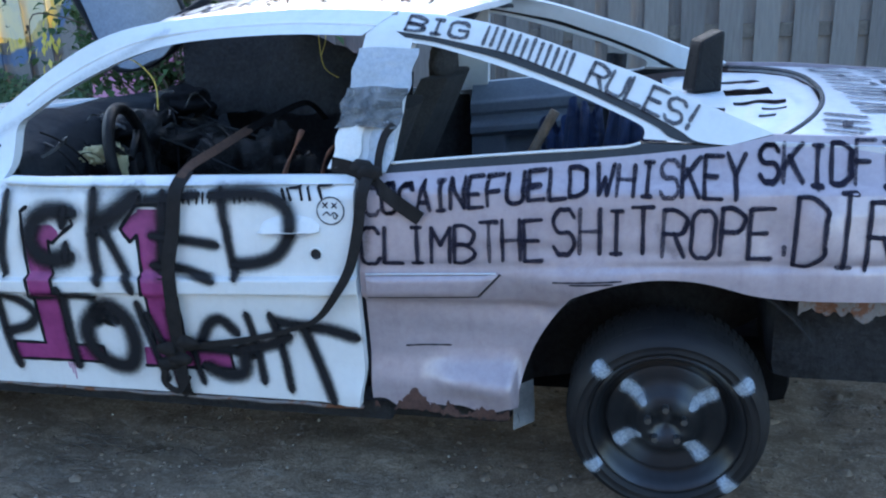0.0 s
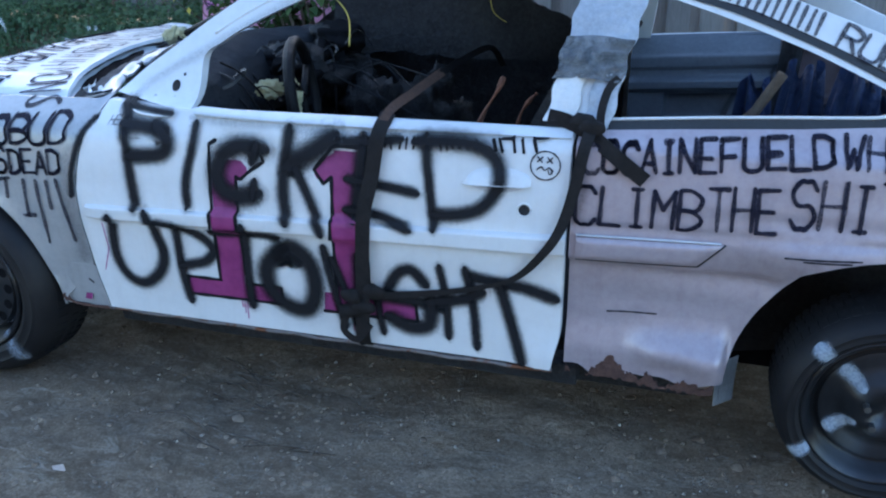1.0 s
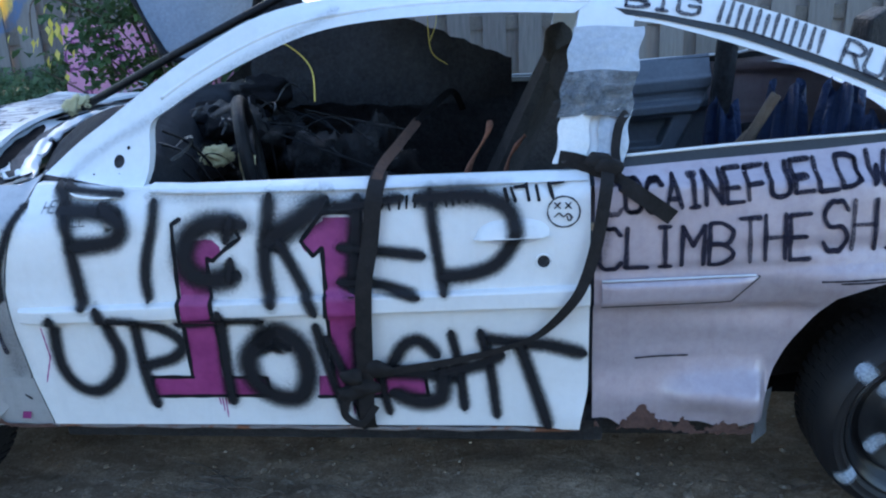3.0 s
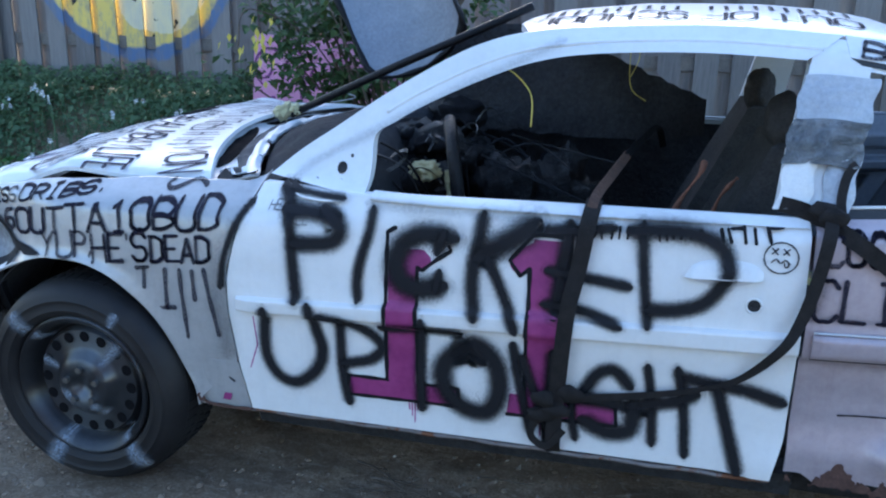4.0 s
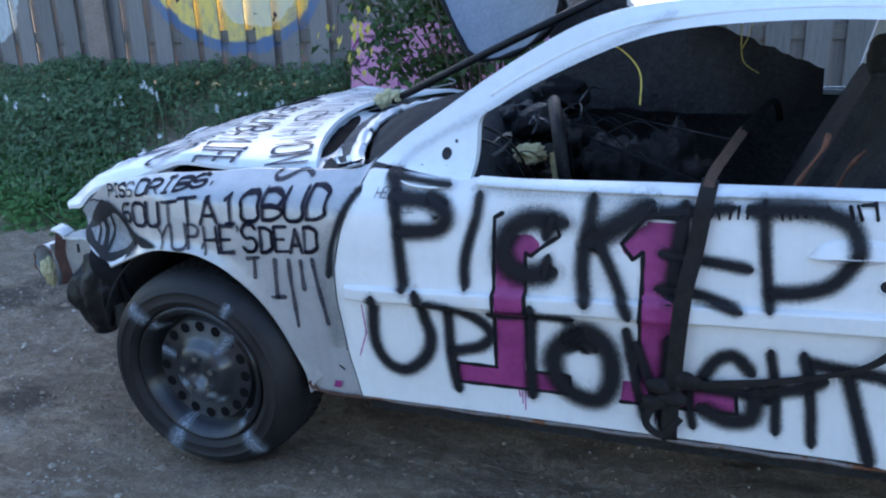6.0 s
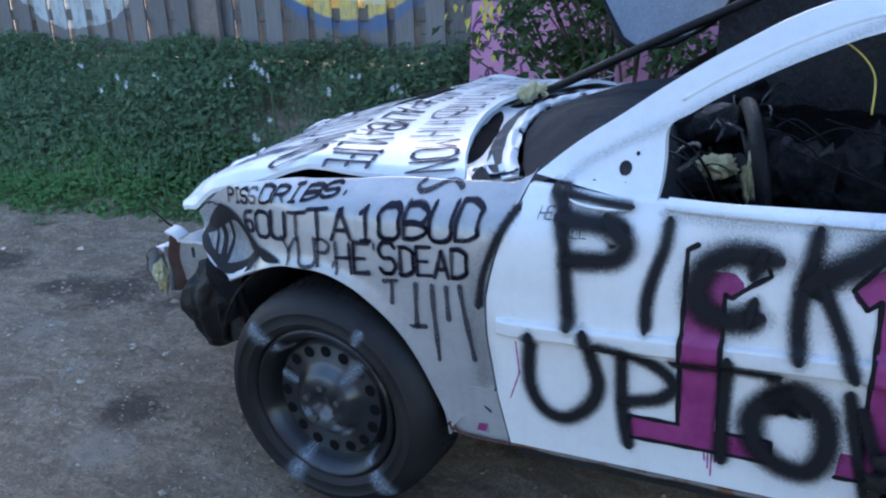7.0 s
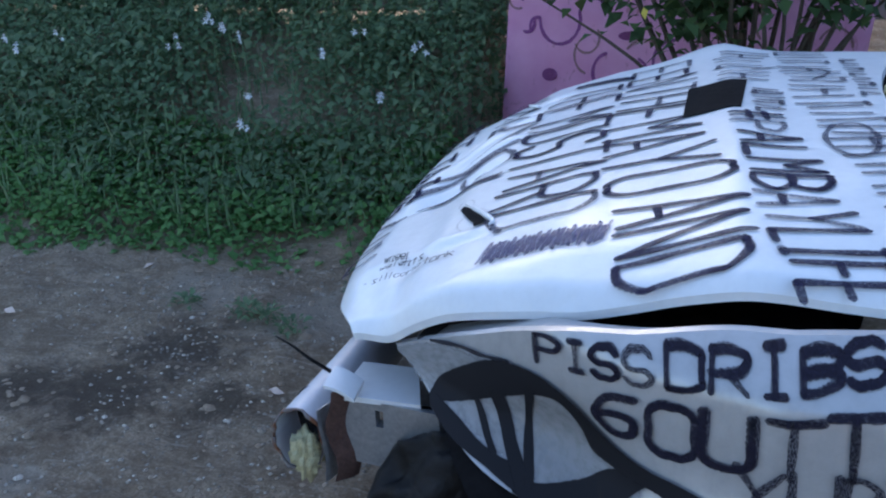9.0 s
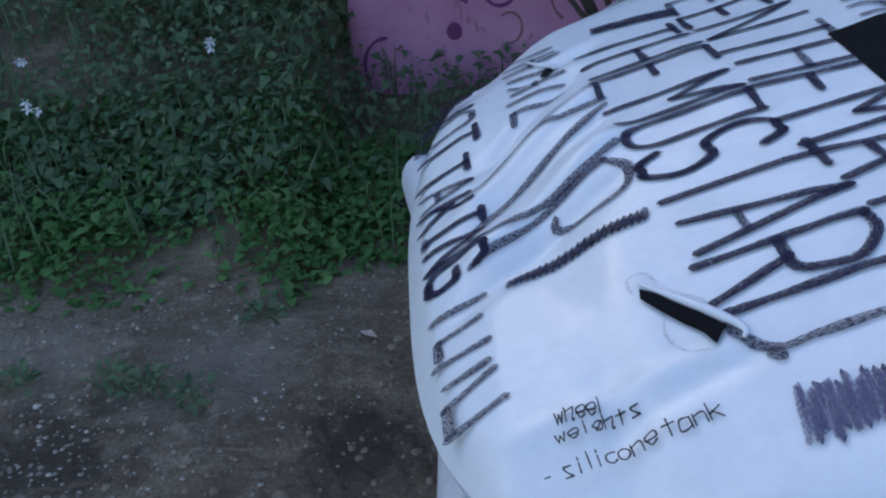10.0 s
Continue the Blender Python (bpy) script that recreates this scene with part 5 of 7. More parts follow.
# scrapes, plus the shade of the downturned corner as grey colour
brushed([(-0.590, 0.668), (-0.498, 0.722), (-0.41, 0.735), (-0.32, 0.735), (-0.255, 0.690), (-0.20, 0.660)], [(-0.588, 0.660), (-0.525, 0.634), (-0.448, 0.616), (-0.37, 0.600), (-0.305, 0.586), (-0.20, 0.622)],
        "scraped_patch", M_scrape, 0.0048, "scraped wing corner, greyed for its downturned shade")
brushed([(-0.520, 0.634), (-0.500, 0.668), (-0.448, 0.714), (-0.41, 0.737), (-0.36, 0.746), (-0.32, 0.738), (-0.284, 0.718), (-0.249, 0.692), (-0.198, 0.682), (-0.154, 0.679), (-0.104, 0.666)],
        [(-0.508, 0.631), (-0.46, 0.645), (-0.405, 0.674), (-0.343, 0.708), (-0.31, 0.712), (-0.283, 0.683), (-0.266, 0.652), (-0.23, 0.651), (-0.184, 0.656), (-0.157, 0.651), (-0.104, 0.660)])
brushed([(-0.375, 0.604), (-0.330, 0.603), (-0.275, 0.620), (-0.240, 0.648), (-0.205, 0.668)], [(-0.366, 0.590), (-0.327, 0.584), (-0.295, 0.587), (-0.244, 0.600), (-0.195, 0.655)])
cwriting("black_patch", [smooth_line([(-0.510, 0.632), (-0.470, 0.622), (-0.425, 0.612), (-0.360, 0.600)], 4)], on_wing, 0.016, 0.0070, M_thickblack, left_wing, 83)
for n, ln in enumerate(([(-0.440, 0.660), (-0.417, 0.628), (-0.400, 0.613)], [(-0.405, 0.680), (-0.384, 0.632), (-0.358, 0.602)], [(-0.356, 0.705), (-0.357, 0.642), (-0.345, 0.600)])):
    cwriting("black_patch", [smooth_line(ln, 4)], on_wing, (0.010, 0.022, 0.013)[n], 0.0072, M_thickblack, left_wing, 84 + 100 * n)
cwriting("scratch", [smooth_line([(-0.520, 0.712), (-0.470, 0.728), (-0.430, 0.733), (-0.388, 0.742)], 4)], on_wing, 0.007, 0.0056, M_thin, left_wing, 89)
cwriting("overspray", [smooth_line([(0.50, 0.82), (0.455, 0.74), (0.432, 0.65), (0.435, 0.56), (0.45, 0.45)], 5)], on_wing, 0.085, 0.003, M_sprayfaint, left_wing, 85)
cwriting("overspray", [smooth_line([(0.515, 0.845), (0.478, 0.765), (0.455, 0.70), (0.446, 0.63)], 5)], on_wing, 0.030, 0.0034, M_spray, left_wing, 86)
cwriting("rust_edge", [smooth_line([(0.355, 0.30), (0.375, 0.275), (0.44, 0.270), (0.50, 0.272)], 4)], on_wing, 0.011, 0.0045, M_rust, left_wing, 87)
inked_bars(((0.425, 0.292, 0.448, 0.312),), on_wing, 0.0045, M_magenta, left_wing, "paint_dab")
cwriting("scratch", [smooth_line([(0.37, 0.372), (0.40, 0.378), (0.43, 0.366), (0.46, 0.350)], 4)], on_wing, 0.007, 0.004, M_thin, left_wing, 88)

# --- bonnet ---
HOOD_X = (-0.83, -0.80, -0.765, -0.70, -0.60, -0.50, -0.35, -0.18, -0.10, 0.1, 0.34)
HOOD_Z = (0.60, 0.635, 0.672, 0.722, 0.772, 0.818, 0.869, 0.910, 0.927, 0.930, 0.936)
HOOD_DENTS = ((-0.62, 0.80, 0.05, 0.16, -0.016), (-0.55, 1.0, 0.06, 0.14, 0.010), (-0.68, 1.05, 0.05, 0.12, -0.014), (-0.56, 0.62, 0.03, 0.2, 0.006), (-0.60, 0.47, 0.02, 0.12, -0.008),
              (-0.08, 0.24, 0.12, 0.10, 0.018), (-0.12, 1.62, 0.10, 0.16, 0.022), (-0.10, 0.9, 0.05, 0.6, 0.006), (-0.30, 1.3, 0.12, 0.12, -0.012))


HOOD_CREASES = ((-0.72, 0.97, -0.49, 1.14, 0.020, 0.013), (-0.73, 0.90, -0.50, 1.03, 0.020, -0.012), (-0.73, 0.82, -0.50, 0.97, 0.022, 0.014), (-0.74, 0.74, -0.52, 0.86, 0.020, -0.012),
                (-0.66, 1.08, -0.50, 1.25, 0.022, -0.012), (-0.62, 0.46, -0.46, 0.50, 0.012, -0.006), (-0.70, 0.505, -0.48, 0.505, 0.010, 0.006), (-0.60, 1.30, -0.45, 1.34, 0.02, -0.010))


def crease(x, y, x0, y0, x1, y1, w, depth):
    """A rounded fold along a line, fading at its ends."""
    ux, uy = x1 - x0, y1 - y0
    n = math.hypot(ux, uy)
    f = ((x - x0) * ux + (y - y0) * uy) / (n * n)
    d = ((x - x0) * uy - (y - y0) * ux) / n
    return depth * math.exp(-(d / w) ** 2) * smoothstep(f / 0.25 + 0.5) * smoothstep((1 - f) / 0.25 + 0.5)


def hood_z(x, y):
    d = (y - YC) / 0.70
    z = float(np.interp(x, HOOD_X, HOOD_Z)) - 0.040 * d * d - 0.10 * max(0.0, abs(d) - 0.82)
    return z + dent(x, y, HOOD_DENTS) + sum(crease(x, y, *k) for k in HOOD_CREASES) + 0.003 * noise.noise(Vector((x * 5, y * 5, 0)))


def hood_at(x, y, lift=0.0):
    return Vector((x, y, hood_z(x, y) + lift))


def hood_fn(s, t):
    b = 2 * s - 1
    x0 = -0.80 + 0.128 * abs(b) ** 3
    x1 = 0.17 + 0.17 * abs(b) ** 1.7
    x = x0 + (x1 - x0) * t
    w = float(np.interp(x, (-0.80, -0.674, -0.5, -0.3, -0.1, 0.34), (0.57, 0.555, 0.61, 0.665, 0.70, 0.685)))
    y = YC + b * w
    p = hood_at(x, y)
    skirt = 0.012 + 0.016 * smoothstep((x + 0.70) / 0.12) * smoothstep((-0.16 - x) / 0.2)
    p.z -= 0.035 * (1 - 0.75 * smoothstep((abs(b) - 0.66) / 0.3)) * max(0.0, 1 - t / 0.035) ** 2 + skirt * max(0.0, (abs(b) - 0.965) / 0.035) ** 2
    curl = smoothstep((abs(b) - 0.70) / 0.28) * math.exp(-((t - 0.05) / 0.075) ** 2)
    p.z -= 0.030 * curl
    return p


v, f = sheet(hood_fn, 110, 96, (0.004, 0, -0.012))
hood = cpart("bonnet", mesh_of("bonnet", v, f, M_hood), None, "white buckled bonnet covered in violet-black marker writing")


def hood_text(a, b, lift=0.0):
    """Writing that runs from the far side to the near one, its tops to the windscreen."""
    return hood_at(b, -a, lift)


hood_words = [("#PALMBAY", (-0.838, -0.108), (-0.355, -0.066), 0.082, 0.115), ("LIFE", (-0.348, -0.062), (-0.195, -0.030), 0.12, 0.12), ("EEN", (-1.42, -0.312), (-1.155, -0.308), 0.13, 0.14),
              ("THE", (-1.135, -0.310), (-0.875, -0.325), 0.15, 0.16), ("MAYO", (-0.856, -0.328), (-0.495, -0.290), 0.165, 0.185), ("AND", (-0.462, -0.280), (-0.225, -0.243), 0.175, 0.155),
              ("THE", (-1.33, -0.49), (-1.075, -0.49), 0.165, 0.17), ("MUSTARD", (-1.040, -0.498), (-0.470, -0.480), 0.17, 0.175), ("MON", (-0.405, 0.135), (-0.205, 0.195), 0.11, 0.115),
              ("NOT", (-1.38, -0.768), (-1.17, -0.775), 0.095, 0.09), ("TAKING", (-1.15, -0.778), (-0.80, -0.775), 0.085, 0.075)]
for n, one in enumerate(words(hood_words, 15, fill=0.76, twice=0.003)):
    cwriting("marker_word", one, hood_text, 0.0125, 0.003, M_penblue, hood, 90 + n, "violet-black marker word")
hrng = random.Random(151)
for n, row in enumerate((((-1.45, -0.12), (-1.06, -0.13), 0.11, 0.11, 9), ((-1.50, 0.005), (-1.0, 0.015), 0.11, 0.11, 14), ((-0.97, 0.010), (-0.43, 0.09), 0.12, 0.12, 15), ((-1.38, 0.145), (-0.98, 0.135), 0.03, 0.03, 14),
                         ((-1.45, -0.60), (-1.18, -0.62), 0.09, 0.09, 8), ((-0.775, -0.772), (-0.53, -0.762), 0.07, 0.06, 6), ((-1.02, -0.06), (-0.86, -0.06), 0.05, 0.05, 8))):
    for k, bar_ in enumerate(scrawl_bars(*row, hrng)):
        cwriting("marker_bar", [bar_], hood_text, 0.0125, 0.003, M_penblue, hood, 390 + 40 * n + k)
yup = [[[(-0.714, 1.000), (-0.60, 1.085), (-0.50, 1.155)], [(-0.492, 1.09), (-0.56, 1.07), (-0.61, 1.078)]],
       [smooth_line([(-0.494, 1.068), (-0.60, 0.985), (-0.70, 0.915), (-0.712, 0.888), (-0.685, 0.868), (-0.60, 0.88), (-0.506, 0.934)], 6)],
       [[(-0.716, 0.812), (-0.62, 0.858), (-0.53, 0.905)], smooth_line([(-0.53, 0.905), (-0.506, 0.872), (-0.517, 0.832), (-0.56, 0.815), (-0.60, 0.828), (-0.602, 0.846)], 6)]]
for n, one in enumerate(yup):
    cwriting("marker_letter", one, hood_at, 0.014, 0.003, M_penblue, hood, 290 + n, "large violet-black marker letter")
cwriting("marker_dot", [[(-0.460, 0.486), (-0.455, 0.478)]], hood_at, 0.015, 0.003, M_penblue, hood, 295)
loops = [smooth_line([(0.06, 0.78), (0.04, 0.72), (0.05, 0.66), (0.08, 0.63), (0.11, 0.66), (0.12, 0.73), (0.10, 0.79), (0.06, 0.78)], 5), smooth_line([(-0.05, 1.2), (0.02, 1.25), (0.10, 1.2), (0.06, 1.1)], 5)]
for n, ln in enumerate(loops):
    cwriting("marker_loop", [ln], hood_at, 0.01, 0.003, M_penblue, hood, 91 + n)
zig = []
for k in range(50):
    x = -0.468 + 0.185 * k / 49 + (0.008 if k % 2 else 0.0)
    zig.append((x, 0.408 + (0.028 if k % 2 else -0.028) * (1 + 0.2 * math.sin(k * 1.3)) - 0.008 * k / 49))
cwriting("scribble", [smooth_line(zig, 4)], hood_at, 0.0088, 0.0034, M_penviolet, hood, 92, sharp=-2.0)
zig = [(-0.675 + 0.165 * k / 43, 0.755 + (0.010 if k % 2 else -0.010)) for k in range(44)]
zig2 = [(-0.447 + 0.14 * k / 39, 1.405 - 0.03 * k / 39 + (0.017 if k % 2 else -0.017)) for k in range(40)]
cwriting("scribble", [smooth_line(zig, 4)], hood_at, 0.0085, 0.0034, M_penblue, hood, 93, sharp=-2.0)
cwriting("scribble", [smooth_line(zig2, 4)], hood_at, 0.0085, 0.0034, M_penblue, hood, 94, sharp=-2.0)


def slanted(a, b, lift=0.0):
    return hood_at(-0.665 + 0.72 * a + 0.5 * b * 0 - 0.05 * b, 0.475 - 0.10 * a + b, lift)


for n, one in enumerate(words([("wheel", (0.012, 0.022), (0.075, 0.024), 0.017, 0.017), ("weights", (0.008, 0.0), (0.12, 0.012), 0.015, 0.015), ("- silicone", (-0.02, -0.044), (0.125, -0.03), 0.019, 0.02), ("tank", (0.13, -0.03), (0.205, -0.022), 0.02, 0.021)], 16)):
    cwriting("pen_word", one, slanted, 0.0026, 0.003, M_thin, hood, 194 + n, "small black pen word")
# square opening and torn slots: laid-on sheets, their inner dark is colour
SQ = ((-0.187, 0.852), (-0.086, 0.865), (-0.067, 1.073), (-0.179, 1.062))


def square(s, t):
    p = [(1 - s) * SQ[0][k] + s * SQ[1][k] for k in (0, 1)]
    q = [(1 - s) * SQ[3][k] + s * SQ[2][k] for k in (0, 1)]
    return hood_at(p[0] + (q[0] - p[0]) * t, p[1] + (q[1] - p[1]) * t, 0.0035)


v, f = sheet(square, 8, 8, (0, 0, -0.002))
cpart("vent_hole", mesh_of("vent_hole", v, f, M_void), hood, "black square opening")


def gash(pts, name, mat, lift, label=""):
    mid = (sum(p[0] for p in pts) / len(pts), sum(p[1] for p in pts) / len(pts))
    vv = [hood_at(*mid, lift)] + [hood_at(x, y, lift) for x, y in pts]
    n = len(pts)
    cpart(name, mesh_of(name, vv, [(0, 1 + k, 1 + (k + 1) % n) for k in range(n)], mat, False), hood, label)


gash([(-0.548, 0.628), (-0.534, 0.613), (-0.520, 0.590), (-0.503, 0.563), (-0.486, 0.534), (-0.493, 0.528), (-0.503, 0.512), (-0.506, 0.532), (-0.521, 0.556), (-0.541, 0.592), (-0.551, 0.612)], "torn_slot", M_void, 0.0042, "torn black slot")
gash([(-0.540, 1.33), (-0.530, 1.31), (-0.546, 1.275), (-0.556, 1.29), (-0.552, 1.315)], "torn_slot", M_void, 0.0042)
for pts in ([(-0.548, 0.638), (-0.522, 0.602), (-0.498, 0.566), (-0.474, 0.526), (-0.478, 0.512)], [(-0.566, 0.39 + 1.0), (-0.55, 1.345), (-0.528, 1.325), (-0.526, 1.29)]):
    line = smooth_line(pts, 5)
    v, f = tube([hood_at(x, y, 0.004) for x, y in line], lambda t: 0.0015 + 0.004 * math.sin(math.pi * t), 6)
    cpart("bent_lip", mesh_of("bent_lip", v, f, M_hood), hood)
swirl = [smooth_line([(-0.556, 0.625), (-0.556, 0.65), (-0.538, 0.652), (-0.530, 0.632)], 5), smooth_line([(-0.525, 0.600), (-0.535, 0.575), (-0.540, 0.545), (-0.528, 0.520), (-0.508, 0.508)], 5), smooth_line([(-0.512, 0.598), (-0.498, 0.585), (-0.490, 0.565)], 5)]
cwriting("sooty_swirl", swirl, hood_at, 0.006, 0.003, M_sprayfaint, hood, 296, "grey smear round the torn slot")

# --- wheel arches, floor pan, engine bay, cowl ---
for cx, r in ((0.0, 0.37), (WHEELBASE, 0.385)):
    for s in (near, far):
        y0 = 0.115 if s is near else 2 * YC - 0.115
        y1 = 0.42 if s is near else 2 * YC - 0.42
        v, f = sheet(lambda s_, t: Vector((cx + r * math.cos(math.pi * ((0.88 if cx else 0.87) * s_ + (0.18 if cx else 0.02))), y0 + (y1 - y0) * t, 0.30 + r * math.sin(math.pi * ((0.88 if cx else 0.87) * s_ + (0.18 if cx else 0.02))))), 24, 4, (0, 0, 0.006))
        cpart("wheel_arch_liner", mesh_of("wheel_arch_liner", v, f, M_char))
        v, f = sheet(lambda s_, t: Vector((cx + r * (0.02 + 0.98 * t) * math.cos(math.pi * ((0.88 if cx else 0.87) * s_ + (0.18 if cx else 0.02))), y1, 0.30 + r * (0.02 + 0.98 * t) * math.sin(math.pi * ((0.88 if cx else 0.87) * s_ + (0.18 if cx else 0.02))))), 24, 4, (0, 0.006 if s is near else -0.006, 0))
        cpart("wheel_arch_back", mesh_of("wheel_arch_back", v, f, M_char))
pan = box_mesh("floor_pan", (1.86, 1.36, 0.15), M_char, 0.03, 0.96)
cpart("floor_pan", pan).location = (1.32, YC, 0.145)
engine = lump("engine", (0.36, 0.52, 0.42), M_char, 4.0, 0.3, scale=4, sub=3)
cpart("engine", engine).location = (-0.18, YC, 0.24)
bulk = box_mesh("bulkhead", (0.03, 1.40, 0.58), M_char, 0.01)
cpart("bulkhead", bulk).location = (0.40, YC, 0.27)
for s in (near, far):
    k = 1 if s is near else -1
    v, f = sheet(lambda a, t: s(0.50 + 1.40 * a, 0.205 + 0.066 * t, -0.045), 30, 3, (0, 0.08 * k, 0))
    sill = cpart("sill", mesh_of("sill", v, f, M_char), None, "rusty sill under the door")
    v, f = tube([s(0.50 + 1.34 * i / 24, 0.268 + 0.003 * math.sin(i * 1.9), -0.006) for i in range(25)], 0.006, 6)
    cpart("sill_seam", mesh_of("sill_seam", v, f, M_rusty), sill)


def across(b, x0, k):
    """Where a line of the scuttle lies at b, from -1 to 1 over the car."""
    return x0 + k * abs(b) ** 1.7


def cowl_z(x, b):
    return 0.905 - 0.045 * b * b - 0.006 * noise.noise(Vector((x * 30, b * 9, 3)))


def cowl_fn(s, t):
    """White scuttle metal between the bonnet and the windscreen."""
    b = 2 * s - 1
    x0, x1 = across(b, 0.15, 0.16), across(b, 0.275, 0.18)
    x = x0 + (x1 - x0) * t
    return Vector((x, YC + 0.68 * b, cowl_z(x, b) - 0.012 * math.sin(math.pi * t)))


v, f = sheet(cowl_fn, 90, 14, (0, 0, -0.006))
scuttle = cpart("scuttle", mesh_of("scuttle", v, f, M_frame), None, "white crumpled scuttle panel with black slots")
def slot_fn(way):
    def fn(s, t):
        b = way * (0.06 + 0.74 * s)
        x = across(b, 0.168, 0.165) + 0.052 * t * max(0.02, 1 - (2 * s - 1) ** 2) ** 0.6
        q = cowl_fn((b + 1) / 2, (x - across(b, 0.15, 0.16)) / (across(b, 0.275, 0.18) - across(b, 0.15, 0.16)))
        return q + Vector((0, 0, 0.003))
    return fn


# slots are laid-on sheets whose depth is only near-black colour
for way in (-1, 1):
    v, f = sheet(slot_fn(way), 40, 4, (0, 0, -0.002))
    cpart("scuttle_slot", mesh_of("scuttle_slot", v, f, M_void), scuttle, "black crescent slot")


def seal_fn(s, t):
    b = 2 * s - 1
    x0 = across(b, 0.238, 0.15) + 0.006 * noise.noise(Vector((s * 30, 1, 0)))
    x1 = across(b, 0.266, 0.17) + 0.006 * noise.noise(Vector((s * 26, 5, 0)))
    x = x0 + (x1 - x0) * t
    return Vector((x, YC + 0.69 * b, cowl_z(x, b) + 0.006 + 0.004 * noise.noise(Vector((s * 40, t * 3, 2)))))


v, f = sheet(seal_fn, 90, 5, (0, 0, -0.008))
cpart("sealant", mesh_of("sealant", v, f, M_sealant), scuttle, "torn dark sealant band")


def lip_fn(s, t):
    b = 2 * s - 1
    x0 = across(b, 0.264, 0.17)
    x1 = across(b, 0.296, 0.185) + 0.007 * noise.noise(Vector((s * 19, 2, 0)))
    x = x0 + (x1 - x0) * t
    return Vector((x, YC + 0.685 * b, cowl_z(x, b) + 0.010 * math.sin(math.pi * (0.15 + 0.8 * t)) + 0.007 * noise.noise(Vector((s * 26, t * 2, 0))) + 0.004))


v, f = sheet(lip_fn, 90, 6, (0, 0, -0.008), keep=lambda s, t: not (t > 0.62 and noise.noise(Vector((s * 16, 8, 0))) > 0.28))
cpart("windscreen_flange", mesh_of("windscreen_flange", v, f, M_frame), None, "white metal windscreen edge with torn sealant")
crng = random.Random(88)
for k in range(5):
    bx, by = 0.325 + 0.10 * crng.random(), 0.215 + 0.09 * crng.random()
    v, f = sheet(lambda s, t: Vector((bx + 0.05 * s - 0.02 * t, by + 0.035 * t + 0.01 * math.sin(5 * s + k), 0.868 + 0.012 * k * 0.3 + 0.02 * math.sin(3 * s + k) * t + 0.012 * s)), 6, 4, (0, 0, -0.003))
    cpart("crumpled_metal", mesh_of("crumpled_metal", v, f, M_frame if k % 3 else M_char), scuttle)


def dash_fn(s, t):
    b = 2 * s - 1
    x = 0.30 + 0.19 * abs(b) ** 1.7 + 0.48 * t * (1 - 0.3 * abs(b) ** 4)
    hump = 0.045 * math.exp(-((b + 0.5) / 0.22) ** 2) * math.sin(math.pi * min(1, t * 1.1))
    z = 0.900 - 0.05 * b * b + 0.07 * math.sin(math.pi * min(1.0, t * 0.9)) + hump - 0.22 * smoothstep((t - 0.8) / 0.2)
    return Vector((x, YC + 0.66 * b, z + 0.012 * noise.noise(Vector((x * 9, b * 9, 0)))))


v, f = sheet(dash_fn, 48, 22, (0, 0, -0.05))
dash = cpart("dashboard", mesh_of("dashboard", v, f, M_dash), None, "dusty burnt black dashboard")
drng = random.Random(19)
for k in range(26):
    y = 0.58 + 0.92 * drng.random()
    m = lump("dash_wreckage", (1.0 * drng.uniform(0.03, 0.09), drng.uniform(0.04, 0.1), drng.uniform(0.05, 0.13)), M_void if k % 2 else M_melt, k * 3.1, 0.6, sub=3)
    o = cpart("dash_wreckage", m, dash)
    o.location = (0.78 + drng.uniform(-0.05, 0.1), y, 0.70 + drng.uniform(0, 0.2))
for k in range(9):
    y = 0.3 + 1.0 * drng.random()
    pts = smooth_line([(0.75 + drng.uniform(-.1, .1), y, 0.86 + drng.uniform(0, .12)), (0.85, y + drng.uniform(-.1, .1), 0.84 + drng.uniform(-.05, .1)), (0.92, y + drng.uniform(-.2, .2), 0.72)], 5)
    v, f = tube(pts, 0.004, 5)
    cpart("loose_cable", mesh_of("loose_cable", v, f, M_black), dash)

def shred(at, length, width, seed):
    """A curled strip of torn plastic."""
    r = random.Random(seed)
    a, b = r.uniform(0, 6.283), r.uniform(-0.5, 0.5)
    k, lift = r.uniform(-2.5, 2.5), r.uniform(0.0, 0.06)

    def fn(s, t):
        h = a + k * s
        return Vector(at) + Vector((length * s * math.cos(h), length * s * math.sin(h), lift * math.sin(math.pi * s) + width * (t - 0.5) * math.sin(b + 3 * s + seed))) + Vector((-math.sin(h), math.cos(h), 0)) * (width * (t - 0.5) * math.cos(b + 3 * s + seed))
    return sheet(fn, 10, 2, (0, 0, -0.0015))


shrng = random.Random(29)
M_film = rough_stuff("torn glossy black film", (0.010, 0.011, 0.013), (0.032, 0.034, 0.040), 20, 0.22, 0.5, 0.01, spec=0.5)
for k in range(20):
    v, f = shred((shrng.uniform(0.68, 1.04), shrng.uniform(0.40, 1.05), shrng.uniform(0.84, 0.955)), shrng.uniform(0.05, 0.12), shrng.uniform(0.003, 0.010), 300 + k)
    cpart("plastic_shred", mesh_of("plastic_shred", v, f, M_film), dash)
wrng = random.Random(63)
for k in range(16):
    m = lump("burnt_debris", (wrng.uniform(0.05, 0.12), wrng.uniform(0.05, 0.12), wrng.uniform(0.08, 0.2)), (M_melt, M_void, M_melt)[k % 3], k * 2.3 + 40, 0.7, sub=3, scale=4)
    o = cpart("burnt_debris", m)
    o.location = (wrng.uniform(0.82, 1.3), wrng.uniform(0.9, 1.4), wrng.uniform(0.50, 0.70))
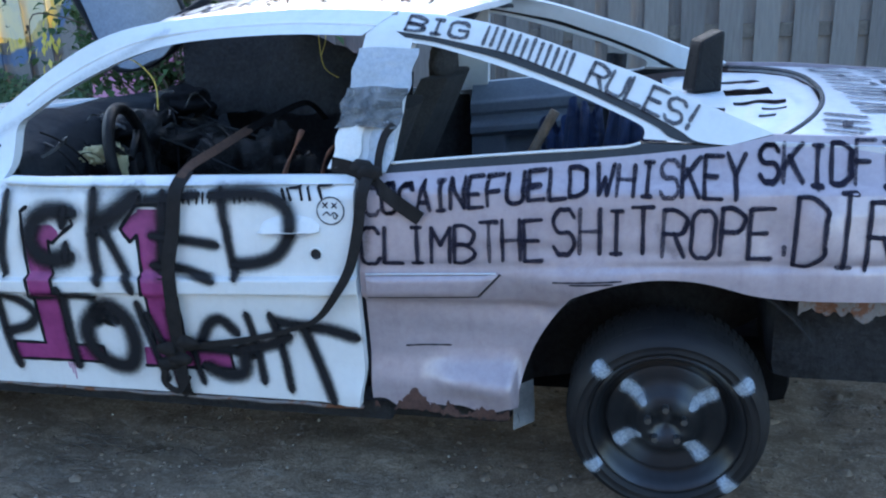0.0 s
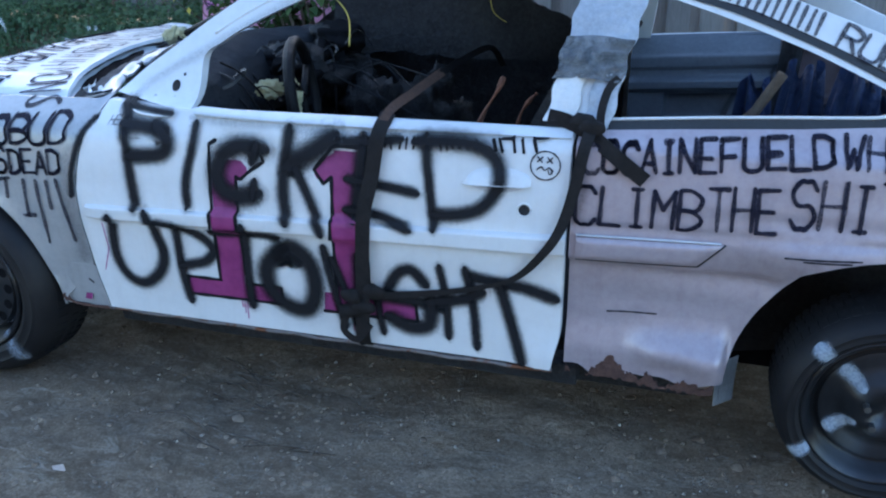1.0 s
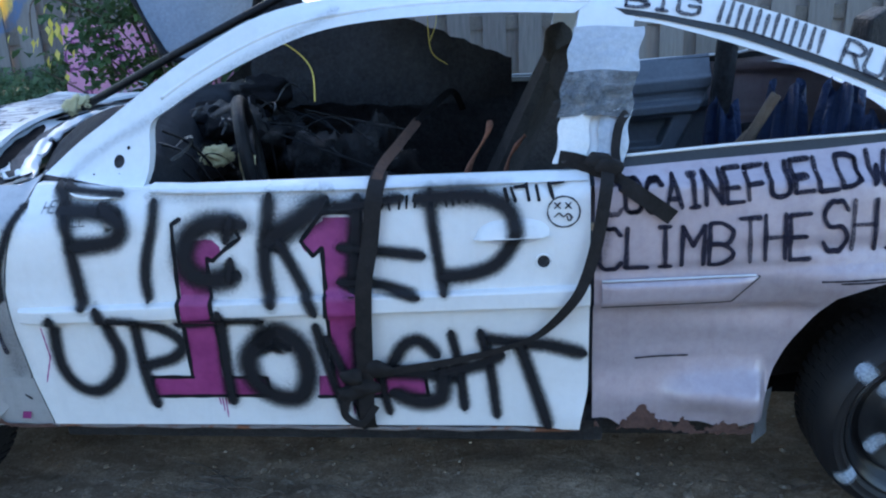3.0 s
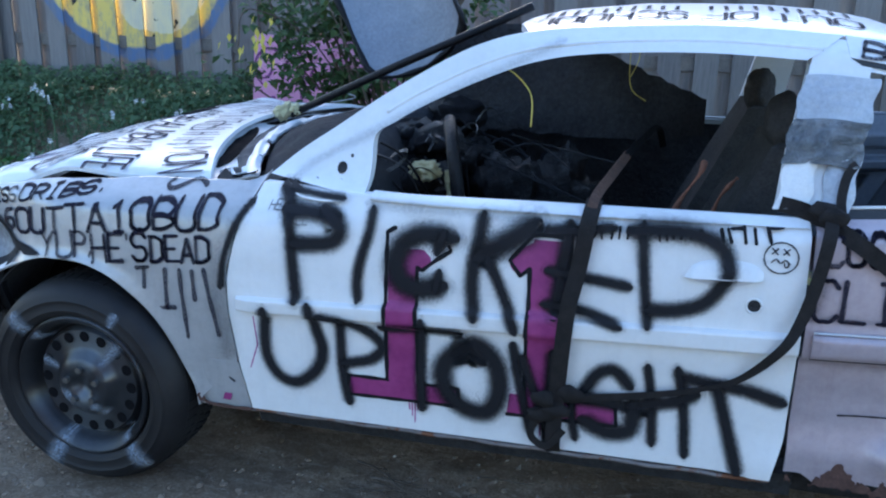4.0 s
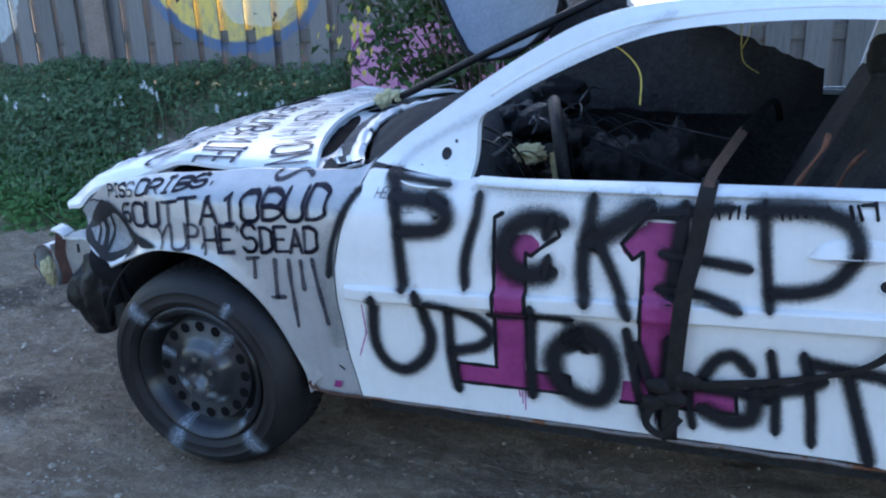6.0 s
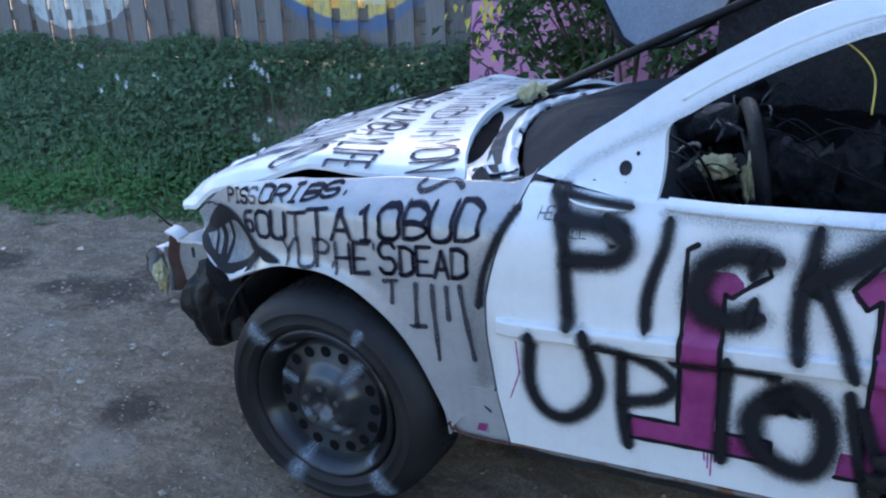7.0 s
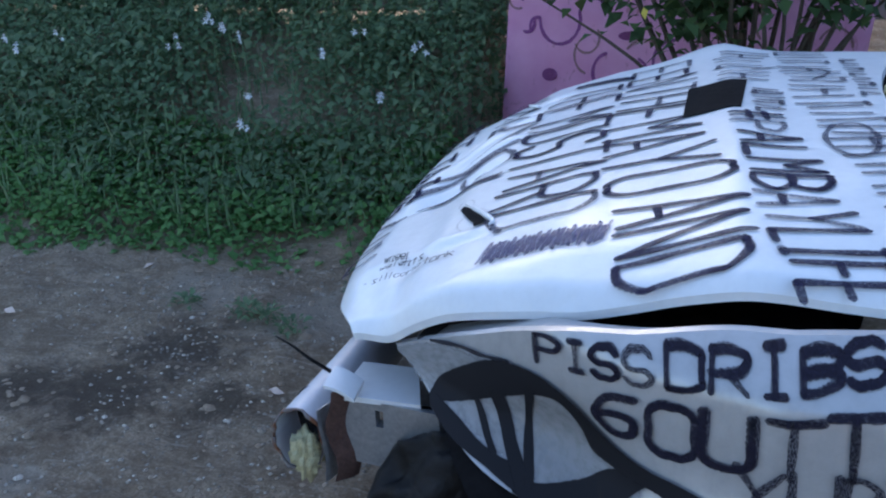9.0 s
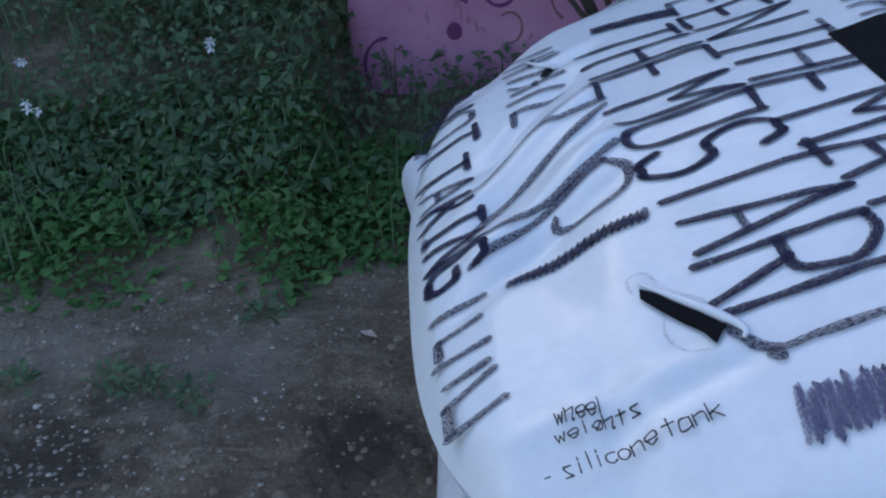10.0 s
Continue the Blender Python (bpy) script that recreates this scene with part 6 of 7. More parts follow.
for k in range(7):
    x0, y0, z0 = wrng.uniform(0.8, 1.3), wrng.uniform(0.45, 1.2), wrng.uniform(0.82, 1.0)
    pts = smooth_line([(x0, y0, z0), (x0 + wrng.uniform(.05, .15), y0 + wrng.uniform(-.1, .1), z0 + wrng.uniform(-.05, .05)), (x0 + wrng.uniform(.15, .35), y0 + wrng.uniform(-.1, .1), z0 - wrng.uniform(0.02, .15))], 6)
    v, f = tube(pts, 0.0025, 5)
    cpart("loose_cable", mesh_of("loose_cable", v, f, M_dash), dash)

# --- roof and pillars ---
ROOF_X = (1.06, 1.12, 1.20, 1.44, 1.75, 1.93, 2.05, 2.16)
ROOF_Z = (1.262, 1.296, 1.316, 1.341, 1.347, 1.338, 1.318, 1.285)


def roof_at(x, y, lift=0.0):
    d = (y - YC) / 0.52
    z = float(np.interp(x, ROOF_X, ROOF_Z)) - 0.038 * d * d - 0.012 * abs(d) ** 6
    return Vector((x, y, z + lift + 0.002 * noise.noise(Vector((x * 6, y * 6, 1)))))


def roof_fn(s, t):
    b = 2 * t - 1
    x = 1.085 + 0.10 * abs(b) ** 2 * (1 - s) + s * (2.13 - 1.085 - 0.10 * abs(b) ** 2 * s)
    return roof_at(x, YC + 0.52 * b)


v, f = sheet(roof_fn, 40, 30, (0, 0, -0.018))
roof = cpart("roof", mesh_of("roof", v, f, M_roof), None, "white roof panel with marker writing")


def roof_text(a, b, lift=0.0):
    """Writing whose tops point to the near side."""
    return roof_at(-a, YC - b, lift)


for n, one in enumerate(words([("OUT", (-1.98, 0.33), (-1.75, 0.33), 0.10, 0.10), ("OF", (-1.73, 0.33), (-1.58, 0.33), 0.10, 0.10), ("SCHOOL", (-1.56, 0.33), (-1.14, 0.33), 0.10, 0.09), ("||||||||||", (-1.98, 0.18), (-1.6, 0.18), 0.10, 0.10), ("||||||||||", (-1.55, 0.18), (-1.16, 0.18), 0.10, 0.10)], 17, fill=0.78, twice=0.003)):
    cwriting("marker_word", one, roof_text, 0.012, 0.003, M_pen, roof, 95 + n, "black marker word")
v, f = sheet(lambda s, t: roof_at(1.14 + 0.94 * s, 0.46 + 0.93 * t, -0.03 - 0.01 * math.sin(s * 20 + t * 9)), 20, 16, (0, 0, -0.012))
cpart("headliner", mesh_of("headliner", v, f, M_char), None, "burnt black headliner")

SAIL_UP = [(1.918, 1.292), (2.04, 1.279), (2.161, 1.259), (2.27, 1.228), (2.366, 1.195), (2.47, 1.159), (2.573, 1.121), (2.705, 1.063), (2.80, 1.024), (2.857, 1.000)]
SAIL_LO = [(1.925, 1.245), (2.02, 1.230), (2.12, 1.209), (2.225, 1.185), (2.33, 1.147), (2.44, 1.104), (2.54, 1.060), (2.642, 1.009), (2.685, 0.984), (2.76, 0.975)]
GLASS_UP = [(1.972, 1.215), (2.03, 1.205), (2.10, 1.186), (2.168, 1.166), (2.27, 1.133), (2.37, 1.098), (2.46, 1.061), (2.549, 1.021), (2.564, 1.004), (2.562, 0.988)]
GLASS_LO = [(1.935, 0.930), (2.01, 0.936), (2.09, 0.942), (2.17, 0.948), (2.25, 0.953), (2.33, 0.958), (2.42, 0.963), (2.50, 0.968), (2.53, 0.971), (2.555, 0.978)]
BELT_LO = [(1.905, 0.905), (2.00, 0.912), (2.09, 0.918), (2.18, 0.924), (2.27, 0.930), (2.36, 0.936), (2.46, 0.944), (2.56, 0.954), (2.66, 0.965), (2.76, 0.973)]
for side in (near, far):
    k = 1 if side is near else -1
    v, f = strip(SAIL_UP, SAIL_LO, side, 4, (0, 0.04 * k, -0.004))
    sail = cpart("rear_pillar", mesh_of("rear_pillar", v, f, M_frame), None, "white rear pillar with marker writing" if k == 1 else "white far rear pillar with drilled holes")
    if side is near:
        left_sail = sail
        for n, one in enumerate(words([("BIG", (1.950, 1.249), (2.125, 1.221), 0.034, 0.036), ("||||||||||||", (2.15, 1.212), (2.385, 1.132), 0.044, 0.05), ("RULES!", (2.42, 1.115), (2.675, 1.007), 0.052, 0.056)], 18, fill=0.8)):
            cwriting("marker_word", one, near, 0.010, 0.004, M_pen, left_sail, 196 + n, "black marker word")
    mid_up = [tuple(np.array(a) * 0.45 + np.array(b) * 0.55) for a, b in zip(SAIL_LO, GLASS_UP)]
    v, f = strip(SAIL_LO, mid_up, side, 3, (0, 0.02 * k, 0), -0.002)
    cpart("window_gasket", mesh_of("window_gasket", v, f, M_gasket), sail)
    v, f = strip(mid_up, GLASS_UP, side, 3, (0, 0.03 * k, 0), -0.006)
    cpart("window_reveal", mesh_of("window_reveal", v, f, M_frame), sail)
    v, f = strip(GLASS_LO, BELT_LO, side, 3, (0, 0.03 * k, 0), -0.003)
    cpart("window_gasket", mesh_of("window_gasket", v, f, M_gasket), sail)
    v, f = tube([side(x, z + 0.002, -0.002) for x, z in smooth_line(GLASS_LO, 3)], 0.004, 6)
    cpart("window_trim", mesh_of("window_trim", v, f, M_frame), sail)
    # middle pillar
    v, f = strip([(1.852, 1.286), (1.842, 1.236), (1.82, 1.12), (1.80, 1.02), (1.786, 0.92)], [(1.985, 1.276), (1.972, 1.228), (1.957, 1.12), (1.946, 1.02), (1.93, 0.91)], side, 5, (0, 0.05 * k, 0), -0.003)
    b = cpart("middle_pillar", mesh_of("middle_pillar", v, f, M_frame))
    if side is near:
        def wrap(x0, x1, z0, z1, lift, amp, seed):
            def fn(s, t):
                z = z0 + (z1 - z0) * t + 0.003 * math.sin(s * 5 + seed)
                x = x0 + (x1 - x0) * s + (z - 1.08) * 0.18 + 0.004 * math.sin(t * 9 + seed)
                return near(x, z, lift + amp * abs(noise.noise(Vector((x * 22, z * 30, seed)))) + 0.010 * math.sin(math.pi * s))
            return sheet(fn, 24, 18, (0, 0.004, 0))
        for nm, x0, x1, z0, z1, lift, mat, amp, lab in (("tape_band", 1.805, 1.968, 1.098, 1.205, 0.004, M_tape, 0.006, "silver duct tape band"), ("tape_band", 1.80, 1.965, 1.018, 1.112, 0.007, M_foil, 0.03, "crumpled grey tape band"),
                                                         ("tape_band", 1.808, 1.878, 0.925, 1.03, 0.010, M_tapew, 0.001, "white tape piece"), ("tape_band", 1.90, 1.966, 0.915, 1.03, 0.006, M_tape, 0.004, "silver tape piece")):
            v, f = wrap(x0, x1, z0, z1, lift, amp, len(nm) + z0 * 9)
            cpart(nm, mesh_of(nm, v, f, mat), b, lab)

# --- rear quarters ---
Q_ARCH = [(2.262, 0.300), (2.268, 0.36), (2.280, 0.46), (2.298, 0.52), (2.332, 0.572), (2.38, 0.608), (2.428, 0.637), (2.49, 0.660), (2.56, 0.674), (2.625, 0.679), (2.689, 0.676), (2.75, 0.665), (2.816, 0.648), (2.90, 0.640), (3.05, 0.640), (3.30, 0.640), (3.55, 0.640)]
Q_DENTS = ((2.42, 0.66, 0.14, 0.05, -0.018), (2.30, 0.60, 0.12, 0.05, 0.018), (2.10, 0.58, 0.22, 0.04, 0.008), (2.12, 0.50, 0.20, 0.03, 0.006), (2.86, 0.78, 0.06, 0.07, 0.016), (2.95, 0.80, 0.05, 0.06, -0.012),
           (2.6, 0.80, 0.14, 0.05, 0.008), (2.2, 0.75, 0.1, 0.05, -0.006), (2.22, 0.34, 0.05, 0.05, -0.018), (2.45, 0.74, 0.3, 0.02, 0.008))


def quarter_top(x):
    return float(np.interp(x, (1.86, 2.09, 2.36, 2.56, 2.76, 2.86, 3.1, 3.6), (0.905, 0.921, 0.938, 0.955, 0.975, 0.998, 0.992, 0.96)))


def q_relief(x, z):
    """Dents, and the step where the lower panel sits in under the moulding."""
    step = 0.030 * smoothstep((0.606 - z) / 0.02) * (1 - 0.75 * smoothstep((0.44 - z) / 0.10)) * smoothstep((2.40 - x) / 0.10)
    under = 0.452 + 0.02 * (x - 2.1) - z
    wedge = smoothstep((x - 2.0) / 0.12) * smoothstep((2.27 - x) / 0.02)
    step -= 0.036 * wedge * smoothstep(under / 0.085) * (1 - 0.6 * smoothstep((under - 0.07) / 0.06)) + 0.005 * wedge * smoothstep(under / 0.006)
    return dent(x, z, Q_DENTS) + step + 0.006 * math.exp(-((z - 0.688 - 0.03 * (x - 1.9)) / 0.010) ** 2)


def on_quarter(x, z, lift=0.0):
    p = near(x, z, lift)
    p.y += q_relief(x, z)
    return p


def quarter(side):
    k = 1 if side is near else -1
    A = smooth_line([(1.870, 0.30), (1.93, 0.30), (2.0, 0.30), (2.07, 0.30), (2.13, 0.30), (2.18, 0.30), (2.22, 0.30)] + Q_ARCH, 4)

    def fn(s, t):
        i = s * (len(A) - 1)
        n = min(int(i), len(A) - 2)
        w = i - n
        a = np.array(A[n]) * (1 - w) + np.array(A[n + 1]) * w
        xt = 1.868 + (3.55 - 1.868) * s
        x = a[0] * (1 - smoothstep(t * 1.4)) + xt * smoothstep(t * 1.4)
        zb = a[1]
        if a[0] < 2.26:
            zb = 0.30 + 0.022 * noise.noise(Vector((a[0] * 14, 0, 0))) - 0.02 * smoothstep((a[0] - 1.9) / 0.05) * smoothstep((2.06 - a[0]) / 0.05)
        z = zb + (quarter_top(x) - zb) * t
        p = side(x, z)
        p.y += k * q_relief(x, z)
        return p
    v, f = sheet(fn, 100, 60, (0, 0.012 * k, 0))
    return cpart("rear_quarter", mesh_of("rear_quarter", v, f, M_quarter), None, "dented faded silver rear quarter with marker writing" if k == 1 else "dented far rear quarter")


left_quarter = quarter(near)
quarter(far)
for n, one in enumerate(words([("COCAINE", (1.893, 0.818), (2.196, 0.846), 0.068, 0.064), ("FUELD", (2.20, 0.848), (2.446, 0.876), 0.062, 0.054), ("WHISKEY", (2.455, 0.878), (2.80, 0.868), 0.056, 0.092), ("SKIDFI", (2.825, 0.902), (3.13, 0.896), 0.074, 0.086),
                              ("CLIMB", (1.878, 0.695), (2.178, 0.708), 0.088, 0.096), ("THE", (2.184, 0.712), (2.345, 0.724), 0.098, 0.104), ("SHIT", (2.36, 0.732), (2.605, 0.738), 0.108, 0.106), ("ROPE.", (2.612, 0.738), (2.90, 0.742), 0.112, 0.11), ("DIR", (2.90, 0.718), (3.13, 0.714), 0.155, 0.158)], 14, twice=0.0035)):
    cwriting("marker_word", one, on_quarter, 0.011, 0.004, M_pen, left_quarter, 97 + n, "black marker word")
for n, ln in enumerate(([(1.888, 0.84), (1.895, 0.78), (1.88, 0.70)], [(2.6, 0.80), (2.64, 0.74)])):
    cwriting("overspray", [ln], on_quarter, 0.03, 0.003, M_sprayfaint, left_quarter, 98 + 500 * n)
for n, ln in enumerate((smooth_line([(2.36, 0.668), (2.44, 0.672), (2.52, 0.676)], 4), [(2.40, 0.664), (2.50, 0.668)], smooth_line([(1.97, 0.457), (2.02, 0.462), (2.09, 0.465)], 4))):
    cwriting("scuff_mark", [ln], on_quarter, 0.005, 0.0042, M_thin, left_quarter, 99 + 400 * n, sharp=-2.0)


def trim_q(s, t):
    x1 = 2.171 + 0.054 * t
    return on_quarter(1.885 + (x1 - 1.885) * s, 0.606 + 0.012 * s + (0.057 + 0.004 * s) * t, 0.006 + 0.012 * min(1.0, 6 * min(t, 1 - t) + 0.1, 14 * min(s, 1 - s) + 0.2))


v, f = sheet(trim_q, 20, 8, (0, 0.01, 0))
cpart("side_moulding", mesh_of("side_moulding", v, f, M_quarter), left_quarter)
# dark line: the shadow below the moulding put into colour
rim_line = [on_quarter(1.885 + 0.288 * i / 16, 0.6035 + 0.012 * i / 16, 0.001) for i in range(17)] + [on_quarter(2.176 + 0.054 * i / 6, 0.618 + 0.061 * i / 6, 0.001) for i in range(7)]
v, f = tube(rim_line, 0.003, 5)
cpart("moulding_gap", mesh_of("moulding_gap", v, f, M_gasket), left_quarter, "dark line painted as shade under the moulding")
v, f = tube([on_quarter(1.885 + 0.335 * i / 16, 0.669 + 0.014 * i / 16, 0.008) for i in range(17)], 0.0028, 5)
cpart("moulding_edge", mesh_of("moulding_edge", v, f, M_deck), left_quarter, "pale line along the moulding's top edge")
# rusted lower edge, and the bent flap in front of the wheel
v, f = sheet(lambda s, t: on_quarter(1.875 + 0.37 * s, 0.274 + 0.012 * noise.noise(Vector((s * 30, 0, 0))) + (0.055 + 0.04 * noise.noise(Vector((s * 11, 3, 0)))) * t, 0.0025), 90, 10, (0, 0.004, 0), keep=lambda s, t: t < 0.50 + 1.5 * noise.noise(Vector((s * 5, 1, 7))) + 0.25 * noise.noise(Vector((s * 16, t * 4, 7))))
cpart("rusted_edge", mesh_of("rusted_edge", v, f, M_rust), left_quarter, "flaking rust along the lower edge")
v, f = sheet(lambda s, t: Vector((2.25 + 0.045 * s, 0.095 + 0.05 * s + 0.01 * math.sin(t * 5), 0.235 + 0.13 * t)), 5, 8, (0.004, 0.006, 0))
cpart("bent_flap", mesh_of("bent_flap", v, f, M_steel), left_quarter, "bent metal flap")
def torn(s, t):
    low = 0.580 + 0.045 * noise.noise(Vector((s * 9, 0, 5))) + 0.02 * noise.noise(Vector((s * 31, 0, 5)))
    return Vector((2.93 + 0.56 * s, 0.125 + 0.08 * s + 0.01 * math.sin(s * 20), low + (0.642 - low) * t))


v, f = sheet(torn, 70, 8, (0, 0.012, 0))
cpart("torn_rear_panel", mesh_of("torn_rear_panel", v, f, M_rusty), None, "rust-eaten panel behind the wheel")
tail = box_mesh("rear_body", (0.68, 1.44, 0.30), M_char, 0.06)
cpart("rear_body", tail).location = (3.22, YC, 0.36)
# axle as one plain box, underbody shade put into its near-black colour
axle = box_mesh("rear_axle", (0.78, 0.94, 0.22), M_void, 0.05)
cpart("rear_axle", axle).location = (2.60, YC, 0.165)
v, f = sheet(lambda s, t: Vector((3.55 + 0.03 * math.sin(math.pi * t), 0.16 + 1.53 * s, 0.40 + 0.56 * t)), 16, 8, (-0.02, 0, 0))
cpart("rear_panel", mesh_of("rear_panel", v, f, M_quarter))


def deck_edge(b):
    return 3.06 - 0.20 * abs(b) ** 2.5


def deck_fn(s, t):
    b = 2 * t - 1
    x = deck_edge(b) + (3.57 - deck_edge(b)) * s
    return Vector((x, YC + 0.735 * b, 1.018 - 0.035 * b * b - 0.03 * s - 0.03 * smoothstep((s - 0.8) / 0.2)))


v, f = sheet(deck_fn, 20, 24, (0, 0, -0.02))
deck = cpart("boot_lid", mesh_of("boot_lid", v, f, M_deck), None, "dusty white boot lid with marker writing")
def on_deck(a, b, lift=0.0):
    """Writing on the lid: a across the car, b along it."""
    k = (a - YC) / 0.735
    return Vector((b, a, 1.018 - 0.035 * k * k - 0.03 * (b - deck_edge(k)) / (3.57 - deck_edge(k)) + lift))


krng = random.Random(20)
for n, row in enumerate((((0.45, 3.10), (1.45, 3.10), 0.13, 0.13, 17), ((0.34, 3.26), (1.50, 3.26), 0.13, 0.13, 20), ((0.30, 3.42), (1.50, 3.42), 0.12, 0.12, 20), ((0.26, 2.97), (0.46, 3.02), 0.10, 0.10, 4))):
    for k, bar_ in enumerate(scrawl_bars(*row, krng)):
        cwriting("marker_bar", [bar_], on_deck, 0.026, 0.004, M_pen, deck, 500 + 40 * n + k)
v, f = tube([Vector((deck_edge(b / 20) - 0.006, YC + 0.72 * b / 20, 1.016 - 0.037 * (b / 20) ** 2)) for b in range(-20, 21)], 0.007, 6)
cpart("boot_seal", mesh_of("boot_seal", v, f, M_sealant), deck, "dark worn rubber seal round the lid")


def shelf_fn(s, t):
    b = 2 * t - 1
    x1 = deck_edge(b) - 0.012
    return Vector((2.62 + (x1 - 2.62) * s, YC + 0.70 * b, 1.0 - 0.04 * b * b - 0.02 * (1 - s) + 0.006 * noise.noise(Vector((s * 9, t * 9, 4)))))


SLOTS = ((0.42, 0.74, 0.45, 0.54), (0.46, 0.80, 0.34, 0.385), (0.64, 0.80, 0.285, 0.31), (0.62, 0.74, 0.22, 0.25), (0.22, 0.40, 0.26, 0.33), (0.40, 0.74, 0.64, 0.70))
v, f = sheet(shelf_fn, 88, 100, (0, 0, -0.002), keep=lambda s, t: not any(p < s < q and r < t < w for p, q, r, w in SLOTS))
cpart("parcel_shelf", mesh_of("parcel_shelf", v, f, M_frame), None, "bare white metal parcel shelf with speaker cutouts")

# --- cabin ---
v, f = lathe([(0.165 + 0.018 * math.cos(a * 0.5236), 0.018 * math.sin(a * 0.5236)) for a in range(13)], 40)
wheel = cpart("steering_wheel", mesh_of("steering_wheel", v, f, M_black), None, "burnt black steering wheel")
wheel.matrix_basis = Matrix.Translation((0.955, 0.555, 0.850)) @ Euler((radians(8), 0, radians(-76))).to_matrix().to_4x4()
for a in (0.5, 2.64, 4.71):
    v, f = tube([(0, 0, 0), (0.165 * math.cos(a), 0, 0.165 * math.sin(a))], 0.012, 6, 0.6)
    part("spoke", mesh_of("spoke", v, f, M_black), wheel)
v, f = tube([(0.93, 0.555, 0.865), (0.70, 0.60, 0.78), (0.5, 0.62, 0.70)], 0.035, 10)
cpart("steering_column", mesh_of("steering_column", v, f, M_char))


def seat_parts(y0, tilt=0.0):
    def back(s, t):
        w = 0.23 * (1 - 0.25 * t ** 3)
        b = 2 * s - 1
        return Vector((1.60 + 0.22 * t + 0.035 * b * b * -1, y0 + w * b, 0.56 + 0.46 * t + tilt))
    v, f = sheet(back, 14, 14, (0.10, 0, 0))
    s_ = cpart("seat", mesh_of("seat", v, f, M_seat), None, "burnt front seat with scorched foam")
    v, f = sheet(lambda s, t: Vector((1.16 + 0.46 * t, y0 - 0.23 + 0.46 * s, 0.50 - 0.04 * t + 0.02 * math.cos(6 * s))), 12, 12, (0, 0, -0.14))
    cpart("seat_cushion", mesh_of("seat_cushion", v, f, M_seat), s_)
    o = cpart("headrest", lump("headrest", (0.052, 0.115, 0.15), M_seat, y0 * 7, 0.2, sub=3), s_)
    o.location = (1.83, y0, 0.985)
    return s_


ls = seat_parts(0.56)
seat_parts(1.29)
v, f = tube(smooth_line([(1.55, 0.36, 0.80), (1.58, 0.345, 0.88), (1.62, 0.34, 0.95), (1.63, 0.36, 0.98)], 5), lambda t: 0.006 + 0.003 * math.sin(t * 9), 7)
cpart("scorched_edge", mesh_of("scorched_edge", v, f, M_copper), ls, "scorched brown foam edge")
v, f = tube(smooth_line([(1.66, 0.40, 0.82), (1.675, 0.39, 0.88), (1.70, 0.39, 0.92), (1.715, 0.40, 0.935)], 5), lambda t: 0.005 + 0.002 * math.sin(t * 13), 7)
cpart("scorched_edge", mesh_of("scorched_edge", v, f, M_copper), ls)
v, f = sheet(lambda s, t: Vector((2.18 + 0.06 * t, 0.25 + 1.30 * s, 0.46 + 0.16 * t + 0.03 * math.sin(s * 12))), 24, 8, (0.10, 0, 0))
cpart("rear_seat_back", mesh_of("rear_seat_back", v, f, M_seat))
for k_, lab in ((1, "burnt door lining"), (-1, "burnt far door lining")):
    s_ = near if k_ == 1 else far
    v, f = sheet(lambda s, t: s_(0.56 + 1.28 * s, 0.30 + 0.575 * t, -0.045 - 0.012 * math.sin(5 * t) - 0.01 * noise.noise(Vector((s * 8, t * 6, k_)))), 30, 14, (0, 0.01 * k_, 0))
    cpart("door_lining", mesh_of("door_lining", v, f, M_char), None, lab)


def side_lining(s, t):
    """Moulded lining of the far rear side: a sill, two ribs, an armrest and a pocket with a slanted end."""
    x, h = 1.87 + 0.54 * s, 0.48 + 0.46 * t
    d = float(np.interp(h, (0.48, 0.730, 0.745, 0.775, 0.790, 0.815, 0.825, 0.865, 0.872, 0.94), (0.0, 0.0, -0.030, -0.032, 0.0, 0.0, -0.012, -0.014, 0.0, 0.060)))
    end = 2.235 + 0.45 * (h - 0.62)
    d += 0.06 * smoothstep((x - 2.005) / 0.012) * smoothstep((end - x) / 0.012) * smoothstep((h - 0.615) / 0.012) * smoothstep((0.722 - h) / 0.010)
    d += 0.05 * smoothstep((x - 2.30 - 0.5 * (h - 0.62)) / 0.02) * smoothstep((0.86 - h) / 0.02)
    return Vector((x, 1.585 + d, h + 0.077 * (x - 2.0)))


v, f = sheet(side_lining, 80, 90, (0, 0.008, 0))
cpart("side_lining", mesh_of("side_lining", v, f, M_bin), None, "grey moulded lining with a pocket beside the rear seat")
v, f = sheet(lambda s, t: Vector((2.385 + 0.075 * s + 0.03 * t, 1.52 + 0.02 * math.sin(6 * s), 0.55 + 0.50 * t)), 8, 10, (0, 0.02, 0))
cpart("pillar_lining", mesh_of("pillar_lining", v, f, M_char))
# sagging burnt lining on the far side, with a torn lower edge


def sag(s, t):
    x = 0.72 + 0.95 * s
    top = 1.245 - 0.10 * smoothstep((0.9 - x) / 0.3)
    low = 0.85 + 0.02 * s + 0.02 * noise.noise(Vector((s * 12, 0, 0)))
    cut = top if s < 0.42 else top - (s - 0.42) * 0.42 + 0.015 * noise.noise(Vector((s * 25, 1, 0)))
    return Vector((x, 1.36 + 0.06 * math.sin(s * 7) + 0.05 * t, low + (cut - low) * t))


v, f = sheet(sag, 40, 10, (0, 0.01, 0))
cpart("sagging_lining", mesh_of("sagging_lining", v, f, M_char), None, "torn sooty lining hanging inside")
# windscreen peeled up at the far corner
AX, LEN, WID = Vector((-0.50, 0.10, 0.86)).normalized(), 0.95, 0.205
CR = Vector((0.86, 0.06, 0.50)).normalized()


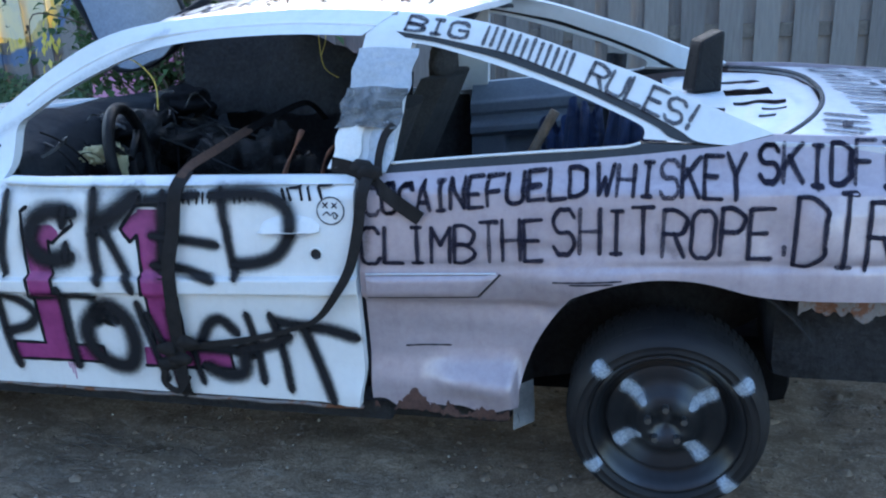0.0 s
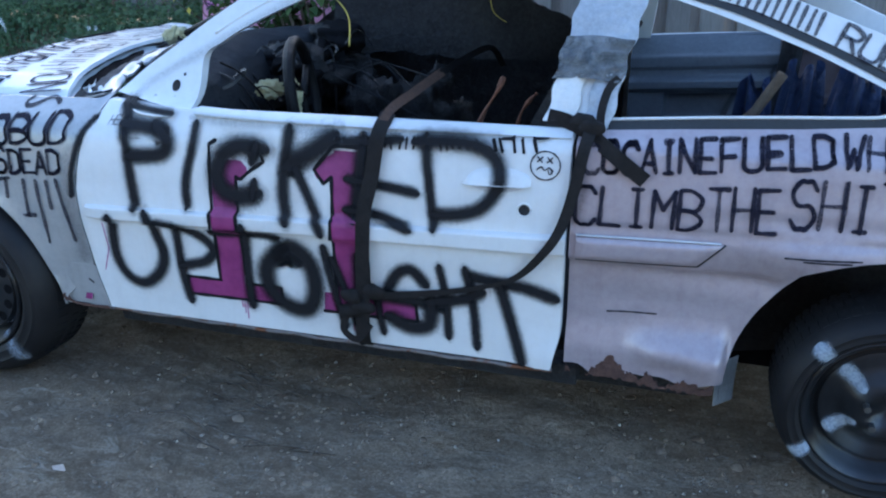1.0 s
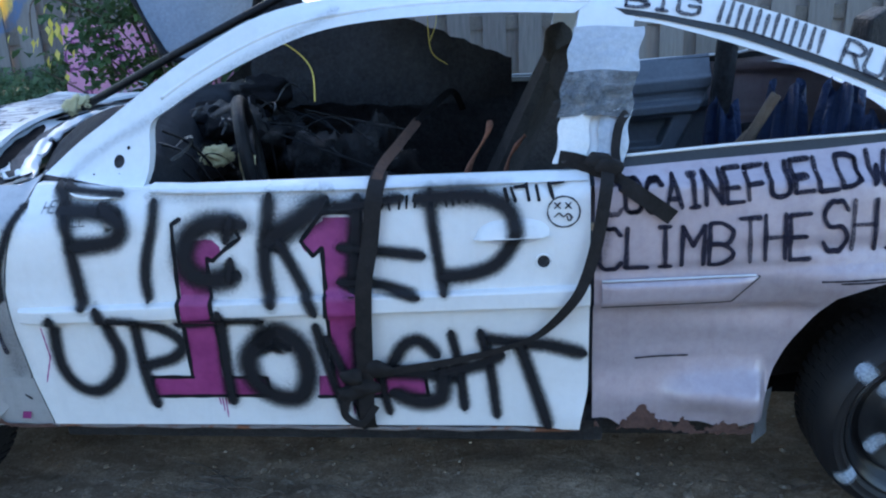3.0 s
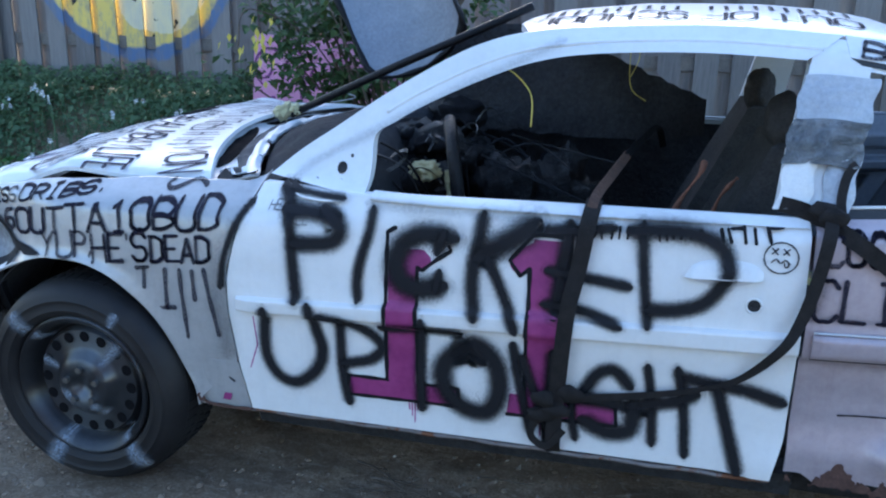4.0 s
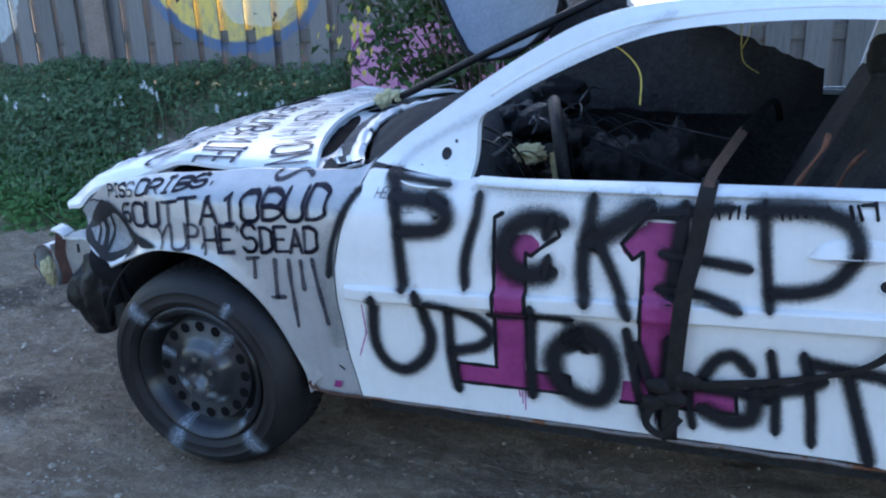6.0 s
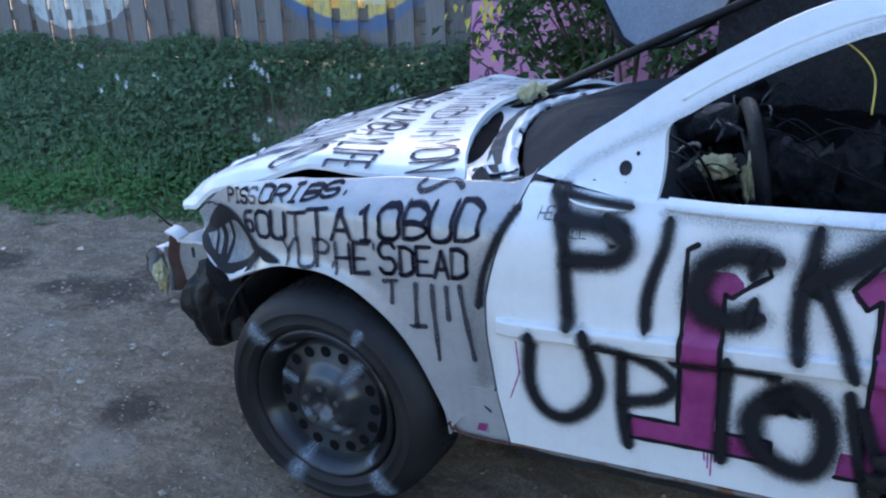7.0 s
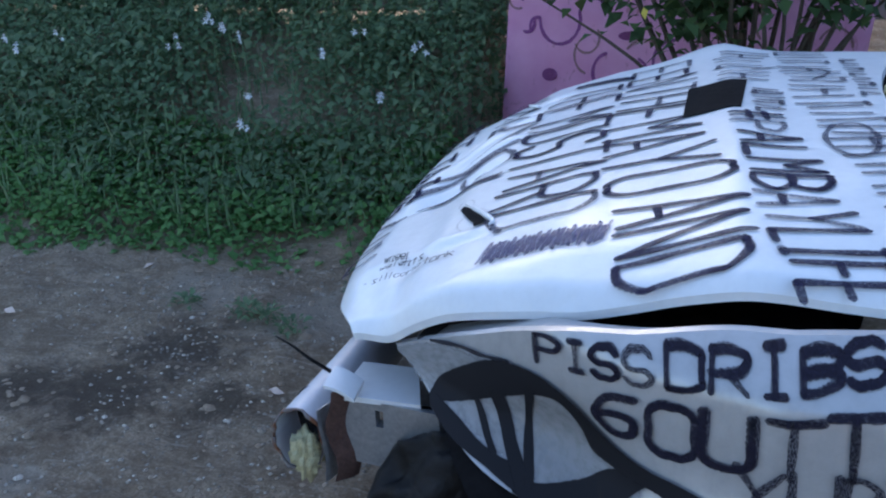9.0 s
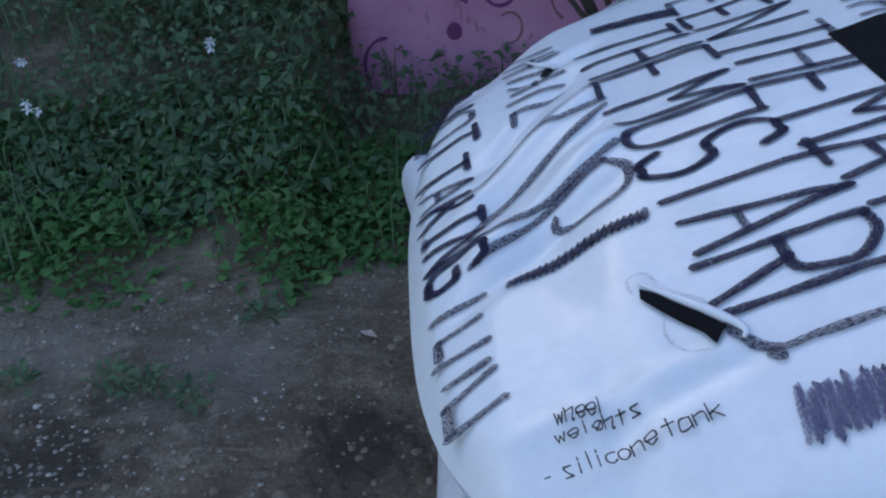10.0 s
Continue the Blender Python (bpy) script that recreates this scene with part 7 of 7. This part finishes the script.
def screen_fn(s, t):
    b = 2 * s - 1
    foot = -0.10 * math.sqrt(max(0.0, 1 - b * b)) * (1 - t)
    p = Vector((0.60, 1.33, 1.175)) + AX * (t * LEN + foot) + CR * (b * WID)
    p.y += 0.05 * (1 - b * b) + 0.05 * math.sin(t * 3)
    return p


v, f = sheet(screen_fn, 20, 30, (0, 0.008, 0))
screen = cpart("windscreen", mesh_of("windscreen", v, f, M_glass), None, "crazed grey windscreen peeled up from its frame")
edge = [screen_fn(0.0, t / 20) for t in range(20, -1, -1)] + [screen_fn(s / 20, 0.0) for s in range(1, 20)] + [screen_fn(1.0, t / 20) for t in range(0, 21)]
v, f = tube(edge, lambda t: 0.016 + 0.006 * math.sin(t * 60), 7, 0.6)
cpart("rubber_edge", mesh_of("rubber_edge", v, f, M_black), screen)
v, f = tube([(0.25, 1.0, 0.935), (0.60, 0.975, 1.10), (1.10, 0.94, 1.325)], 0.0135, 10)
bar = cpart("brace_bar", mesh_of("brace_bar", v, f, M_black), None, "black bar from bonnet to roof edge")
v, f = tube(smooth_line([(0.415, 0.955, 0.990), (0.470, 0.955, 1.001), (0.503, 0.955, 1.010), (0.498, 0.955, 1.017), (0.478, 0.955, 1.022)], 4), 0.0016, 5)
cpart("bent_wire", mesh_of("bent_wire", v, f, M_steel), bar)
for p, r, sd in (((0.206, 1.014, 0.908), 0.026, 1.0), ((0.236, 1.004, 0.924), 0.025, 5.0), ((0.268, 0.998, 0.934), 0.020, 9.0)):
    o = cpart("foam_wrap", lump("foam_wrap", (r, r, r * 2.0), M_foam, sd, 0.5, sub=4, scale=4.5), bar, "pale yellow foam round the bar's foot")
    o.location = p

# --- front end: bumper beam, brackets, black splash shield ---
v, f = sheet(lambda s, t: Vector((-0.812 + 0.09 * (1 - math.cos(2 * math.pi * t)) / 2 + 0.045 * math.sin(math.pi * s), 0.325 + 1.2 * s, 0.475 + 0.063 * math.sin(2 * math.pi * t))), 30, 16, (0, 0.001, 0))
beam = cpart("bumper_beam", mesh_of("bumper_beam", v, f, M_deck), None, "bare silver bumper beam with an open rusty end")
v, f = tube([(-0.767 - 0.045 * math.cos(k * 0.2618), 0.324 + 0.004 * math.sin(k * 2.1), 0.475 + 0.063 * math.sin(k * 0.2618)) for k in range(25)], lambda t: 0.003 + 0.0012 * math.sin(t * 40), 6)
cpart("torn_rim", mesh_of("torn_rim", v, f, M_rusty), beam, "rusting torn rim")
v, f = sheet(lambda s, t: Vector((-0.767 + 0.041 * (2 * s - 1), 0.40, 0.475 + 0.058 * (2 * t - 1) * math.sqrt(max(0.05, 1 - (2 * s - 1) ** 2)))), 8, 4, (0, 0.006, 0))
cpart("baffle", mesh_of("baffle", v, f, M_char), beam)
v, f = sheet(lambda s, t: Vector((-0.722 + 0.012 * s + 0.004 * math.sin(t * 5), 0.318 + 0.03 * s, 0.400 + 0.145 * t)), 3, 8, (0.004, 0.006, 0))
cpart("bent_plate", mesh_of("bent_plate", v, f, M_steel), beam, "bent blue-grey plate")
o = cpart("foam_plug", lump("foam_plug", (0.024, 0.026, 0.082), M_foam, 3.0, 0.6, sub=4, scale=5.0), beam, "pale yellow foam stuffed in the beam")
o.location = (-0.755, 0.326, 0.408)
v, f = sheet(lambda s, t: Vector((-0.705 + 0.05 * s, 0.31 + 0.05 * t, 0.602 - 0.02 * s * s + 0.006 * t)), 4, 4, (0, 0, -0.006))
cpart("bent_tab", mesh_of("bent_tab", v, f, M_frame), beam, "bent white metal tab")
v, f = sheet(lambda s, t: Vector((-0.704 + 0.026 * s + 0.008 * math.sin(t * 8), 0.316 + 0.02 * s, 0.405 + 0.18 * t)), 4, 10, (0.006, 0.01, 0))
cpart("rusty_bracket", mesh_of("rusty_bracket", v, f, M_rust), beam, "rusty bracket")
v, f = sheet(lambda s, t: Vector((-0.685 + 0.17 * s, 0.338 - 0.02 * s, 0.44 + 0.128 * t)), 12, 8, (0, 0.02, 0), keep=lambda s, t: not (0.3 < s < 0.45 and 0.6 < t < 0.88))
cpart("beam_mount", mesh_of("beam_mount", v, f, M_steel), beam, "grey beam mount")
v, f = sheet(lambda s, t: Vector((-0.69 + 0.22 * s, 0.33 + 0.12 * t, 0.574 - 0.01 * t)), 6, 6, (0, 0, -0.01))
cpart("beam_mount", mesh_of("beam_mount", v, f, M_frame), beam)
v, f = tube([(-0.735, 0.428, 0.545), (-0.755, 0.378, 0.603), (-0.764, 0.334, 0.655), (-0.772, 0.300, 0.690)], lambda t: 0.0042 - 0.003 * t, 6)
cpart("bent_wire", mesh_of("bent_wire", v, f, M_black), beam)


def shield_mesh():
    """One crumpled bag-like sheet of plastic, its lower edge rising towards the tyre."""
    me = lump("splash_shield", (0.108, 0.065, 0.275), M_black, 5.3, 0.26, sub=5, scale=2.2)
    for q in me.vertices:
        k = 1 - smoothstep((q.co.z - 0.02) / 0.30)
        fold = 0.016 * noise.noise(Vector((q.co.x * 22, q.co.y * 22, q.co.z * 5))) + 0.002 * noise.noise(q.co * 30)
        q.co = Vector((q.co.x - 0.520 + fold, q.co.y + 0.295 - 0.06 * q.co.x + fold, q.co.z + 0.255 + k * max(0.0, q.co.x + 0.03) * 0.5))
    return me


cpart("splash_shield", shield_mesh(), None, "torn black plastic splash shield")
v, f = sheet(lambda s, t: Vector((-0.52 + 0.215 * s, 0.315 - 0.15 * s + 0.012 * math.sin(s * 11 + t * 3), 0.290 + 0.007 * math.sin(s * 14) + 0.05 * s + (0.31 - 0.05 * s) * t)), 24, 14, (0, 0.006, 0))
cpart("torn_liner", mesh_of("torn_liner", v, f, M_black), None, "torn black plastic arch liner")
v, f = sheet(lambda s, t: Vector((-0.55 + 0.03 * math.sin(s * 9), 0.33 + 1.2 * s, 0.30 + 0.40 * t)), 20, 8, (0.03, 0, 0))
cpart("radiator_support", mesh_of("radiator_support", v, f, M_char))
# inner wing sheets; the opening's shade is put into their near-black colour
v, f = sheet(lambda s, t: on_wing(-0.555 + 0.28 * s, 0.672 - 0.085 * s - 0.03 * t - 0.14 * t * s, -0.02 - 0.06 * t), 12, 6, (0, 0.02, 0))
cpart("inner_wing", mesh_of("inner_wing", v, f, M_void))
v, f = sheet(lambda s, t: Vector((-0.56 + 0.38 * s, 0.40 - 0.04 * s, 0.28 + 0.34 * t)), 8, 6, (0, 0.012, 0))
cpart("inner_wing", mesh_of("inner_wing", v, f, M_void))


# --- wheels ---
def wheel_at(x, y, side, holes, turn=0.0, size=1.0, hub=0.302, wall=1.0, sag=1.0, marks=()):
    """A steel wheel with its tyre; y: the outer face of the rim. side -1 looks to -y."""
    prof = [(0.205, 0.012), (0.212, -0.004), (0.222, -0.012), (0.2275, -0.0135), (0.229, -0.0165), (0.2305, -0.0150), (0.245, -0.018), (0.2565, -0.0165), (0.258, -0.0190), (0.2595, -0.0160), (0.270, -0.014), (0.285, -0.002), (0.296, 0.014), (0.303, 0.035), (0.306, 0.06), (0.3065, 0.10), (0.306, 0.14), (0.300, 0.17), (0.275, 0.205), (0.23, 0.205), (0.205, 0.19)]
    v, f = lathe([(0.205 + (r - 0.205) * wall, h) for r, h in prof], 72)
    v = [(p[0] * sag, p[1], p[2]) for p in v]
    tyre_me = mesh_of("tyre", v, f, M_tyre)
    rim_prof = [(0.0, 0.012), (0.028, 0.012), (0.032, 0.002), (0.070, 0.000), (0.082, 0.006), (0.095, 0.026), (0.108, 0.030), (0.155, 0.030), (0.163, 0.042), (0.167, 0.060), (0.174, 0.060), (0.178, 0.030), (0.184, 0.012), (0.192, 0.004), (0.200, -0.004), (0.207, -0.006), (0.210, 0.002), (0.206, 0.02), (0.2, 0.08)]
    if not holes:
        rim_prof = [(0.0, 0.02), (0.032, 0.02), (0.037, 0.010), (0.070, 0.008), (0.085, 0.016), (0.10, 0.036), (0.125, 0.040), (0.148, 0.030), (0.160, 0.034), (0.168, 0.05), (0.178, 0.046), (0.184, 0.018), (0.192, 0.006), (0.200, -0.004), (0.207, -0.006), (0.210, 0.002), (0.206, 0.02), (0.2, 0.08)]
    cut = 8 if holes else 9
    v, f = lathe(rim_prof[cut - 1:], 72)
    rim_me = mesh_of("rim", v, f, M_rim)
    v, f = lathe(rim_prof[:cut], 72)
    disc_me = mesh_of("wheel_disc", v, f, M_rimgrey if holes else M_rim)
    top = new("wheel", tyre_me)
    top.parent = car
    top.matrix_parent_inverse = Matrix.Translation((-1.3, -YC, 0))
    top.matrix_basis = Matrix.Translation((x, y, hub)) @ Euler((0, 0, (math.pi if side > 0 else 0) + turn)).to_matrix().to_4x4() @ Matrix.Diagonal((size, 1, size, 1))
    top["label"] = "black steel wheel with a dusty tyre"
    part("rim", rim_me, top, "dark steel rim")
    part("wheel_disc", disc_me, top, "steel disc, lightened for its reflected light" if holes else "black steel disc")
    nv, nf = tube([(0, -0.012, 0), (0, 0.012, 0)], 0.0095, 6)
    nut = mesh_of("wheel_nut", nv, nf, M_lug, False)
    for k in range(5):
        o = part("wheel_nut", nut, top)
        a = 0.35 + k * 2 * math.pi / 5
        o.location = (0.05 * math.cos(a), 0.0, 0.05 * math.sin(a))
    if holes:
        # each hole is a flat disc, its inner dark put into the colour
        hv = [(0, 0.0285, 0)] + [(0.0162 * math.cos(i * 0.5236), 0.0285, 0.0162 * math.sin(i * 0.5236)) for i in range(12)]
        hole = mesh_of("rim_hole", hv, [(0, (i + 1) % 12 + 1, i + 1) for i in range(12)], M_void, False)
        for k in range(16):
            o = part("rim_hole", hole, top)
            a = k * 2 * math.pi / 16
            o.location = (0.138 * math.cos(a), 0, 0.138 * math.sin(a))
    # pale silver bands laid over rim and tyre
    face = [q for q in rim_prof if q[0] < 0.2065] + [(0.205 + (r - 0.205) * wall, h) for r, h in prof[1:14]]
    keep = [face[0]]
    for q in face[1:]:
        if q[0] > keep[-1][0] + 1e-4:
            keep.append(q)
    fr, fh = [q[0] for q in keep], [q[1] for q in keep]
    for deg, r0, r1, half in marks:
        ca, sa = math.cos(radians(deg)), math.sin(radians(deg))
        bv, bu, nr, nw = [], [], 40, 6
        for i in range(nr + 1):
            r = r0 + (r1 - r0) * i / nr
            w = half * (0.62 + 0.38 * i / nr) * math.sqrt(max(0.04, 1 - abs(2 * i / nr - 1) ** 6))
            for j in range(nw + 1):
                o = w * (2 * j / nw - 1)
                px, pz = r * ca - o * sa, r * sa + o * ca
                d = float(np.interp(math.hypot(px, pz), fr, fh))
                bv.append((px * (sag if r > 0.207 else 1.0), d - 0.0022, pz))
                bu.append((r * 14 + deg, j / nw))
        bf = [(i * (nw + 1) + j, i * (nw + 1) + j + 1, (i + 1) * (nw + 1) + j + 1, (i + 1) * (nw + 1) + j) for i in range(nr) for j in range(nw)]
        part("paint_band", mesh_of("paint_band", bv, bf, M_silverdust if holes else M_silver, True, bu), top, "pale silver-blue band across the wheel")
    # tread blocks round the shoulder
    tv, tf = [], []
    for k in range(64):
        a = 2 * math.pi * k / 64
        for dy, da in ((0.038, 0.0), (0.088, 0.03), (0.135, 0.06)):
            b = len(tv)
            for (yy, aa, rr) in ((dy, -0.036, 0.300), (dy + 0.042, -0.036, 0.304), (dy + 0.042, 0.036, 0.304), (dy, 0.036, 0.300), (dy, -0.034, 0.3045), (dy + 0.042, -0.034, 0.3095), (dy + 0.042, 0.034, 0.3095), (dy, 0.034, 0.3045)):
                rr = 0.205 + (rr - 0.205) * wall
                tv.append((rr * sag * math.cos(a + aa + da), yy, rr * math.sin(a + aa + da)))
            tf += [(b + 4, b + 5, b + 6, b + 7), (b, b + 1, b + 5, b + 4), (b + 1, b + 2, b + 6, b + 5), (b + 2, b + 3, b + 7, b + 6), (b + 3, b, b + 4, b + 7)]
    part("tread", mesh_of("tread", tv, tf, M_tyre, False), top)
    return top


# short bands on the front disc are glossy highlights put into colour
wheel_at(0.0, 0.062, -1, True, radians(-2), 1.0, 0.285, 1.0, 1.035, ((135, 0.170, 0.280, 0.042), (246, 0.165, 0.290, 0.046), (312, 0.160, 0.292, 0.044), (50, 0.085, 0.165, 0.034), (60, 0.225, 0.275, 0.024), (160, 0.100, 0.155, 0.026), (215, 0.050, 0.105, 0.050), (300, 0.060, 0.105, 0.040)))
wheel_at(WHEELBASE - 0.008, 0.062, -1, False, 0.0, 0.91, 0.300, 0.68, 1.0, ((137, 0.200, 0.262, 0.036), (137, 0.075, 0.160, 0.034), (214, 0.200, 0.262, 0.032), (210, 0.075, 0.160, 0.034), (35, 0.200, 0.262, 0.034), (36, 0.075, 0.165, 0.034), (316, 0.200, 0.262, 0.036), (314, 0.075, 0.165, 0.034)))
wheel_at(0.0, 2 * YC - 0.062, 1, True, 0.0, 1.0, 0.287)
wheel_at(WHEELBASE, 2 * YC - 0.062, 1, False, 0.0, 0.925, 0.275, 0.85)

# ---- straps and loose things on and in the car ----
strap = thing("ratchet_strap", "dusty black ratchet strap tied round the door and pillar", "strap", at=(1.35, 0.05, 0.27))


def web(points, width, name="webbing", mat=None):
    """A flat band along (x, y, z) points, seen broad from the side."""
    pts = [Vector(p) for p in smooth_line(points, 8)]
    verts, faces = [], []
    for i, p in enumerate(pts):
        d = (pts[min(i + 1, len(pts) - 1)] - pts[max(i - 1, 0)]).normalized()
        a = d.cross(Vector((0, -1, 0.0))).normalized()
        n = a.cross(d)
        for sx, sy in ((-1, -1), (1, -1), (1, 1), (-1, 1)):
            verts.append(p + a * ((width(i / (len(pts) - 1)) if callable(width) else width) * 0.5 * sx) + n * (0.002 * sy))
    for i in range(len(pts) - 1):
        for k in range(4):
            l = (k + 1) % 4
            faces.append((i * 4 + k, i * 4 + l, (i + 1) * 4 + l, (i + 1) * 4 + k))
    faces += [(3, 2, 1, 0), tuple(len(verts) - 4 + k for k in range(4))]
    ob = new(name, mesh_of(name, verts, faces, mat or M_strap, False))
    ob.parent = strap
    ob.matrix_parent_inverse = Matrix.Translation((-1.35, -0.05, -0.27))
    return ob


def off(x, z, o=0.016):
    return tuple(on_door(x, z, o)) if x < 1.86 else tuple(on_quarter(x, z, o))


web([(1.325, 0.13, 0.255), off(1.325, 0.30, 0.02), off(1.330, 0.45, 0.022), off(1.343, 0.655, 0.026), off(1.362, 0.766), off(1.376, 0.87, 0.018), (1.383, 0.14, 0.914)], 0.038)
web([off(1.374, 0.86, 0.019), (1.383, 0.14, 0.917), (1.41, 0.28, 0.945), (1.440, 0.43, 0.972)], 0.024, "webbing", M_brown)
# same strap deeper in the cabin, cabin shadow put into its colour
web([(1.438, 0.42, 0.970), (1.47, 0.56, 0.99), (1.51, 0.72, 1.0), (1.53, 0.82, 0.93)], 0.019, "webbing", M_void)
web([(1.79, 0.145, 0.935), off(1.84, 0.925, 0.02), off(1.90, 0.90, 0.022), off(1.965, 0.865, 0.022), off(2.035, 0.815, 0.014)], 0.036)
web([off(1.900, 0.925, 0.026), off(1.890, 0.88, 0.026), off(1.874, 0.78, 0.022), off(1.852, 0.695, 0.022), off(1.818, 0.63, 0.018), off(1.745, 0.54, 0.016), off(1.66, 0.502, 0.018), off(1.55, 0.470, 0.018), off(1.44, 0.448, 0.018), off(1.335, 0.435, 0.028)], lambda t: float(np.interp(t, (0, 0.3, 0.5, 0.62, 0.75, 1), (0.030, 0.027, 0.020, 0.011, 0.015, 0.020))))
web([off(1.92, 0.91, 0.03), off(1.915, 0.95, 0.03), off(1.925, 1.0, 0.03), off(1.945, 1.025, 0.02)], 0.020)
for k, (x, z) in enumerate(((1.30, 0.41), (1.33, 0.38), (1.36, 0.43), (1.29, 0.36), (1.88, 0.91), (1.90, 0.90))):
    o = part("knot", lump("knot", (0.032, 0.014, 0.04), M_strap, k * 2.0, 0.5), strap)
    o.location = Vector(off(x, z, 0.026)) - Vector((1.35, 0.05, 0.27))
web([off(1.30, 0.40, 0.03), off(1.27, 0.33, 0.03), off(1.31, 0.30, 0.03), off(1.35, 0.35, 0.03)], 0.018)

# yellow wires hanging from the roof
for n, (p, lab) in enumerate((([(1.085, 0.36, 1.195), (1.14, 0.37, 1.175), (1.188, 0.37, 1.12), (1.192, 0.362, 1.04)], "bent yellow plastic strip"), ([(1.405, 1.15, 1.27), (1.40, 1.16, 1.15), (1.41, 1.165, 1.06), (1.46, 1.17, 1.02)], "thin yellow wire"),
                              ([(1.415, 1.15, 1.27), (1.43, 1.15, 1.17), (1.405, 1.15, 1.10)], "thin yellow wire"))):
    v, f = tube(smooth_line(p, 7), 0.002 if n == 0 else 0.0016, 6)
    tagged(new("yellow_wire", mesh_of("yellow_wire", v, f, M_yellow)), lab + " hanging from the roof", "wire", "hanging yellow wires")
for p, s, sd in (((0.880, 0.480, 0.852), (0.040, 0.034, 0.056), 2.0), ((0.955, 0.50, 0.80), (0.02, 0.02, 0.10), 6.0)):
    o = tagged(new("foam_chunk", lump("foam_chunk", s, M_foam, sd, 0.6, sub=4, scale=5.0)), "torn pale yellow foam chunk at the steering wheel", "foam", "foam chunks")
    o.location = p
block_me = box_mesh("black_block", (0.082, 0.075, 0.188), M_black, 0.012, 1.18)
for q in block_me.vertices:
    if q.co.z > 0.12:
        q.co.z -= 0.55 * max(0.0, 0.012 - q.co.x)
        q.co.x += 0.012
# scrap added for a sunlit spot; the orange light is its base colour
o = tagged(new("foam_chunk", lump("foam_chunk", (0.020, 0.022, 0.050), rough_stuff("foam with orange sunlight in its colour", (0.55, 0.28, 0.08), (0.85, 0.62, 0.25), 24, 0.95, 0.8), 8.0, 0.4)), "foam scrap on the dashboard, orange sunlight in its colour", "foam", "foam chunks")
o.location = (0.640, 0.52, 0.925)
chunk = tagged(new("black_block", block_me), "sooty black block with a slanted top standing on the parcel shelf", "block")
chunk.location = (2.735, 0.98, 0.985)
chunk.rotation_euler = (0, 0, radians(24))
for n, (x, y, z, w, h) in enumerate(((2.40, 0.56, 0.66, 0.12, 0.34), (2.50, 0.50, 0.68, 0.13, 0.33), (2.30, 0.80, 0.64, 0.11, 0.28), (2.58, 0.42, 0.74, 0.09, 0.21))):
    def folds(s, t):
        """Hanging folds of a bundled sheet, gathered at the top."""
        a = 2 * math.pi * s
        r = w * 0.5 * (1 - 0.35 * t ** 2) * (1 + 0.22 * math.sin(7 * a + n) + 0.16 * noise.noise(Vector((math.cos(a) * 2.5, math.sin(a) * 2.5, t * 1.5 + n * 9))))
        return Vector((r * math.cos(a) + 0.02 * t * math.sin(n * 2), r * 1.2 * math.sin(a), h * t * (1 + 0.10 * math.sin(3 * a + n))))
    v, f = sheet(folds, 64, 12, (0, 0, -0.002))
    o = tagged(new("plastic_sheet", mesh_of("plastic_sheet", v, f, M_blue)), "bundled dark blue plastic sheet standing in the back", "plastic sheet", "blue bundles in the back")
    o.location = (x, y, z)
for n, pts in enumerate(([(2.05, 0.35, 0.62), (2.2, 0.40, 0.80), (2.33, 0.42, 1.02)], [(2.0, 0.5, 0.7), (2.18, 0.45, 0.82), (2.28, 0.44, 0.92)])):
    v, f = tube(smooth_line(pts, 5), 0.014, 7)
    tagged(new("stick", mesh_of("stick", v, f, M_twig)), "dusty brown stick leaning in the back", "stick", "sticks in the back")
trng = random.Random(55)
for n in range(16):
    x, y, a = 0.95 + trng.uniform(-0.3, 0.3), 0.15 + trng.uniform(-0.28, 0.25), trng.uniform(-0.6, 0.3)
    ln = trng.uniform(0.08, 0.24)
    pts = [(x + ln * t * math.cos(a), y + ln * t * math.sin(a) + 0.01 * math.sin(t * 5 + n), ground_z(x + ln * t * math.cos(a), y + ln * t * math.sin(a)) + 0.004 + 0.01 * math.sin(t * 3.1)) for t in (0, 0.33, 0.66, 1)]
    v, f = tube(pts, 0.0022, 5)
    tagged(new("twig", mesh_of("twig", v, f, M_twig)), "thin dry twig lying on the dirt", "twig", "twigs under the sill")
